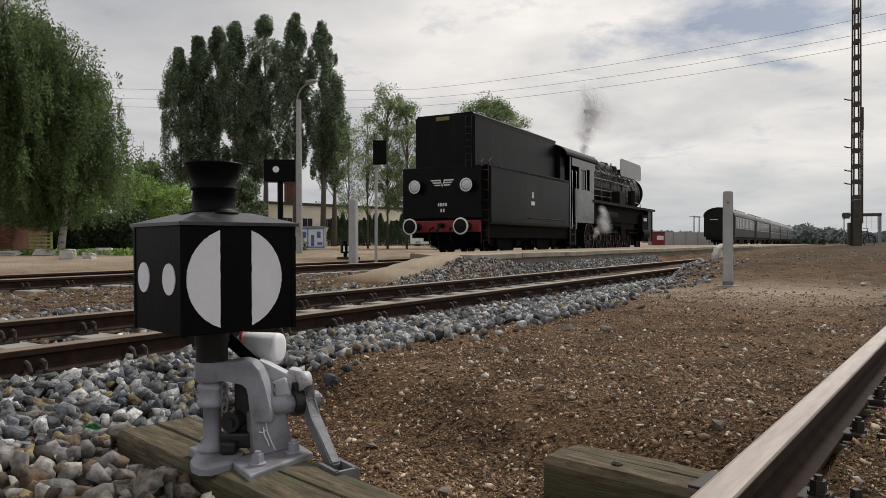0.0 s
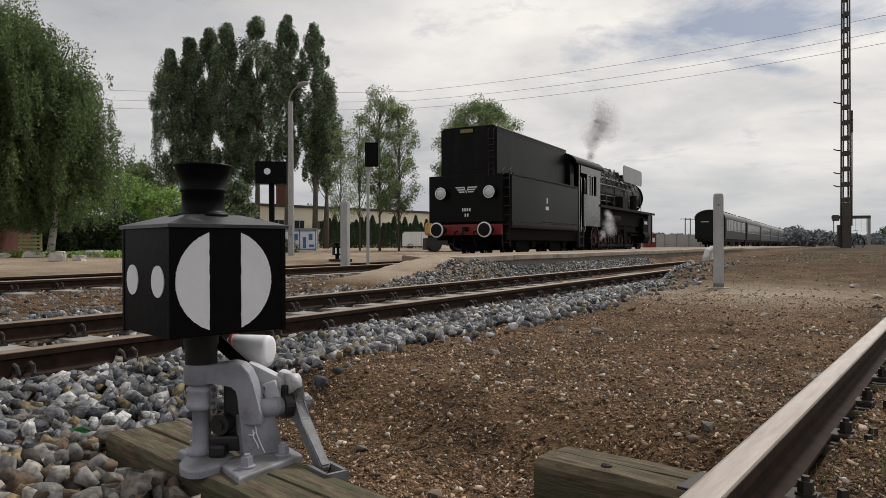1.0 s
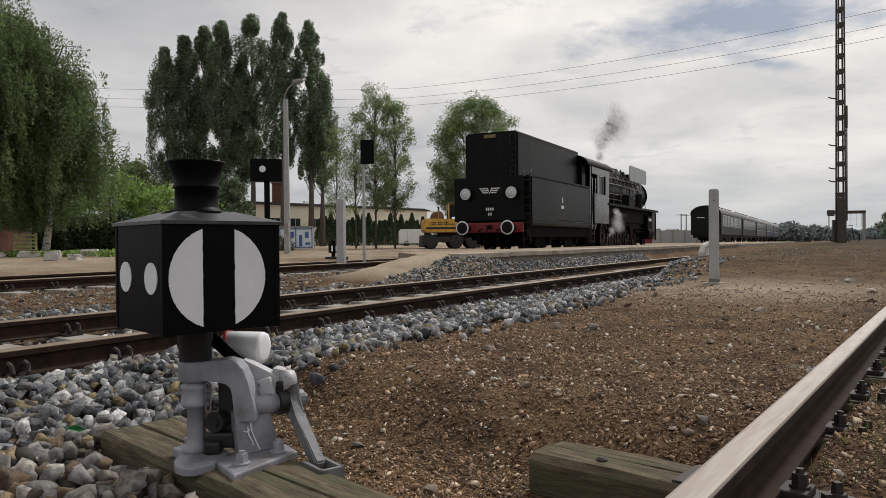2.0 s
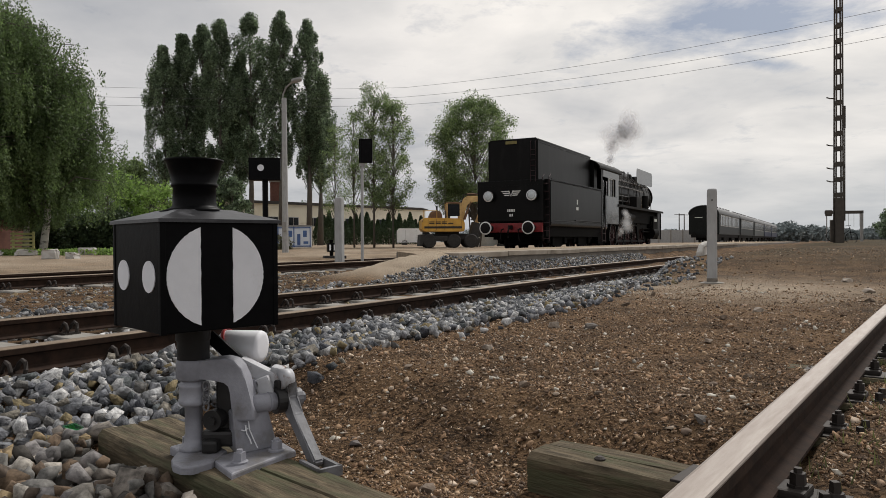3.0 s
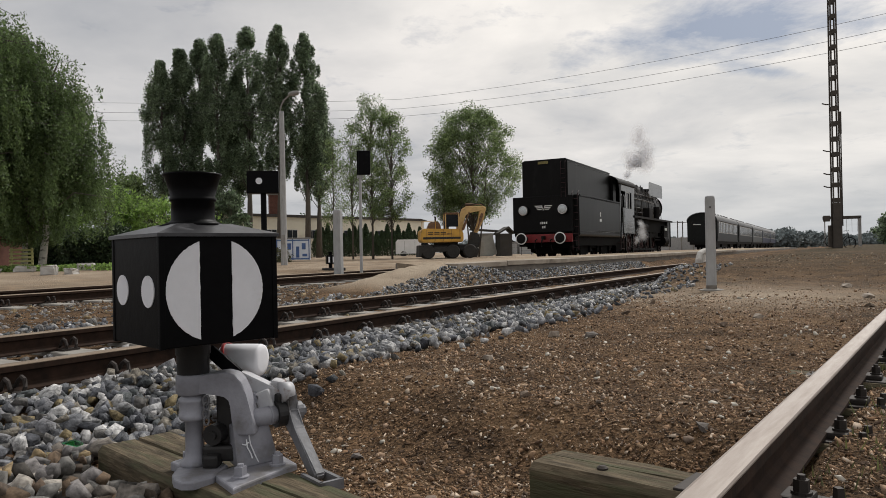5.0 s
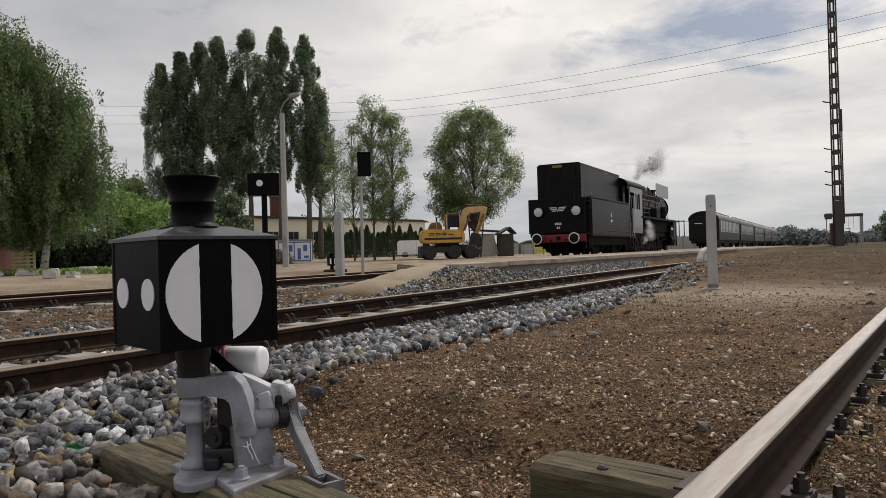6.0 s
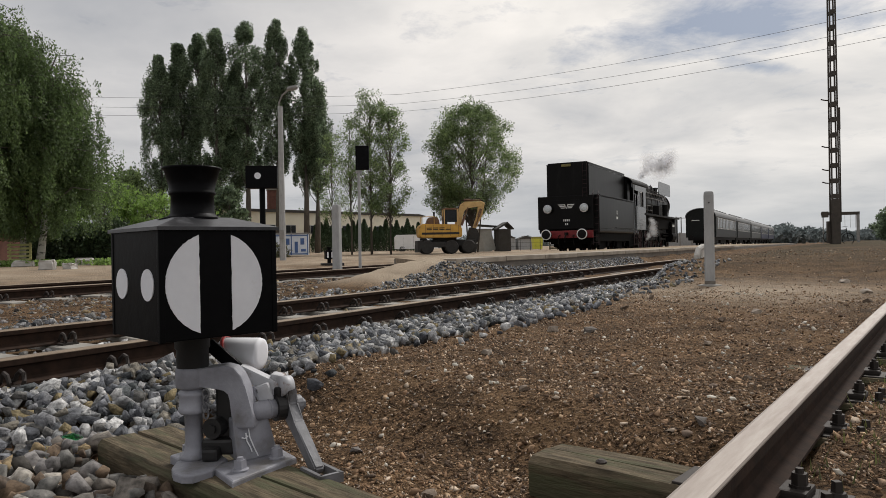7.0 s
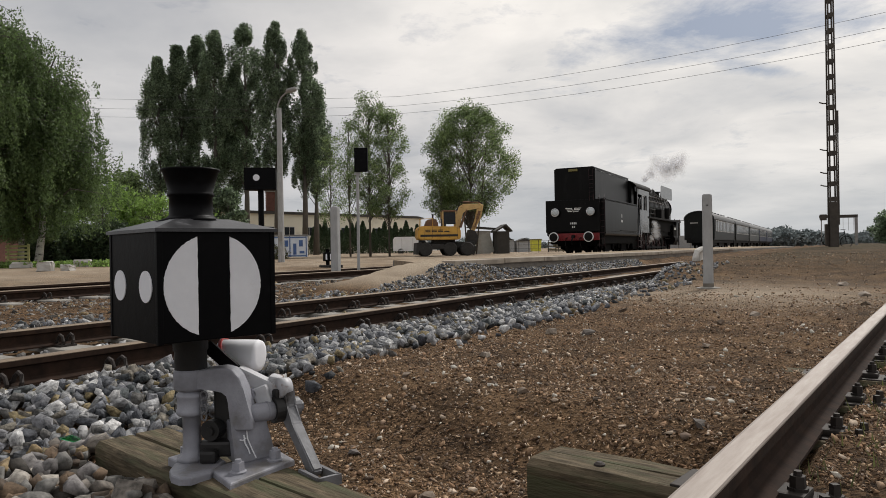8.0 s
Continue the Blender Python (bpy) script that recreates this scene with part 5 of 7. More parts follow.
def build_ballast():
    rng = np.random.default_rng(11)
    pos, size = [], []
    for s0, s1, p0, p1, dens, r0, r1, layers in ((-3.2, 7.5, 2.35, 3.85, 560, 0.019, 0.048, 2), (7.5, 16, 2.45, 3.9, 420, 0.022, 0.045, 1), (16, 34, 2.7, 3.9, 170, 0.03, 0.055, 1),
                                                 (-3, 9, 3.95, 5.35, 210, 0.024, 0.042, 1), (9, 22, 4.0, 5.35, 110, 0.03, 0.05, 1), (-3, 8, 5.45, 6.6, 150, 0.025, 0.05, 1),
                                                 (8, 22, 5.45, 6.25, 800, 0.013, 0.03, 1)):
        n = int((s1 - s0) * (p1 - p0) * dens)
        for _ in range(n):
            s, p = rng.uniform(s0, s1), rng.uniform(p0, p1)
            edge = 2.62 + 0.62 * step(6, 11, s) + 0.14 * noise.noise((s * 0.9, 3.0, 0)) + 0.1 * noise.noise((s * 3.1, 5.0, 0))
            if p < edge and rng.random() > 0.10:
                continue
            if abs(p - (P_A - HALF)) < 0.08 or abs(p - (P_A + HALF)) < 0.08:
                continue
            x, y = along_a(s, p)
            sr, pr = sp(x, y, TH_R)
            if on_long_sleeper(sr, pr, 0.02):
                continue
            if math.hypot(x, y) < 1.0 or (s > 15.5 and p < 3.95):
                continue
            r = rng.uniform(r0, r1) * (1 if rng.random() < 0.85 else 1.25)
            base = ballast_bed(s, p) if p < 5.4 else height(x, y) - 0.01
            z = max(base, height(x, y) if p < 3.4 else base) + rng.uniform(0.0, 0.045) * (1 if layers == 2 else 0.7)
            pos.append((x, y, z))
            size.append(r)
    pos, size = np.array(pos), np.array(size)
    d = np.hypot(pos[:, 0], pos[:, 1])
    front = (pos[:, 1] > 1.6) & (pos[:, 0] < -0.5) & (pos[:, 0] > -2.8) & (pos[:, 1] < 4.5)
    order = np.argsort(np.where(front, d, 99))[:300]
    rest = np.ones(len(pos), bool)
    rest[order] = False
    bl = scatter("ballast", pos[rest], size[rest], M_STONE, 5, "grey crushed-stone ballast beside and between the rails", "ballast", flat=0.66, tip=0.8, corners=12, jag=0.22)
    shapes = stone_shapes(10, 8, 0.66, 13, 0.22)
    meshes = []
    for v, f0 in shapes:
        me = bpy.data.meshes.new("stone")
        me.from_pydata([tuple(q) for q in v], [], [tuple(int(i) for i in f) for f in f0])
        me.materials.append(M_STONE_ONE)
        meshes.append(me)
    for k, i in enumerate(order):
        o = new("stone", meshes[k % 10])
        o.parent = bl
        o.matrix_local = Matrix.LocRotScale(pos[i], Euler(rng.uniform(-0.6, 0.6, 3) + np.array([0, 0, rng.uniform(0, 6.3)])), (float(size[i]),) * 3)


def build_grit():
    rng = np.random.default_rng(21)

    def field(n, r0, r1, s0, s1, power, keep):
        pos, size = [], []
        while len(pos) < n:
            d = r0 + (r1 - r0) * rng.random() ** power
            a = radians(rng.uniform(-36, 36))
            x, y = d * math.sin(a), d * math.cos(a)
            if not keep(x, y):
                continue
            pos.append((x, y, height(x, y) + rng.uniform(-0.002, 0.004)))
            size.append(rng.uniform(s0, s1) * (0.45 + 1.3 * rng.random() ** 4) * (0.85 + 0.03 * d))
        return np.array(pos), np.array(size)

    def dirt(x, y):
        s, p = sp(x, y, TH_A)
        sr, pr = sp(x, y, TH_R)
        return p < 2.95 and not (-0.02 < pr - P_R - HALF + 0.06 < 0.12) and not on_long_sleeper(sr, pr) and not (1.84 < sr < 2.15 and pr < 1.1)

    def between(x, y):
        s, p = sp(x, y, TH_A)
        return p > 5.6 and sp(x, y, TH_B)[1] < 12.6 and s < 12 and mound(x, y) < 0.06
    scatter("grit", *field(104000, 1.2, 10, 0.0045, 0.0125, 1.6, dirt), M_PEBBLE, 31, "small brown pebbles and grit in the dirt", "gravel", flat=0.8, corners=5, jag=0.3)
    scatter("coarse_grit", *field(15000, 1.5, 26, 0.006, 0.018, 1.7, dirt), M_PEBBLE, 32, "brown clods and stones lying on the dirt", "gravel", flat=0.5, corners=8, jag=0.25)
    scatter("pale_pebbles", *field(700, 1.5, 10, 0.007, 0.017, 1.2, dirt), M_PALE_PEBBLE, 33, "pale pebbles scattered on the dirt", "gravel", flat=0.6)
    scatter("rubble", *field(5200, 7, 20, 0.014, 0.03, 1.0, between), M_COBBLE, 34, "brown stones and clods between the tracks", "gravel", flat=0.6)

    pos, size = [], []
    while len(pos) < 1150:
        sr, pr = rng.uniform(0.4, 1.5), rng.uniform(0.8, 2.75)
        if on_long_sleeper(sr, pr, 0.03) or sr > 1.22 - 0.12 * (1.5 - pr) + 0.1 * (pr > 2.45):
            continue
        x, y = at_track(sr, pr, TH_R)
        size.append(rng.uniform(0.016, 0.05))
        pos.append((x, y, height(x, y) + rng.uniform(0.0, 0.095)))
    scatter("cobbles", np.array(pos), np.array(size), M_COBBLE, 35, "rounded brown cobbles beside the long sleeper", "gravel", flat=0.7, corners=17, jag=0.1)


build_ballast()
build_grit()

shard = bmesh.new()
prism(shard, [(-0.03, 0), (0.02, -0.005), (0.035, 0.02), (0.0, 0.035)], 0.006)
sh = part("glass_shard", shard, glass_mat("green glass", (0.05, 0.4, 0.16)))
sh.matrix_world = pose(-1.27, 2.55, -0.135, 50, 20, 30)
tagged(sh, "small green glass shard lying among ballast stones", "glass shard")


def build_weeds():
    rng = np.random.default_rng(61)
    pos = []
    for _ in range(130):
        s, p = rng.uniform(2.0, 6.0), rng.uniform(-0.95, 0.36)
        for _ in range(rng.integers(4, 16)):
            x, y = at_track(s + rng.normal(0, 0.06), p + rng.normal(0, 0.06), TH_R)
            pos.append((x, y, height(x, y) + 0.012))
    pos = np.array(pos)
    n = len(pos)
    h = rng.uniform(0.02, 0.06, n)
    a = rng.uniform(0, 2 * np.pi, n)
    w = np.stack([np.cos(a), np.sin(a), np.zeros(n)], 1) * 0.003
    tip = pos + np.stack([rng.normal(0, 0.015, n), rng.normal(0, 0.015, n), h], 1)
    V = np.stack([pos - w, pos + w, tip], 1).reshape(-1, 3)
    me = bpy.data.meshes.new("grass")
    me.from_pydata([tuple(v) for v in V], [], [(3 * i, 3 * i + 1, 3 * i + 2) for i in range(n)])
    me.materials.append(mat("dry grass", (0.16, 0.17, 0.06), (0.10, 0.11, 0.04), 5, 0.8, per_island=0.4, through=0.3))
    tagged(new("grass", me), "sparse grass blades between the worn rails", "grass", kind="stuff")


build_weeds()


def loose_stones():
    rng = random.Random(17)
    shapes = stone_shapes(6, 91, 0.65, 12)
    spots = [(0.0, 2.26, 0.036), (0.97, 2.5, 0.034), (0.42, 3.1, 0.03), (0.86, 3.6, 0.026), (1.5, 3.3, 0.028), (-0.1, 3.5, 0.034), (0.35, 4.2, 0.045), (1.2, 5.2, 0.06), (0.95, 5.35, 0.055), (2.3, 5.5, 0.05), (3.0, 6.4, 0.055),
             (1.9, 6.8, 0.06), (5.4, 8.6, 0.09), (4.6, 7.3, 0.06), (1.4, 7.6, 0.07), (2.6, 8.2, 0.07), (6.2, 10.4, 0.10), (0.7, 2.9, 0.024), (-0.28, 2.75, 0.03), (1.75, 4.4, 0.04)]
    for i, (x, y, r) in enumerate(spots):
        v, f0 = shapes[i % 6]
        me = bpy.data.meshes.new("loose_stone")
        me.from_pydata([tuple(q * r * 0.8) for q in v], [], [tuple(int(k) for k in t) for t in f0])
        me.materials.append(M_LOOSE)
        o = new("loose_stone", me)
        o.matrix_world = pose(x, y, height(x, y) + r * 0.25, rng.uniform(-15, 15), rng.uniform(-15, 15), rng.uniform(0, 360))
        tagged(o, "rough brown-grey stone lying on the dirt", "stone", "loose stones")


M_LOOSE = mat("loose stone", (1.1, 1.1, 1.1), (0.55, 0.55, 0.55), 18, 0.85, per_object=0.4, world_space=True, bump=0.005, bump_scale=50, palette=[(0.2, 0.15, 0.11), (0.15, 0.13, 0.12), (0.36, 0.3, 0.24), (0.12, 0.1, 0.085), (0.25, 0.19, 0.14)])
loose_stones()

# ---- trees ----
M_LEAF_POPLAR = mat("poplar leaves", (0.19, 0.25, 0.15), (0.10, 0.145, 0.08), 0.6, 0.5, per_island=0.8, through=0.45)
M_LEAF_BIRCH = mat("birch leaves", (0.15, 0.215, 0.08), (0.07, 0.11, 0.04), 0.5, 0.55, per_island=0.5, through=0.55)
M_LEAF_YOUNG = mat("young tree leaves", (0.22, 0.29, 0.115), (0.115, 0.165, 0.068), 0.5, 0.55, per_island=0.75, through=0.55)
M_LEAF_SHRUB = mat("shrub leaves", (0.26, 0.38, 0.10), (0.16, 0.26, 0.065), 0.5, 0.55, per_island=0.5, through=0.55)
M_LEAF_THUJA = mat("thuja leaves", (0.065, 0.10, 0.045), (0.04, 0.07, 0.03), 0.8, 0.7, per_island=0.5, through=0.15)
# distance haze is mixed into this pale blue-grey leaf colour
M_LEAF_FAR = mat("haze-tinted far leaves", (0.25, 0.285, 0.285), (0.19, 0.22, 0.22), 0.05, 0.8, per_island=0.35)
M_BARK = mat("grey bark", (0.12, 0.105, 0.085), (0.07, 0.06, 0.05), 5, 0.9, bump=0.01, bump_scale=9, stretch=(1, 1, 0.3))
M_BIRCH_BARK = mat("birch bark", (0.55, 0.54, 0.5), (0.42, 0.41, 0.38), 3, 0.8, c3=(0.05, 0.045, 0.04), c3_scale=4.5, c3_at=0.52, stretch=(1, 1, 2.2))


def leaf_mesh(name, pos, size, material, rng, droop=0.0):
    """Small leaf blades at the given places."""
    n = len(pos)
    u = rng.normal(size=(n, 3))
    u[:, 2] = u[:, 2] * (1 - droop) - droop * 1.6
    u /= np.linalg.norm(u, axis=1, keepdims=True)
    w = np.cross(u, rng.normal(size=(n, 3)))
    w /= np.linalg.norm(w, axis=1, keepdims=True)
    s = size[:, None]
    V = np.stack([pos - u * s, pos + u * s * 0.75 + w * s * 0.58, pos + u * s * 0.6 - w * s * 0.58], 1)
    me = bpy.data.meshes.new(name)
    me.vertices.add(n * 3)
    me.vertices.foreach_set("co", V.reshape(-1).astype(np.float32))
    me.loops.add(n * 3)
    me.loops.foreach_set("vertex_index", np.arange(n * 3, dtype=np.int32))
    me.polygons.add(n)
    me.polygons.foreach_set("loop_start", np.arange(0, n * 3, 3, dtype=np.int32))
    me.update(calc_edges=True)
    me.materials.append(material)
    return me


def tree(name, label, m, trunk, limbs, leaves, leaf_size, leaf_mat, bark, seed, droop=0.0, group=""):
    rng = np.random.default_rng(seed)
    t = thing(name, label, "tree", m, group)
    for pts, r0, r1 in trunk:
        part("trunk", pipe(bmesh.new(), pts, r0, 9, r1), bark, t, "", True)
    if limbs:
        bm = bmesh.new()
        for pts, r0, r1 in limbs:
            pipe(bm, pts, r0, 5, r1)
        part("branchwork", bm, M_BARK, t)
    o = new("crown", leaf_mesh("crown", leaves, rng.uniform(0.6, 1.3, len(leaves)) * leaf_size, leaf_mat, rng, droop))
    o.parent = t
    return t


def clumps(centres, radii, per, rng, squash=1.0):
    out = []
    for c, r in zip(centres, radii):
        d = rng.normal(size=(per, 3))
        d /= np.linalg.norm(d, axis=1, keepdims=True)
        out.append(np.array(c) + d * (rng.random((per, 1)) ** 0.55) * r * np.array([1, 1, squash]))
    return np.concatenate(out)


def poplar(x, y, h, r, z0, seed):
    rng = np.random.default_rng(seed)
    trunk = [([(0, 0, -0.2), (0.1, 0, h * 0.25), (rng.uniform(-0.3, 0.3), 0, h * 0.6), (0, 0, h * 0.95)], 0.34, 0.04)]
    limbs, cs, rs = [], [], []
    for i in range(118):
        k = rng.random() ** 0.85
        z = z0 + (h - z0) * k
        prof = r * math.sin(math.pi * (0.13 + 0.83 * k)) ** 0.62 * (1 - 0.42 * max(0.0, k - 0.72) / 0.28)
        a = rng.uniform(0, 2 * math.pi)
        rr = prof * rng.uniform(0.1, 1.0) ** 0.6
        c = (math.cos(a) * rr, math.sin(a) * rr, z)
        cs.append(c)
        rs.append(rng.uniform(0.30, 0.64) * (1 if k < 0.9 else 0.75))
        if i % 4 == 0:
            zb = max(z0 * 0.8, z - rng.uniform(2, 4))
            limbs.append(([(0, 0, zb), (c[0] * 0.6, c[1] * 0.6, (zb + z) / 2), c], 0.045, 0.01))
    lv = clumps(cs, rs, 290, rng, 2.3)
    lv = lv[lv[:, 2] < h + 0.3]
    tree("poplar", "tall dark green columnar poplar", pose(x, y, 0.1), trunk, limbs, lv, 0.105, M_LEAF_POPLAR, M_BARK, seed, group="row of poplars")


for i, (x, h, r, z0) in enumerate(((-25.6, 19.2, 1.75, 5.4), (-24.1, 20.6, 1.7, 6.2), (-22.5, 22.0, 1.85, 6.6), (-20.1, 21.7, 1.95, 6.8), (-17.6, 22.7, 2.5, 7.4), (-19.0, 18.6, 1.7, 6.4), (-14.4, 22.5, 1.65, 8.4),
                                   (-11.9, 22.1, 2.1, 6.8), (-11.0, 16.0, 1.75, 6.4))):
    poplar(x, 70 + (i % 3) * 1.2 - 1, h, r, z0, 100 + i)


def weeping_birch(x, y, h, spread, seed, lean=0.0):
    rng = np.random.default_rng(seed)
    trunk = [([(0, 0, -0.2), (0.15 + lean * 0.2, 0.1, h * 0.2), (0.05 + lean * 0.5, 0, h * 0.5), (lean, 0, h * 0.95)], 0.17, 0.03)]
    limbs, pos = [], []
    for i in range(118):
        k = rng.random() ** 0.8
        z = h * (0.25 + 0.72 * k)
        a = rng.uniform(0, 2 * math.pi)
        reach = spread * (1.0 - 0.66 * k ** 1.8) * rng.uniform(0.4, 1.0)
        tip = np.array([lean * k + math.cos(a) * reach, math.sin(a) * reach, z + rng.uniform(0.1, 0.8)])
        limbs.append(([(lean * k, 0, z - 0.6), tuple((np.array([lean * k, 0, z]) + tip) / 2 + np.array([0, 0, 0.4])), tuple(tip)], 0.04, 0.008))
        for _ in range(10):
            f = rng.uniform(0.42, 1.08)
            st = np.array([lean * k, 0, z]) * (1 - f) + tip * f + rng.normal(0, 0.28, 3)
            length = min(rng.uniform(0.6, 2.6), max(0.3, st[2] - 1.1))
            m = int(24 + length * 36)
            q = rng.random((m, 1))
            pos.append(st + q * np.array([rng.normal(0, 0.12), rng.normal(0, 0.12), -length]) + rng.normal(0, 0.075, (m, 3)))
    tree("birch", "weeping birch with hanging green foliage and white bark", pose(x, y, 0.05), trunk, limbs, np.concatenate(pos), 0.056, M_LEAF_BIRCH, M_BIRCH_BARK, seed, 0.8, "birches by the yard")


weeping_birch(-17.4, 27.2, 10.2, 4.3, 201, 0.3)
weeping_birch(-15.7, 29.0, 8.3, 3.7, 202, 0.3)
weeping_birch(-16.7, 29.6, 9.6, 3.6, 203, -0.5)


def broadleaf(name, label, x, y, h, rad, z0, seed, n_limb, per, leaf, material, clump=0.5, bark=None, round_=1.0, stems=1, group="", zb=0.1):
    rng = np.random.default_rng(seed)
    trunk, limbs, cs, rs = [], [], [], []
    for k in range(stems):
        dx, dy = (rng.normal(0, rad * 0.12), rng.normal(0, rad * 0.12)) if stems > 1 else (0, 0)
        trunk.append(([(dx * 0.5, dy * 0.5, -0.2), (dx, dy, h * 0.3), (dx * 1.6 + rng.uniform(-0.2, 0.2), dy * 1.6, h * 0.65), (dx * 2, dy * 2, h * 0.95)], 0.0085 * h / stems ** 0.3, 0.015))
    for i in range(n_limb):
        k = rng.random()
        z = z0 + (h - z0) * k
        prof = rad * (math.sin(math.pi * (0.12 + 0.83 * k)) ** (0.7 / round_)) * (1.0 + 0.3 * noise.noise((seed, k * 4, 0)))
        a = rng.uniform(0, 2 * math.pi)
        rr = prof * rng.uniform(0.2, 1.0) ** 0.6
        c = (math.cos(a) * rr, math.sin(a) * rr, z)
        cs.append(c)
        rs.append(clump * rng.uniform(0.6, 1.2))
        limbs.append(([(0, 0, max(z0 * 0.6, z - rr * 1.1 - 0.3)), (c[0] * 0.5, c[1] * 0.5, z - rr * 0.35), c], 0.0021 * h, 0.004))
    return tree(name, label, pose(x, y, zb), trunk, limbs, clumps(cs, rs, per, rng, 0.9), leaf, material, bark or M_BARK, seed, group=group)


broadleaf("young_tree", "slender young tree with thin pale green leaves", -3.9, 50, 11.4, 1.9, 3.2, 301, 110, 130, 0.062, M_LEAF_YOUNG, 0.55)
broadleaf("young_tree", "slender young tree with thin pale green leaves", -2.5, 49, 9.9, 1.75, 2.9, 302, 110, 135, 0.062, M_LEAF_YOUNG, 0.55)
broadleaf("young_tree", "thin sparse young tree with fine pale leaves", -5.4, 51, 9.6, 1.5, 2.9, 303, 70, 70, 0.06, M_LEAF_YOUNG, 0.6)
broadleaf("young_tree", "thin sparse young tree with fine pale leaves", -6.9, 52, 8.6, 1.4, 2.6, 304, 64, 64, 0.06, M_LEAF_YOUNG, 0.6)
broadleaf("willow_tree", "round leafy green tree with several stems", 3.5, 55, 11.3, 3.7, 3.2, 305, 250, 210, 0.072, M_LEAF_YOUNG, 0.75, stems=3)
broadleaf("willow_tree", "small sparse green tree beside a larger one", 1.3, 54, 7.8, 1.6, 2.8, 306, 70, 130, 0.065, M_LEAF_YOUNG, 0.55)
broadleaf("ash_tree", "dark leafy tree behind the yard", -19.0, 62, 6.4, 2.2, 1.6, 307, 60, 90, 0.16, M_LEAF_POPLAR, 0.7)
broadleaf("ash_tree", "dark leafy tree behind the yard", -16.6, 60, 5.8, 1.6, 1.0, 308, 55, 90, 0.16, M_LEAF_POPLAR, 0.6)
broadleaf("hedge_tree", "pale green tree behind the bushes", -24.5, 58, 7.0, 3.0, 2.0, 309, 80, 80, 0.16, M_LEAF_YOUNG, 0.8)
for i, (x, y, h, r) in enumerate(((-17.2, 38, 4.2, 2.0), (-19.6, 37, 4.6, 2.1), (-15.0, 39, 3.6, 1.7), (-22.4, 36, 4.8, 2.4), (-13.2, 40, 3.0, 1.5))):
    broadleaf("shrub", "bright green leafy shrub behind the yard", x, y, h, r, 0.5, 320 + i, 85, 62, 0.10, M_LEAF_SHRUB, 0.55, round_=1.6, group="shrubs")
for i in range(8):
    x = -21.5 + i * 1.35
    broadleaf("hedge_bush", "dark dense hedge bush", x, 33 + 0.3 * (i % 2), 1.45 + 0.2 * (i % 3), 0.9, 0.05, 340 + i, 60, 90, 0.09, M_LEAF_THUJA, 0.4, round_=2.2, group="dark hedge")


def thuja(x, y, h, r, seed):
    rng = np.random.default_rng(seed)
    n = 3400
    k = rng.random(n) ** 0.75
    z = h * k
    rr = r * (1 - k ** 2.2 * 0.93) * rng.uniform(0.55, 1.05, n) * (1 + 0.15 * np.sin(9 * k + seed))
    a = rng.uniform(0, 2 * np.pi, n)
    pos = np.stack([np.cos(a) * rr, np.sin(a) * rr, z + 0.05], 1)
    tree("thuja", "dark green columnar thuja", pose(x, y, 0.15), [([(0, 0, -0.2), (0, 0, h * 0.8)], 0.09, 0.02)], [], pos, 0.11, M_LEAF_THUJA, M_BARK, seed, group="thuja hedge")


for i in range(21):
    rr = random.Random(400 + i)
    k = i / 20
    y = 78 + 10 * k
    x = (-0.1565 + 0.152 * k) * y
    thuja(x, y, 3.1 + rr.uniform(-0.5, 0.9), 0.62 + rr.uniform(-0.06, 0.14), 400 + i)


def far_woods():
    rng = np.random.default_rng(77)
    pos = []
    for a0, a1, d, h0, h1, n in ((15.5, 40, 260, 3.2, 5.2, 90), (-12, 16, 300, 2.5, 6.0, 60), (24, 36, 190, 1.6, 2.8, 50), (-40, -14, 150, 3, 9, 50)):
        for _ in range(n):
            a, dd = radians(rng.uniform(a0, a1)), d * rng.uniform(0.85, 1.2)
            h = rng.uniform(h0, h1) * (1 + 0.25 * math.sin(a * 31))
            c = np.array([dd * math.sin(a), dd * math.cos(a), h * 0.5])
            v = rng.normal(size=(620, 3))
            v /= np.linalg.norm(v, axis=1, keepdims=True)
            pos.append(c + v * np.array([h * 0.6, h * 0.6, h * 0.52]) * rng.uniform(0.5, 1.0, (620, 1)))
    pos = np.concatenate(pos)
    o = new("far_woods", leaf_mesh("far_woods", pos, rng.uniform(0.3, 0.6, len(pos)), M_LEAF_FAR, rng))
    tagged(o, "woods along the horizon, haze tinted into their grey-green", "woods", kind="stuff")


far_woods()
for i, (x, h, r) in enumerate(((-20.0, 6.6, 2.2), (-15.4, 6.4, 2.0), (-11.2, 6.0, 2.4), (-8.0, 6.6, 3.0))):
    broadleaf("yard_tree", "dark leafy tree beyond the hall roof", x, 112 + i, h, r, 1.5, 370 + i, 50, 50, 0.2, M_LEAF_POPLAR, 0.8, round_=1.6, group="trees beyond the hall")
M_LEAF_DRY = mat("dry grass clump", (0.17, 0.165, 0.085), (0.10, 0.10, 0.05), 1.5, 0.8, per_island=0.5, through=0.3)
broadleaf("dry_bush", "dry brownish grass clump beside the cabin", -9.0, 42, 0.85, 1.0, 0.02, 380, 45, 60, 0.07, M_LEAF_DRY, 0.3, round_=2.2, zb=0.05)
broadleaf("roadside_bush", "dark round bush beside the road", 54.0, 79, 3.6, 3.0, 0.3, 350, 80, 120, 0.2, M_LEAF_POPLAR, 0.9, round_=1.8, zb=0.3)

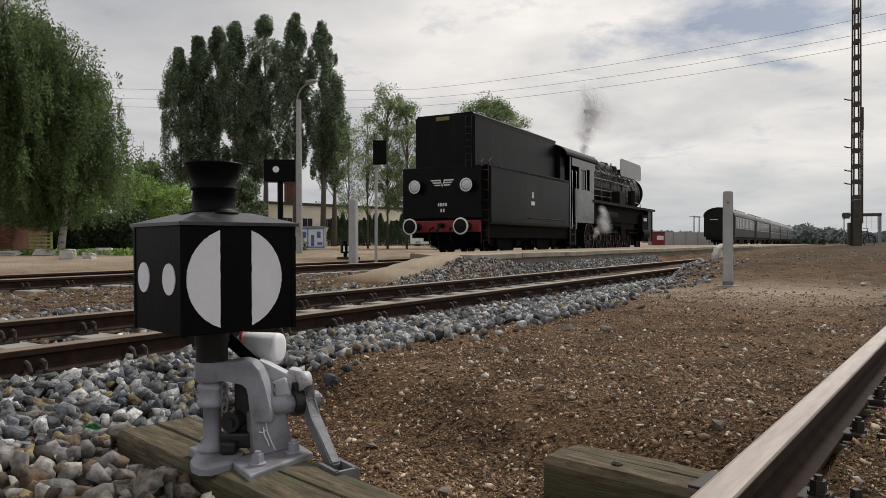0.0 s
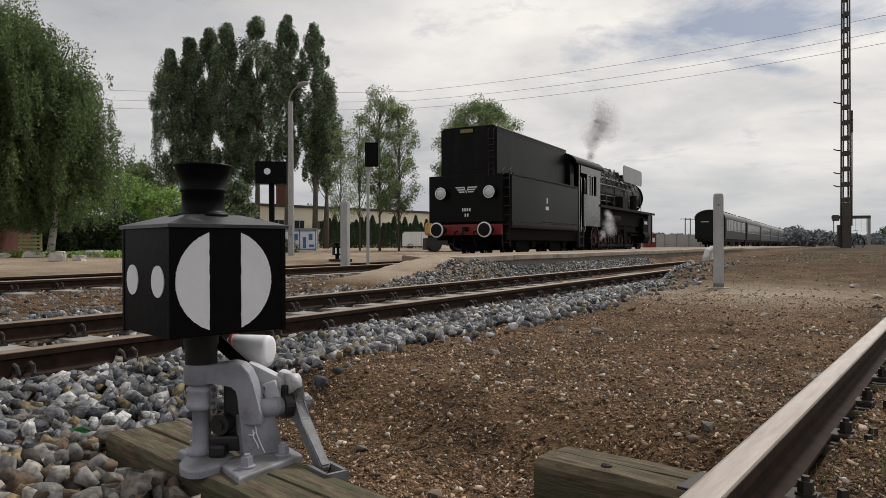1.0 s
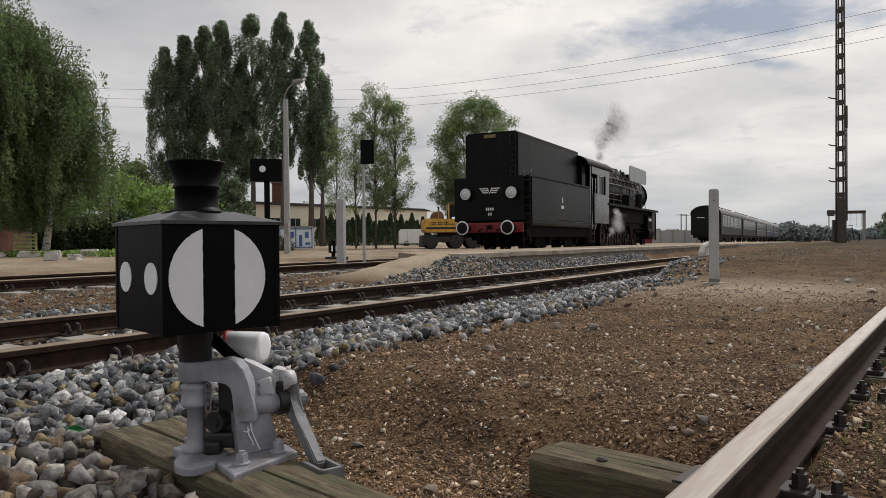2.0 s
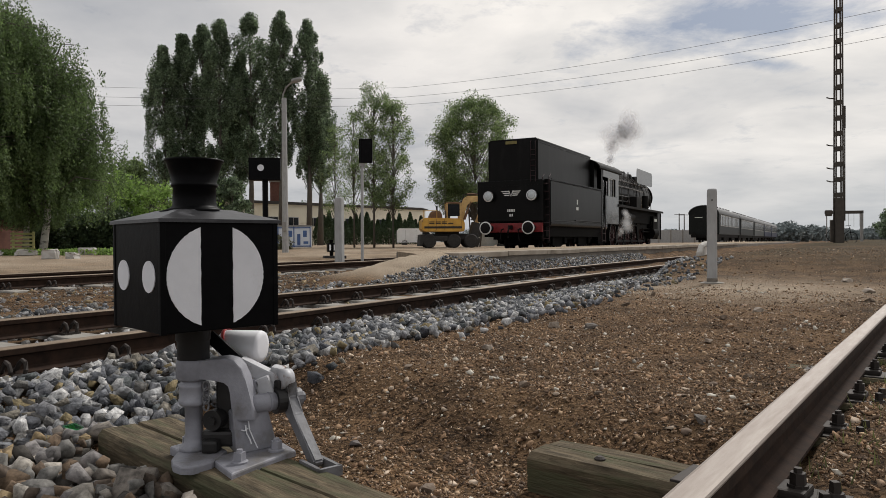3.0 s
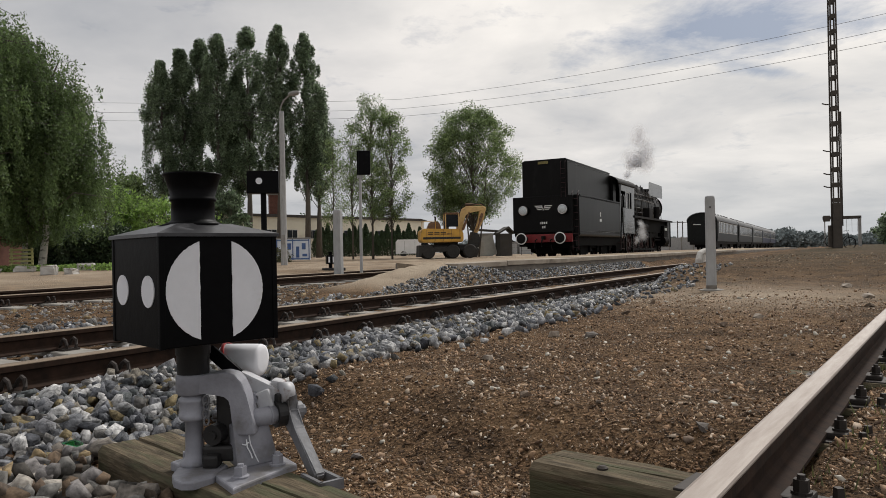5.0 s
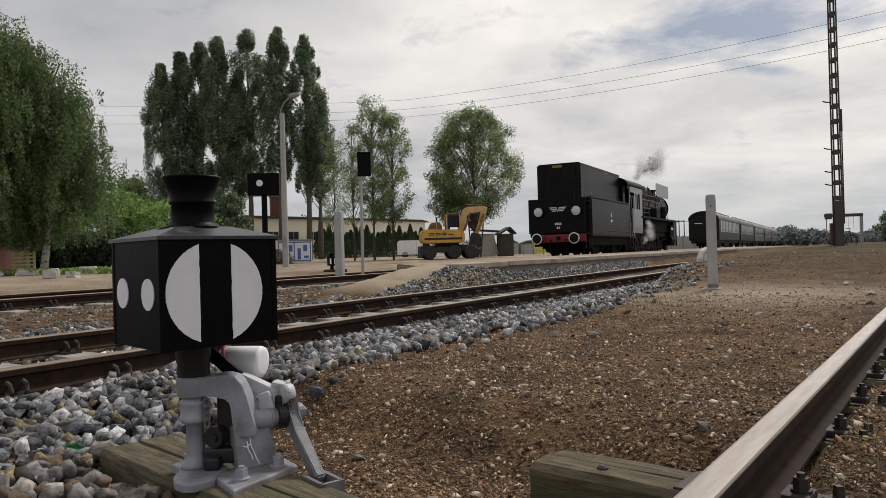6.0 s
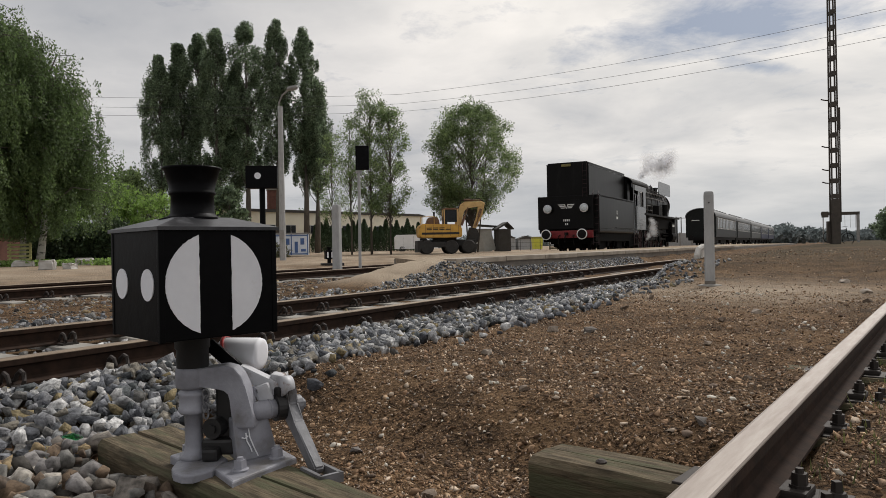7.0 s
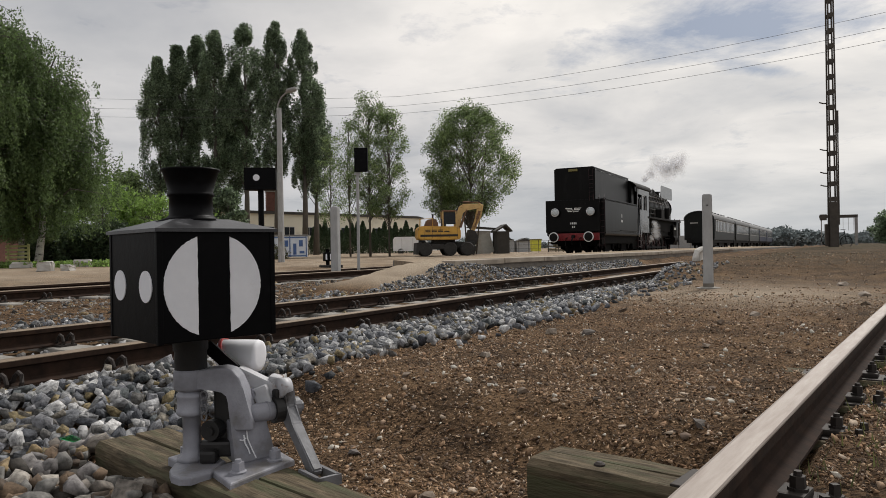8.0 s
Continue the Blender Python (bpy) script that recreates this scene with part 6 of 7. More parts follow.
# ---- passenger coaches standing on the engine's track ----
M_COACH = mat("dark green coach paint", (0.010, 0.012, 0.011), (0.006, 0.007, 0.007), 2, 0.45, spec=0.15, c3=(0.026, 0.026, 0.024), c3_scale=1.4)
M_COACH_ROOF = mat("grey coach roof", (0.13, 0.13, 0.13), (0.09, 0.09, 0.09), 1.2, 0.5)
M_COACH_ROOF_DARK = mat("dark coach roof", (0.05, 0.05, 0.05), (0.035, 0.035, 0.035), 1.2, 0.5)
M_PALE_FRAME = mat("pale window frame", (0.60, 0.59, 0.56), (0.48, 0.47, 0.44), 4, 0.6)


def build_coach(roof_mat, paint, label):
    c = thing("passenger_coach", label, "railway coach", group="train of coaches")
    L, W = 20.4, 2.9
    prof = [(-W / 2, 1.0), (W / 2, 1.0), (W / 2, 3.1)] + [(W / 2 * math.cos(radians(a)), 3.1 + 0.85 * math.sin(radians(a))) for a in range(15, 180, 15)] + [(-W / 2, 3.1)]
    body = part("body", prism(bmesh.new(), prof, L), paint, c)
    rp = [(W / 2 * 1.03 * math.cos(radians(a)), 3.12 + 0.87 * math.sin(radians(a))) for a in range(0, 181, 12)]
    part("roof", prism(bmesh.new(), rp + [(x * 0.97, z - 0.05) for x, z in rp[::-1]], L + 0.3, Matrix.Translation((0, -0.15, 0))), roof_mat, c)
    wm = fm = None
    for side in (-1, 1):
        for i in range(13):
            y = 1.9 + i * 1.38
            bm = bmesh.new()
            box(bm, (0, 0, 0), (0.05, 0.98, 1.16))
            if wm is None:
                wm = mesh_of("window", bm, M_PALE_FRAME)
                b2 = bmesh.new()
                box(b2, (0, 0, 0), (0.07, 0.78, 0.98))
                fm = mesh_of("pane", b2, M_DARKGLASS)
            else:
                bm.free()
            w = new("window", wm)
            w.parent, w.location = body, (side * W / 2, y, 2.45)
            p = new("pane", fm)
            p.parent = w
        for y in (0.5, L - 0.5):
            bm = bmesh.new()
            box(bm, (side * (W / 2 + 0.005), y, 2.1), (0.05, 0.7, 1.95))
            part("door", bm, paint, body)
    for y in (2.4, 4.8, L - 4.8, L - 2.4):
        for x in (-0.75, 0.75):
            o = part("wheel", lathe(bmesh.new(), [(0.47, -0.07), (0.47, 0.07)], 18), M_LOCO_DULL, c)
            o.matrix_local = pose(x, y, 0.47, 0, 90, 0)
    bm = bmesh.new()
    box(bm, (0, L / 2, 0.85), (2.5, L, 0.3))
    for y in (3.6, L - 3.6):
        box(bm, (0, y, 0.6), (2.1, 3.4, 0.35))
    box(bm, (0, L / 2, 0.55), (2.0, 5, 0.4))
    part("underframe", bm, M_LOCO_DULL, c)
    for i in range(7):
        bm = bmesh.new()
        lathe(bm, [(0.16, 0), (0.12, 0.12), (0.17, 0.16), (0.1, 0.2)], 10)
        v = part("roof_vent", bm, roof_mat, c)
        v.location = (0.35, 2 + i * 2.7, 3.93)
    for x in (-0.88, 0.88):
        b = part("buffer", lathe(bmesh.new(), [(0.1, 0), (0.1, 0.4), (0.22, 0.44), (0.22, 0.48)], 16), M_LOCO_DULL, c)
        b.matrix_local = pose(x, 0, 1.03, 90)
    bars(c, pose(-0.5, -0.01, 2.75), [(0, 0, 0.75, 0.07)], "end_plate")
    return c


first = build_coach(M_COACH_ROOF_DARK, M_COACH, "old dark green passenger coach with white window frames")
first.matrix_world = track_frame(TH_B, P_B, Z_B, 76.3)
copy_thing(first, track_frame(TH_B, P_B, Z_B, 97.6))
grey_coach = build_coach(M_COACH_ROOF, mat("grey-green coach paint", (0.055, 0.062, 0.058), (0.035, 0.04, 0.038), 2, 0.45), "grey-green passenger coach behind the dark ones")
grey_coach.matrix_world = track_frame(TH_B, P_B, Z_B, 118.9)
blue_coach = build_coach(M_COACH_ROOF, mat("blue-grey coach paint", (0.045, 0.055, 0.10), (0.03, 0.036, 0.07), 2, 0.45), "blue-grey passenger coach near the train's end")
for k, s in enumerate((140.2, 161.5)):
    if k == 0:
        blue_coach.matrix_world = track_frame(TH_B, P_B, Z_B, s)
    else:
        copy_thing(blue_coach, track_frame(TH_B, P_B, Z_B, s))

# ---- steel mast, with its wires ----
M_MAST = mat("rusty dark mast steel", (0.085, 0.07, 0.056), (0.05, 0.042, 0.035), 4, 0.75, 0.2)
M_WIRE = mat("wire", (0.10, 0.10, 0.10), (0.08, 0.08, 0.08), 4, 0.5, 0.5)
M_PALE_STEEL = mat("pale weathered steel", (0.30, 0.29, 0.27), (0.22, 0.21, 0.2), 4, 0.7)


def build_mast():
    m = thing("steel_mast", "tall dark riveted steel mast with battens and step irons", "mast", pose(22.15, 38, 0.2, 0, 0, -12))
    H = 16.5
    for k in (-1, 1):
        bm = bmesh.new()
        for y in (-0.16, 0.16):
            rings = []
            for z in (-0.4, 3.2, H):
                hw = 0.19 - 0.065 * z / H
                rings.append([bm.verts.new((k * hw + a, y + b, z)) for a, b in ((-0.035, -0.03), (0.035, -0.03), (0.035, 0.03), (-0.035, 0.03))])
            for a, b in zip(rings, rings[1:]):
                for i in range(4):
                    bm.faces.new((a[i], a[(i + 1) % 4], b[(i + 1) % 4], b[i]))
            bm.faces.new(rings[-1])
        part("leg", bm, M_MAST, m)
    z = 2.7
    while z < H:
        hw = 0.19 - 0.065 * z / H
        for y in (-0.185, 0.185):
            part("batten", box(bmesh.new(), (0, y, z), (2 * hw + 0.06, 0.012, 0.24)), M_MAST, m)
        z += 0.83
    bm = bmesh.new()
    box(bm, (0, -0.19, 1.05), (0.42, 0.02, 3.0))
    box(bm, (0, 0.19, 1.05), (0.42, 0.02, 3.0))
    part("base_sheet", bm, M_MAST, m)
    bm = bmesh.new()
    box(bm, (0, 0, -0.1), (0.9, 0.9, 0.35), bevel=0.04)
    part("footing", bm, M_EDGE, m)
    lad = bmesh.new()
    box(lad, (0.31, 0.0, 4.4), (0.05, 0.05, 6.2))
    box(lad, (0.30, 0.0, 6.9), (0.1, 0.06, 1.2))
    for i in range(18):
        box(lad, (0.26, 0, 1.6 + i * 0.33), (0.12, 0.03, 0.03))
    part("ladder", lad, M_MAST, m)
    for z in (3.4, 4.1, 5.35, 7.9):
        bm = bmesh.new()
        pipe(bm, [(-0.2, 0, z), (-0.42, 0, z + 0.02), (-0.6, 0, z + 0.08)], 0.035, 6)
        part("step_iron", bm, M_MAST, m)
    # plain box for an unidentified dark shape on the mast's left
    bm = bmesh.new()
    box(bm, (-0.27, 0.2, 0.75), (0.16, 0.24, 1.2), bevel=0.03)
    part("side_box", bm, M_MAST, m, "dark box shape against the mast's foot")


build_mast()
for (zr, zm, zl) in ((14.3, 14.4, 14.2), (13.3, 13.55, 13.4), (12.55, 12.85, 12.7)):
    a, b, c = Vector((37.5, 36.5, zr + 1.2)), Vector((-2.2, 64, zm)), Vector((-52, 58, zl + 0.5))
    bm = bmesh.new()
    pts = [a.lerp(b, i / 14) - Vector((0, 0, 1.15 * 4 * (i / 14) * (1 - i / 14) * 0.8)) for i in range(15)]
    pipe(bm, pts, 0.012, 5)
    pts = [b.lerp(c, i / 12) - Vector((0, 0, 0.7 * 4 * (i / 12) * (1 - i / 12))) for i in range(13)]
    pipe(bm, pts, 0.012, 5)
    tagged(part("power_line", bm, M_WIRE), "thin overhead power line", "cable", "power lines")


def build_gantry():
    g = thing("portal_frame", "pale steel portal frame beside the yard road", "frame", pose(33.6, 59.5, 0.25, 0, 0, -18))
    for x, w in ((2.68, 0.2), (0.05, 0.07)):
        bm = bmesh.new()
        box(bm, (x, 0, 1.2), (w, w, 2.6))
        part("upright", bm, M_PALE_STEEL, g)
    bm = bmesh.new()
    box(bm, (1.35, 0, 2.5), (2.9, 0.2, 0.26), bevel=0.02)
    part("beam", bm, M_MAST, g)
    bm = bmesh.new()
    box(bm, (0.2, 0, 2.45), (0.5, 0.3, 0.5), bevel=0.03)
    part("box_sign", bm, M_MAST, g)
    for x in (1.7, 2.1, 2.5):
        bm = bmesh.new()
        box(bm, (x, 0, 1.85), (0.02, 0.02, 1.1))
        part("hanging_rod", bm, M_PALE_STEEL, g)
    b = thing("bicycle", "dark bicycle leaning by the mast", "bicycle", pose(23.75, 40.5, 0.3, 0, 8, -8))
    for x in (-0.52, 0.52):
        bm = bmesh.new()
        pts = [(x + 0.33 * math.cos(a), 0, 0.34 + 0.33 * math.sin(a)) for a in np.linspace(0, 2 * math.pi, 21)]
        pipe(bm, pts, 0.022, 6)
        for k in range(8):
            a = math.pi * k / 8
            pipe(bm, [(x + 0.32 * math.cos(a), 0, 0.34 + 0.32 * math.sin(a)), (x - 0.32 * math.cos(a), 0, 0.34 - 0.32 * math.sin(a))], 0.003, 4)
        part("wheel", bm, M_BLACK, b)
    bm = bmesh.new()
    for p, q in (((-0.52, 0.34), (-0.1, 0.32)), ((-0.52, 0.34), (-0.18, 0.78)), ((-0.1, 0.32), (-0.2, 0.85)), ((-0.1, 0.32), (0.36, 0.8)), ((-0.18, 0.78), (0.34, 0.86)), ((0.52, 0.34), (0.33, 0.98))):
        pipe(bm, [(p[0], 0, p[1]), (q[0], 0, q[1])], 0.02, 6)
    part("frame", bm, M_BLACK, b)
    bm = bmesh.new()
    box(bm, (-0.21, 0, 0.9), (0.26, 0.12, 0.06), bevel=0.02)
    part("saddle", bm, M_BLACK, b)
    bm = bmesh.new()
    pipe(bm, [(0.2, -0.28, 1.0), (0.3, -0.2, 1.04), (0.34, 0, 1.03), (0.3, 0.2, 1.04), (0.2, 0.28, 1.0)], 0.014, 6)
    part("handlebar", bm, M_BLACK, b)


build_gantry()

# ---- kerb block where the near rails run out ----
bm = bmesh.new()
pipe(bm, [(-0.02, -0.1, -0.15), (0, -0.08, 0.12), (0.02, 0.0, 0.25), (0.08, 0.14, 0.31), (0.2, 0.42, 0.33)], 0.075, 8, 0.06)
box(bm, (0.02, 0.3, 0.08), (0.1, 0.5, 0.42), bevel=0.03)
for v in bm.verts:
    v.co += Vector((noise.noise(v.co * 6), noise.noise(v.co * 5 + Vector((3, 0, 0))), noise.noise(v.co * 7))) * 0.02
blk = part("kerb_block", bm, mat("whitewashed concrete", (0.6, 0.58, 0.54), (0.42, 0.39, 0.35), 5, 0.9, bump=0.004, bump_scale=20, c3=(0.25, 0.21, 0.17), c3_scale=3))
blk.matrix_world = pose(6.0, 15.6, height(6.0, 15.6) - 0.06, 0, 0, -30)
tagged(blk, "broken whitewashed concrete kerb block in the dirt", "concrete block")

# ---- street lamp ----
def build_street_lamp():
    s = thing("street_lamp", "tall grey concrete street lamp with a curved arm", "street lamp", pose(-6.48, 32, 0.05))
    bm = bmesh.new()
    pipe(bm, [(0, 0, -0.3), (0, 0, 3.5), (0, 0, 6.95)], 0.15, 10, 0.11)
    part("pole", bm, M_POST, s)
    bm = bmesh.new()
    pipe(bm, [(-0.04, 0, 6.7), (-0.05, 0, 7.1), (0.12, -0.1, 7.42), (0.45, -0.2, 7.66)], 0.035, 8)
    part("arm", bm, M_PALE_STEEL, s)
    bm = bmesh.new()
    lathe(bm, [(0.05, -0.26), (0.1, -0.2), (0.12, 0.0), (0.09, 0.2), (0.03, 0.25)], 12, pose(0.62, -0.25, 7.7, 0, 80, 0))
    part("lamp_head", bm, M_PALE_STEEL, s, "pale lamp head")
    part("side_box", box(bmesh.new(), (0, -0.16, 1.2), (0.2, 0.12, 0.4)), M_PALE_STEEL, s)


build_street_lamp()

# ---- buildings behind the yard ----
M_CREAM = mat("cream render", (0.82, 0.77, 0.63), (0.74, 0.69, 0.56), 0.5, 0.9, c3=(0.62, 0.57, 0.46), c3_scale=0.25)
M_BRICK = mat("dull red brick", (0.20, 0.085, 0.06), (0.13, 0.06, 0.045), 4, 0.9, bump=0.004, bump_scale=16)
M_ROOF = mat("dark roofing felt", (0.07, 0.065, 0.06), (0.05, 0.045, 0.04), 2, 0.9)
M_YELLOW_WOOD = mat("yellow-green slats", (0.60, 0.58, 0.26), (0.46, 0.45, 0.18), 5, 0.8, stretch=(0.5, 4, 4))


def build_hall():
    a, b = Vector((-24.0, 75.5, 0)), Vector((-0.6, 101, 0))
    L = (b - a).length
    ang = math.degrees(math.atan2(b.y - a.y, b.x - a.x))
    h = thing("long_hall", "long low cream-rendered hall with flat roof and small windows", "building", pose(a.x, a.y, 0.1, 0, 0, ang))
    bm = bmesh.new()
    box(bm, (L / 2, 5, 2.4), (L, 10, 5.0))
    w = part("wall", bm, M_CREAM, h)
    bm = bmesh.new()
    prism(bm, [(-0.3, 4.9), (L + 0.3, 4.9), (L + 0.3, 5.0), (L - 1.0, 5.2), (0, 5.2), (-0.3, 5.0)], 10.6, Matrix.Translation((0, -0.3, 0)))
    part("roof", bm, M_ROOF, h)
    for i in range(11):
        bm = bmesh.new()
        box(bm, (3 + i * 2.9, 0.0, 2.9), (1.5, 0.1, 1.1))
        f = part("window", bm, M_PALE_FRAME, w)
        bm = bmesh.new()
        for k in (-0.36, 0.36):
            box(bm, (3 + i * 2.9 + k, -0.03, 2.9), (0.64, 0.1, 0.96))
        part("pane", bm, M_DARKGLASS, f)
    c = thing("brick_chimney", "squat red brick chimney above the hall roof", "chimney", pose(-18.5, 86, 5.1, 0, 0, 20))
    for row in range(18):
        bm = bmesh.new()
        box(bm, (0, 0, 0.075 + row * 0.15), (1.3 + 0.02 * (row % 2), 1.0 + 0.02 * (row % 2), 0.14))
        part("brick_course", bm, M_BRICK, c)
    part("cap", box(bmesh.new(), (0, 0, 2.78), (1.5, 1.2, 0.14)), M_CONCRETE, c)


build_hall()


def build_brick_shed():
    s = thing("brick_shed", "low red brick shed at the yard's edge", "shed", pose(-20.6, 30.2, 0.0, 0, 0, -8))
    wall = part("wall", box(bmesh.new(), (0.8, 1, 0.78), (3.3, 2, 1.56)), M_BRICK, s)
    part("roof", box(bmesh.new(), (0.8, 1, 1.6), (3.6, 2.3, 0.1)), M_ROOF, s)
    bmesh_cache = None
    rng = random.Random(9)
    for row in range(18):
        for i in range(13):
            if bmesh_cache is None:
                bm = bmesh.new()
                box(bm, (0, 0, 0), (0.235, 0.02, 0.068))
                bmesh_cache = mesh_of("brick", bm, mat("single brick", (0.22, 0.09, 0.06), (0.15, 0.065, 0.045), 6, 0.9, per_object=0.35))
            o = new("brick", bmesh_cache)
            o.parent = wall
            o.location = (-0.70 + i * 0.25 + (0.12 if row % 2 else 0), -0.004, 0.06 + row * 0.083)
    f = thing("slat_fence", "short yellow-green slatted wooden fence", "fence", pose(-17.15, 29.4, 0.05, 0, 0, -6))
    for i in range(6):
        bm = bmesh.new()
        box(bm, (0.5, 0, 0.16 + i * 0.15), (1.05, 0.03, 0.085), bevel=0.006)
        part("slat", bm, M_YELLOW_WOOD, f)
    for x in (0.06, 0.94):
        part("post", box(bmesh.new(), (x, 0.04, 0.5), (0.07, 0.06, 1.0)), M_YELLOW_WOOD, f)
    rng = random.Random(4)
    wm = mat("pale rubble block", (0.5, 0.48, 0.45), (0.36, 0.34, 0.31), 4, 0.9, bump=0.006, bump_scale=9)
    for x, y, w, h in ((-11.4, 21.5, 0.45, 0.3), (-16.2, 26.2, 1.1, 0.2), (-14.9, 26.5, 0.7, 0.22), (-12.9, 27.0, 0.6, 0.28), (-17.6, 26.8, 0.8, 0.22), (-10.9, 21.9, 0.3, 0.2)):
        bm = bmesh.new()
        box(bm, (0, 0, h / 2 - 0.03), (w, 0.35, h), bevel=0.06)
        for v in bm.verts:
            v.co += Vector([rng.uniform(-0.04, 0.04) for _ in range(3)])
        o = part("concrete_block", bm, wm)
        o.matrix_world = pose(x, y, height(x, y), 0, 0, rng.uniform(-20, 20))
        tagged(o, "pale broken concrete block on the yard's edge", "concrete block", "blocks by the yard")
    g = np.random.default_rng(3)
    n = 5000
    px = g.uniform(-20, -11.5, n)
    py = 27.5 + g.normal(0, 0.5, n)
    pos = np.stack([px, py, 0.05 + g.random(n) * 0.28], 1)
    o = new("weeds", leaf_mesh("weeds", pos, g.uniform(0.04, 0.1, n), M_LEAF_SHRUB, g))
    tagged(o, "low green weeds along the yard's edge", "weeds", kind="stuff")


build_brick_shed()


def build_panel_box():
    c = thing("painted_cabin", "small white cabin with blue frames by the trees", "cabin", pose(-8.55, 45, 0.1, 0, 0, 6))
    blue = mat("blue trim", (0.08, 0.16, 0.38), (0.06, 0.11, 0.27), 3, 0.5)
    body = part("body", box(bmesh.new(), (0, 0.5, 0.78), (2.05, 1.1, 1.34), bevel=0.02), mat("white panels", (0.82, 0.83, 0.85), (0.66, 0.71, 0.80), 1.8, 0.6), c)
    part("roof", box(bmesh.new(), (0, 0.5, 1.49), (2.16, 1.22, 0.08), bevel=0.02), M_PALE_STEEL, c)
    for x in (-1.0, -0.02, 0.99):
        part("frame_bar", box(bmesh.new(), (x, -0.06, 0.78), (0.06, 0.04, 1.3)), blue, c, "blue frame bar")
    for z in (1.36, 0.2):
        part("frame_bar", box(bmesh.new(), (0, -0.058, z), (2.0, 0.036, 0.06)), blue, c)
    for x, z, w, h in ((-0.28, 0.98, 0.3, 0.4), (0.28, 0.62, 0.2, 0.7), (0.66, 0.98, 0.24, 0.4), (0.72, 0.42, 0.3, 0.16)):
        part("panel", box(bmesh.new(), (x, -0.056, z), (w, 0.02, h)), blue, body, "blue painted panel")


build_panel_box()

# ---- excavator and van in the yard ----
M_YELLOW = mat("faded yellow machine paint", (0.70, 0.40, 0.07), (0.55, 0.30, 0.05), 2, 0.5, c3=(0.25, 0.15, 0.06), c3_scale=2.5, c3_at=0.6)
M_BOOM = mat("dusty ochre boom paint", (0.70, 0.48, 0.20), (0.52, 0.33, 0.13), 3, 0.6, c3=(0.22, 0.12, 0.06), c3_scale=3)
M_RUST = mat("rusty brown paint", (0.24, 0.13, 0.07), (0.12, 0.07, 0.045), 3, 0.7, c3=(0.45, 0.28, 0.1), c3_scale=3)
M_RUBBER = mat("dusty tyre rubber", (0.045, 0.043, 0.04), (0.03, 0.028, 0.026), 5, 0.9)


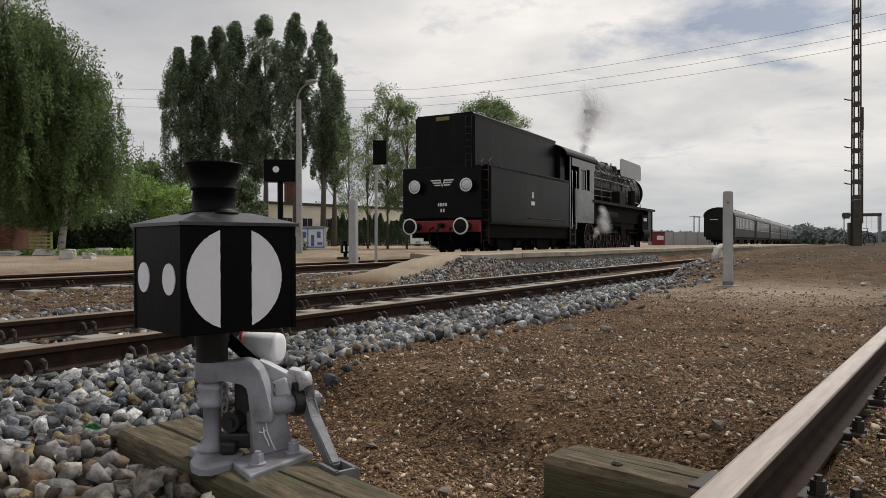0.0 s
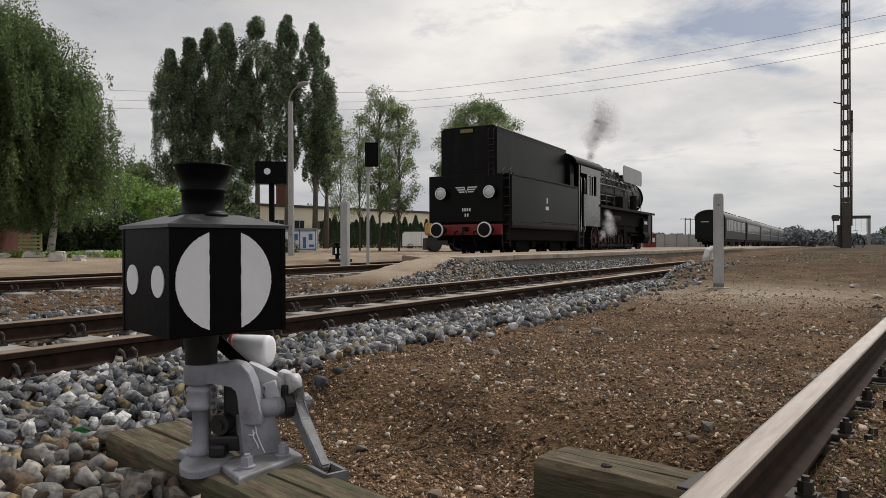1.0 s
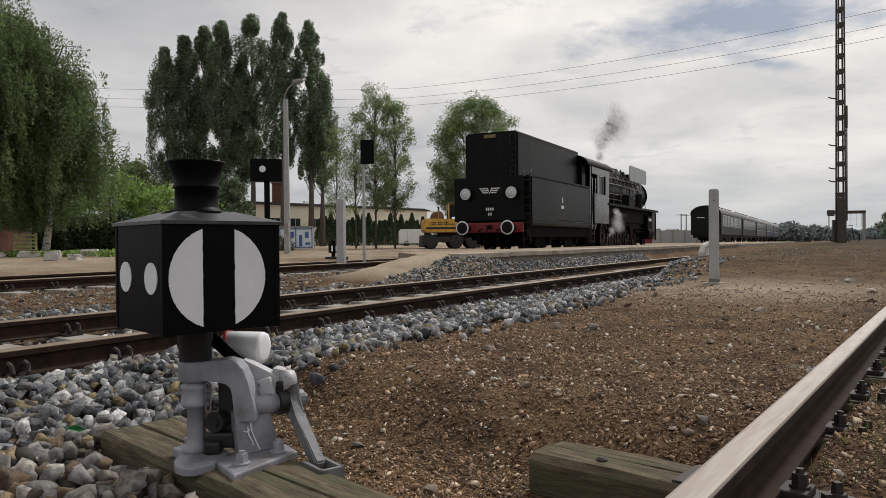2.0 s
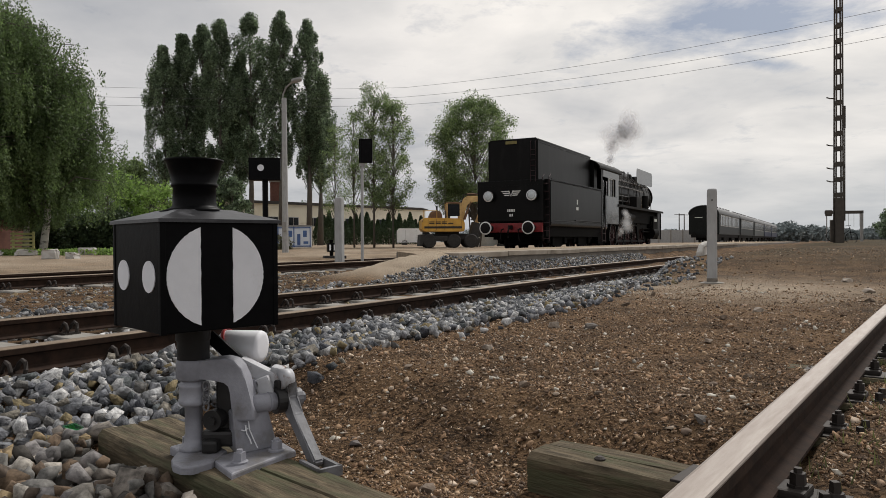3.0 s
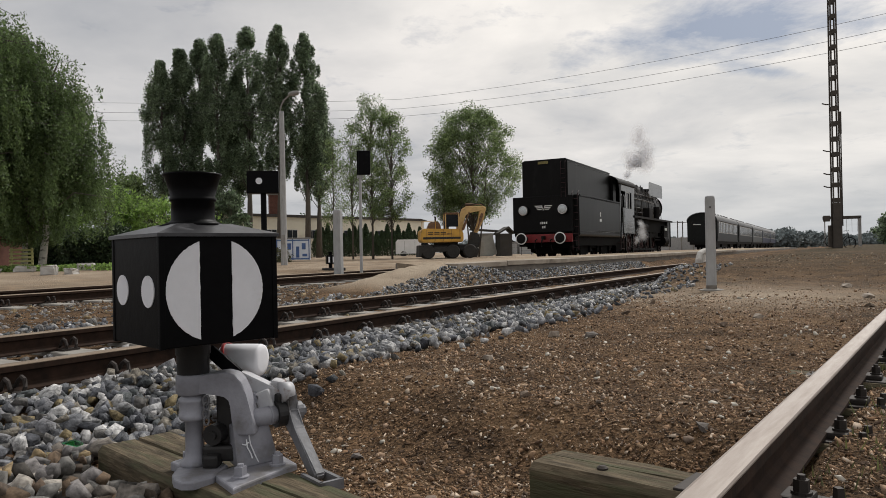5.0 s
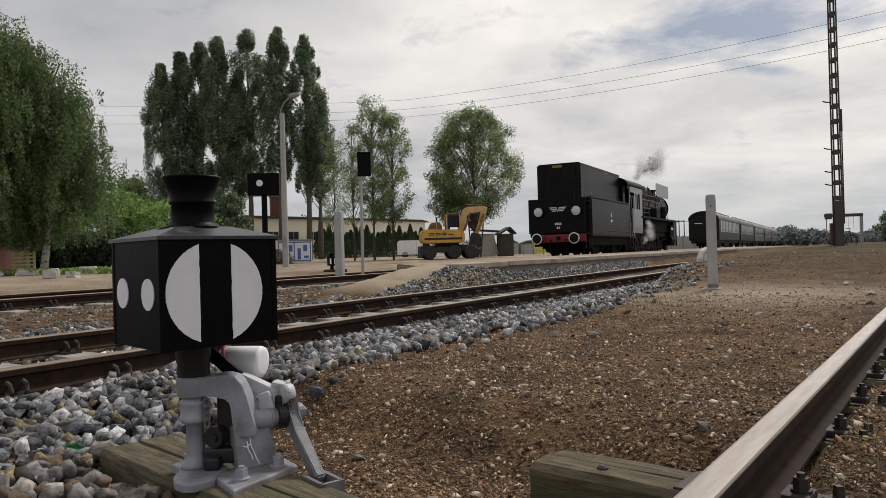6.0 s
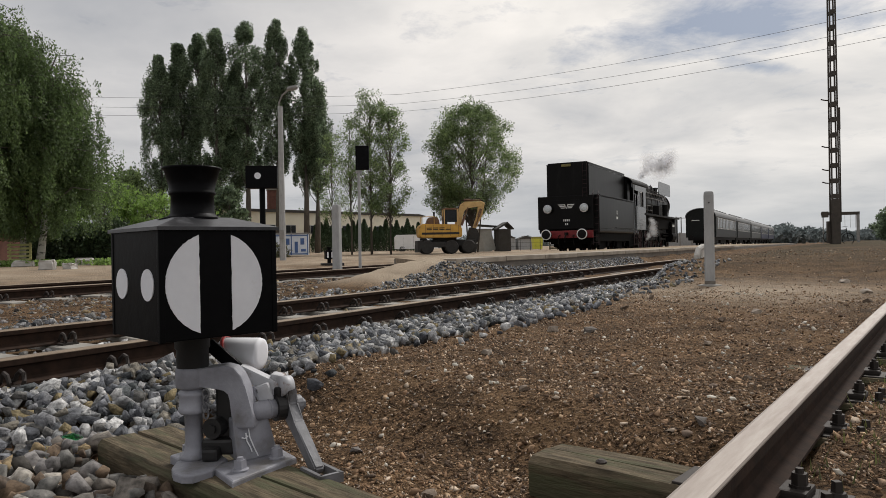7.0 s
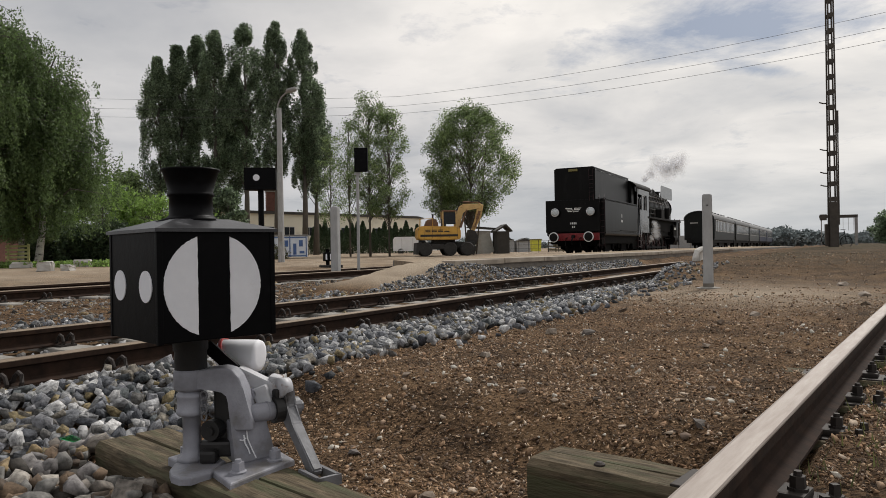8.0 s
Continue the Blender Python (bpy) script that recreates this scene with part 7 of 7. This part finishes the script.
def build_excavator():
    e = thing("wheeled_excavator", "yellow wheeled excavator parked behind the platform", "excavator", pose(1.38, 48, 0.1, 0, 0, 6))
    for x in (-1.5, 0.15, 1.3):
        for y in (-0.9, 0.9):
            w = part("wheel", lathe(bmesh.new(), [(0.22, -0.2), (0.4, -0.2), (0.46, -0.13), (0.46, 0.13), (0.4, 0.2), (0.22, 0.2)], 24), M_RUBBER, e)
            w.matrix_local = pose(x, y, 0.46, 90)
            part("rim", lathe(bmesh.new(), [(0.23, -0.18), (0.18, 0.1), (0.09, 0.16)], 16), M_RUST, w)
    bm = bmesh.new()
    box(bm, (0, 0, 0.72), (3.7, 1.3, 0.42), bevel=0.05)
    box(bm, (-0.2, 0, 1.0), (1.5, 1.2, 0.3), bevel=0.03)
    prism(bm, [(-2.15, 0.12), (-2.0, 0.12), (-1.75, 0.9), (-2.1, 0.9)], 2.2, Matrix.Translation((0, -1.1, 0)))
    box(bm, (-0.7, -0.9, 0.62), (0.9, 0.35, 0.35), bevel=0.04)
    box(bm, (1.75, -0.9, 0.35), (0.2, 0.3, 0.6), Matrix.Rotation(0.3, 3, "Y"), bevel=0.03)
    part("undercarriage", bm, M_RUBBER, e, "dark dusty undercarriage")
    bm = prism(bmesh.new(), [(-2.0, 1.2), (-1.85, 1.08), (0.8, 1.08), (0.85, 1.2), (0.85, 1.72), (0.5, 1.95), (-1.8, 2.0), (-2.0, 1.85)], 2.3, Matrix.Translation((0, -1.15, 0)))
    bmesh.ops.bevel(bm, geom=bm.edges[:], offset=0.05, segments=2, affect="EDGES")
    body = part("housing", bm, M_YELLOW, e, "yellow engine housing")
    for i in range(7):
        part("louvre", box(bmesh.new(), (-1.35 + (i % 4) * 0.42, -1.16, 1.62 + 0.1 * (i // 4)), (0.34, 0.02, 0.05)), M_RUBBER, body)
    part("stripe", box(bmesh.new(), (-0.6, -1.158, 1.36), (2.5, 0.014, 0.14)), M_RUBBER, body, "dark stripe with worn lettering")
    for i in range(5):
        part("seam", box(bmesh.new(), (-1.6 + i * 0.55, -1.157, 1.55), (0.02, 0.012, 0.75)), M_RUST, body)
    bm = prism(bmesh.new(), [(-1.5, 1.95), (-0.55, 1.95), (-0.6, 2.35), (-0.8, 2.5), (-1.3, 2.45)], 0.9, Matrix.Translation((0, -0.45, 0)))
    bmesh.ops.bevel(bm, geom=bm.edges[:], offset=0.06, segments=2, affect="EDGES")
    part("engine_hood", bm, M_RUST, e, "rust-brown hood")
    part("grab_rail", pipe(bmesh.new(), [(-1.9, -1.0, 1.95), (-1.9, -1.0, 2.45), (-1.0, -1.0, 2.5), (-1.0, -1.0, 1.95)], 0.025, 6), M_YELLOW, e)
    part("seat_back", box(bmesh.new(), (-0.25, -0.75, 2.2), (0.3, 0.5, 0.6), bevel=0.08), M_RUBBER, e)
    cab = part("cab", box(bmesh.new(), (0.12, -0.55, 3.0), (0.95, 1.0, 0.08), bevel=0.03), M_RUST, e, "rusty open-framed operator cab")
    for x in (-0.32, 0.56):
        for y in (-1.0, -0.1):
            part("cab_post", box(bmesh.new(), (x, y, 2.46), (0.07, 0.07, 1.04)), M_BOOM, cab)
    part("cab_glass", box(bmesh.new(), (0.12, -1.02, 2.5), (0.8, 0.02, 0.8)), M_DARKGLASS, cab)
    part("exhaust", tube(bmesh.new(), (-0.85, 0.3, 2.3), (-0.85, 0.3, 2.85), 0.06, seg=8), M_RUBBER, e)
    bm = prism(bmesh.new(), [(0.55, 1.6), (0.92, 1.6), (1.02, 2.5), (1.14, 2.9), (1.4, 3.08), (2.3, 3.18), (2.52, 3.36), (2.4, 3.5), (1.2, 3.5), (0.88, 3.28), (0.68, 2.6)], 0.4, Matrix.Translation((0, -0.2, 0)))
    bmesh.ops.bevel(bm, geom=bm.edges[:], offset=0.03, segments=1, affect="EDGES")
    part("boom", bm, M_BOOM, e, "dusty yellow boom")
    bm = prism(bmesh.new(), [(2.3, 3.56), (2.6, 3.42), (2.42, 2.6), (1.9, 1.55), (1.7, 1.6), (2.02, 2.5), (2.14, 3.1)], 0.32, Matrix.Translation((0, -0.16, 0)))
    bmesh.ops.bevel(bm, geom=bm.edges[:], offset=0.03, segments=1, affect="EDGES")
    part("stick", bm, M_BOOM, e, "dusty yellow dipper stick")
    for p, q in (((0.95, -0.26, 1.9), (1.4, -0.26, 3.1)), ((1.2, 0.0, 3.62), (2.35, 0.0, 3.6)), ((2.3, -0.22, 3.0), (1.95, -0.22, 1.9)), ((0.8, 0.26, 1.7), (1.2, 0.26, 3.0))):
        bm = bmesh.new()
        tube(bm, p, ((p[0] + q[0]) / 2, p[1], (p[2] + q[2]) / 2), 0.085, seg=10)
        tube(bm, p, q, 0.042, seg=8)
        part("hydraulic_ram", bm, M_RUST, e)
    for k in (-0.12, 0.12):
        part("hose", pipe(bmesh.new(), [(0.7, k, 2.2), (0.75, k, 3.0), (1.0, k, 3.6), (1.6, k, 3.62), (2.2, k, 3.75), (2.5, k, 3.5)], 0.025, 6), M_RUBBER, e)
    bm = prism(bmesh.new(), [(1.55, 1.75), (1.95, 1.65), (2.15, 1.2), (2.0, 0.75), (1.6, 0.55), (1.3, 0.75), (1.42, 1.25)], 0.9, Matrix.Translation((0, -0.45, 0)))
    bk = part("bucket", bm, M_RUBBER, e, "dark steel bucket")
    for k in range(4):
        part("tooth", box(bmesh.new(), (1.32, -0.38 + 0.25 * k, 0.68), (0.2, 0.08, 0.06), Matrix.Rotation(0.6, 3, "Y")), M_RUST, bk)
    v = thing("white_van", "white delivery van parked behind the platform", "van", pose(-1.4, 76, 0.1, 0, 0, 4))
    shell = part("body", prism(bmesh.new(), [(-2.1, 0.35), (2.5, 0.35), (2.5, 0.95), (1.75, 1.1), (1.15, 1.72), (0.7, 1.85), (-1.9, 1.85), (-2.1, 1.6)], 1.8, Matrix.Translation((0, -0.9, 0))), mat("white van paint", (0.85, 0.85, 0.85), (0.78, 0.78, 0.77), 2, 0.3), v)
    part("side_window", prism(bmesh.new(), [(0.55, 1.1), (1.5, 1.1), (1.1, 1.62), (0.6, 1.66)], 0.02, Matrix.Translation((0, -0.915, 0))), M_DARKGLASS, shell)
    for x in (-1.3, 1.65):
        for y in (-0.8, 0.8):
            w = part("wheel", lathe(bmesh.new(), [(0.2, -0.1), (0.32, -0.1), (0.32, 0.1), (0.2, 0.1)], 18), M_RUBBER, v)
            w.matrix_local = pose(x, y, 0.32, 90)
    for x in (-1.2, -0.1):
        part("door_seam", box(bmesh.new(), (x, -0.905, 1.1), (0.02, 0.02, 1.2)), M_PALE_STEEL, shell)


build_excavator()


def build_yard_clutter():
    h = thing("dark_hut", "dark weathered wooden hut with a lean-to roof", "hut", pose(6.6, 60, 0.1, 0, 0, 10))
    part("wall", box(bmesh.new(), (0, 0.6, 0.95), (1.05, 1.2, 1.9)), M_ROOF, h)
    part("roof", prism(bmesh.new(), [(-0.75, 1.8), (0.2, 2.35), (0.75, 1.85), (0.75, 1.95), (0.2, 2.5), (-0.75, 1.95)], 1.6, Matrix.Translation((0, -0.2, 0))), M_ROOF, h)
    l = thing("lean_to", "open lean-to with a dark flat roof and pale sheets", "shelter", pose(4.9, 61, 0.1, 0, 0, 8))
    part("roof", box(bmesh.new(), (0, 0.6, 2.25), (2.2, 1.8, 0.12), Matrix.Rotation(0.08, 3, "Y")), M_ROOF, l)
    for x in (-1.0, 0.95):
        part("post", box(bmesh.new(), (x, 0, 1.1), (0.09, 0.09, 2.2)), M_ROOF, l)
    part("sheet", box(bmesh.new(), (0.35, -0.1, 0.9), (0.95, 0.04, 1.75), Matrix.Rotation(-0.25, 3, "Y")), M_PALE_FRAME, l)
    part("back_wall", box(bmesh.new(), (0.3, 1.3, 1.0), (1.4, 0.06, 2.0)), M_PALE_FRAME, l)
    for x, w, hh in ((8.8, 1.9, 1.35), (10.9, 1.7, 1.2)):
        g = thing("grey_shed", "small grey sheet-metal shed", "shed", pose(x, 78, 0.1, 0, 0, 5), "grey sheds")
        part("wall", box(bmesh.new(), (0, 0.8, hh / 2), (w, 1.6, hh)), M_POST, g)
        part("roof", prism(bmesh.new(), [(-w / 2 - 0.1, hh), (w / 2 + 0.1, hh), (0, hh + 0.35)], 1.8, Matrix.Translation((0, -0.1, 0))), M_ROOF, g)
    y = thing("yellow_bin", "bright yellow waste container beside crates", "container", pose(11.0, 70, 0.1, 0, 0, 8))
    part("body", prism(bmesh.new(), [(-0.4, 0.1), (0.4, 0.1), (0.5, 1.25), (-0.5, 1.25)], 0.8), mat("bright yellow plastic", (0.62, 0.60, 0.06), (0.52, 0.5, 0.05), 3, 0.5), y)
    part("lid", box(bmesh.new(), (0, 0.4, 1.28), (1.1, 0.9, 0.08)), M_YELLOW_PLATE, y)
    k = thing("wooden_crates", "stack of brown wooden crates by the yard fence", "crate", pose(12.9, 70, 0.1, 0, 0, 6))
    for i in range(7):
        part("slat", box(bmesh.new(), (0, 0, 0.12 + i * 0.14), (1.7, 0.05, 0.1)), M_TIMBER, k)
    for x in (-0.75, 0, 0.75):
        part("post", box(bmesh.new(), (x, 0.06, 0.5), (0.09, 0.06, 1.1)), M_TIMBER, k)
    f = thing("wire_fence", "thin grey wire fence with posts", "fence", pose(6.8, 66, 0.1, 0, 0, 4))
    for i in range(9):
        part("post", tube(bmesh.new(), (i * 0.95, 0, 0), (i * 0.95, 0, 1.15), 0.03, seg=6), M_ROOF, f)
    for z in (0.4, 0.75, 1.1):
        part("wire", tube(bmesh.new(), (0, 0, z), (7.6, 0, z), 0.012, seg=5), M_ROOF, f)
    w = thing("concrete_fence", "pale concrete panel fence beyond the tracks", "fence", pose(32.5, 112, 0.1, 0, 0, 8))
    for i in range(8):
        part("panel", box(bmesh.new(), (i * 2.05 + 1, 0, 1.0), (1.95, 0.08, 2.0)), M_POST, w)
        part("post", box(bmesh.new(), (i * 2.05, -0.03, 1.05), (0.14, 0.16, 2.15)), M_CONCRETE, w)
    hut = thing("red_hut", "small dark red hut with a white sign", "hut", pose(30.7, 101, 0.1, 0, 0, -10))
    hw = part("wall", box(bmesh.new(), (0, 0.8, 0.9), (1.75, 1.5, 1.8)), M_FRAME_RED, hut)
    part("roof", box(bmesh.new(), (0, 0.8, 1.85), (1.95, 1.7, 0.1)), M_ROOF, hut)
    part("sign", box(bmesh.new(), (0.25, 0.03, 1.05), (0.9, 0.04, 0.6)), M_LETTER, hw, "white sign board")
    for x, yy in ((43.2, 122), (44.8, 124)):
        t = thing("telegraph_pole", "thin telegraph pole with a crossarm", "pole", pose(x, yy, 0.1, 0, 0, -20), "telegraph poles")
        part("pole", tube(bmesh.new(), (0, 0, -0.3), (0, 0, 5.0), 0.1, 0.08, 8), M_MAST, t)
        part("crossarm", box(bmesh.new(), (0, 0, 4.8), (1.6, 0.1, 0.1)), M_MAST, t)


build_yard_clutter()

# ---- steam ----
def smoke_mat(name, c, alpha):
    """Thin smoke, densest in the middle of each wisp."""
    m = bpy.data.materials.new(name)
    m.use_nodes = True
    nt = m.node_tree
    N, K = nt.nodes.new, nt.links.new
    for n in list(nt.nodes):
        if n.type == "BSDF_PRINCIPLED":
            nt.nodes.remove(n)
    uv, off, ln, mr, nz, mu = N("ShaderNodeUVMap"), N("ShaderNodeVectorMath"), N("ShaderNodeVectorMath"), N("ShaderNodeMapRange"), N("ShaderNodeTexNoise"), N("ShaderNodeMath")
    uv.uv_map = "wisp"
    off.operation, ln.operation, mu.operation = "SUBTRACT", "LENGTH", "MULTIPLY"
    off.inputs[1].default_value = (0.5, 0.5, 0)
    K(uv.outputs[0], off.inputs[0])
    K(off.outputs[0], ln.inputs[0])
    mr.interpolation_type = "SMOOTHSTEP"
    mr.inputs[1].default_value, mr.inputs[2].default_value, mr.inputs[3].default_value, mr.inputs[4].default_value = 0.47, 0.0, 0.0, alpha
    K(ln.outputs["Value"], mr.inputs[0])
    nz.inputs["Scale"].default_value = 3.5
    K(N("ShaderNodeTexCoord").outputs["Object"], nz.inputs["Vector"])
    nr = N("ShaderNodeMapRange")
    nr.inputs[1].default_value, nr.inputs[2].default_value, nr.inputs[3].default_value, nr.inputs[4].default_value = 0.3, 0.65, 0.82, 1.0
    K(nz.outputs["Fac"], nr.inputs[0])
    K(mr.outputs[0], mu.inputs[0])
    K(nr.outputs[0], mu.inputs[1])
    d, t, tr, m1, m2 = N("ShaderNodeBsdfDiffuse"), N("ShaderNodeBsdfTranslucent"), N("ShaderNodeBsdfTransparent"), N("ShaderNodeMixShader"), N("ShaderNodeMixShader")
    d.inputs[0].default_value = t.inputs[0].default_value = (*c, 1)
    m1.inputs[0].default_value = 0.5
    K(mu.outputs[0], m2.inputs[0])
    K(d.outputs[0], m1.inputs[1])
    K(t.outputs[0], m1.inputs[2])
    K(tr.outputs[0], m2.inputs[1])
    K(m1.outputs[0], m2.inputs[2])
    K(m2.outputs[0], nt.nodes["Material Output"].inputs[0])
    return m


M_SMOKE = smoke_mat("grey smoke", (0.93, 0.93, 0.95), 0.72)
M_STEAM = smoke_mat("white steam", (0.85, 0.85, 0.86), 0.6)
plume = thing("smoke_plume", "thin grey smoke drifting up from the engine", "smoke")


def puff(rx, rz, n, seed, size, material):
    """A soft cloud of a few thin wisps."""
    rng = np.random.default_rng(seed)
    pos = rng.normal(size=(n, 3)) * 0.38 * np.array([rx, rx, rz])
    face = rng.normal(size=(n, 3)) * 0.45 + np.array([0, 1.0, 0])
    u = np.cross(face, rng.normal(size=(n, 3)))
    u /= np.linalg.norm(u, axis=1, keepdims=True)
    w = np.cross(face, u)
    w /= np.linalg.norm(w, axis=1, keepdims=True)
    s = (rng.uniform(0.7, 1.25, n) * size)[:, None]
    ring = [(math.cos(radians(45 * k)), math.sin(radians(45 * k))) for k in range(8)]
    V = np.stack([pos + u * s * a + w * s * b for a, b in ring], 1).reshape(-1, 3)
    me = bpy.data.meshes.new("puff")
    me.from_pydata([tuple(v) for v in V], [], [tuple(range(8 * i, 8 * i + 8)) for i in range(n)])
    wisp = me.uv_layers.new(name="wisp")
    wisp.data.foreach_set("uv", np.tile(np.array([(0.5 + 0.5 * a, 0.5 + 0.5 * b) for a, b in ring], dtype=np.float32).ravel(), n))
    me.materials.append(material)
    o = new("puff", me)
    o.parent = plume
    return tagged(o, kind="stuff")


PUFFS = [
    (puff(0.10, 0.50, 5, 1, 0.34, M_SMOKE), [(0, -0.40, 0.20), (3.5, -0.10, 0.25), (6.5, 0.22, 0.10), (8, 0.32, 0.15)]),
    (puff(0.22, 0.55, 4, 2, 0.54, M_SMOKE), [(0, -0.30, 0.85), (3.5, 0.02, 0.95), (4.5, 0.25, 0.90), (6.5, 0.55, 0.45), (8, 0.80, 0.55)]),
    (puff(0.46, 0.50, 5, 3, 0.86, M_SMOKE), [(0, -0.15, 1.60), (1.5, 0.15, 1.50), (3.5, 0.25, 1.75), (4.5, 0.60, 1.30), (6.5, 1.00, 0.80), (8, 1.50, 0.95)]),
    (puff(0.52, 0.45, 5, 4, 0.92, M_SMOKE), [(0, -0.07, 2.20), (1.5, 0.40, 2.10), (3.5, 0.80, 2.15), (4.5, 0.90, 1.55), (6.5, 1.50, 0.90), (8, 2.10, 1.10)]),
    (puff(0.50, 0.40, 4, 5, 0.80, M_SMOKE), [(0, -0.15, 2.80), (1.5, 0.50, 2.75), (3.5, 1.30, 2.10), (4.5, 0.75, 2.80), (6.5, 1.85, 0.95), (8, 2.75, 1.30)]),
]
SIDE_STEAM = [(puff(0.22, 0.50, 4, 6, 0.34, M_STEAM), (1.75, 10.9, 1.6)), (puff(0.16, 0.40, 4, 7, 0.24, M_STEAM), (1.7, 10.3, 0.95))]


def motions():
    walk(engine, [(t, track_frame(TH_B, P_B, Z_B, s)) for t, s in ENGINE_ROWS])
    s_start = ENGINE_ROWS[0][1]
    fine = []
    for (t0, s0), (t1, s1) in zip(ENGINE_ROWS, ENGINE_ROWS[1:]):
        n = max(1, math.ceil((s1 - s0) / 0.5))
        fine += [(t0 + (t1 - t0) * i / n, s0 + (s1 - s0) * i / n) for i in range(n)]
    fine.append(ENGINE_ROWS[-1])
    for ob, x, y, r in ENGINE_WHEELS:
        turn = pose(x, y, r, 0, 90 if x > 0 else -90, 0)
        walk(ob, [(t, Matrix.Translation((x, y, r)) @ Matrix.Rotation(-(s - s_start) / r, 4, "X") @ Matrix.Translation((-x, -y, -r)) @ turn) for t, s in fine])
    for x, ob in ROD.items():
        ph = 0.6 if x > 0 else 2.2
        walk(ob, [(t, Matrix.Translation((0, 12.0 + 0.33 * math.sin((s - s_start) / 0.7 + ph), 0.70 + 0.33 * math.cos((s - s_start) / 0.7 + ph)))) for t, s in fine])

    # smoke keeps over its valve and drifts to leeward
    def engine_s(t):
        for (t0, s0), (t1, s1) in zip(ENGINE_ROWS, ENGINE_ROWS[1:]):
            if t <= t1:
                return s0 + (s1 - s0) * (t - t0) / (t1 - t0)
        return s1
    for ob, rows in PUFFS:
        keys = sorted({t for t, s in ENGINE_ROWS})
        out = []
        for t in keys:
            dx, dz = (float(np.interp(t, [r[0] for r in rows], [r[k] for r in rows])) for k in (1, 2))
            p = track_frame(TH_B, P_B, Z_B, engine_s(t)) @ Vector((0, 15.2, 4.85))
            out.append((t, pose(p.x + dx, p.y, p.z + dz, 0, 9 * t, 2 * t)))
        walk(ob, out)
    for ob, at in SIDE_STEAM:
        walk(ob, [(t, track_frame(TH_B, P_B, Z_B, s) @ Matrix.Translation(at)) for t, s in ENGINE_ROWS])


motions()
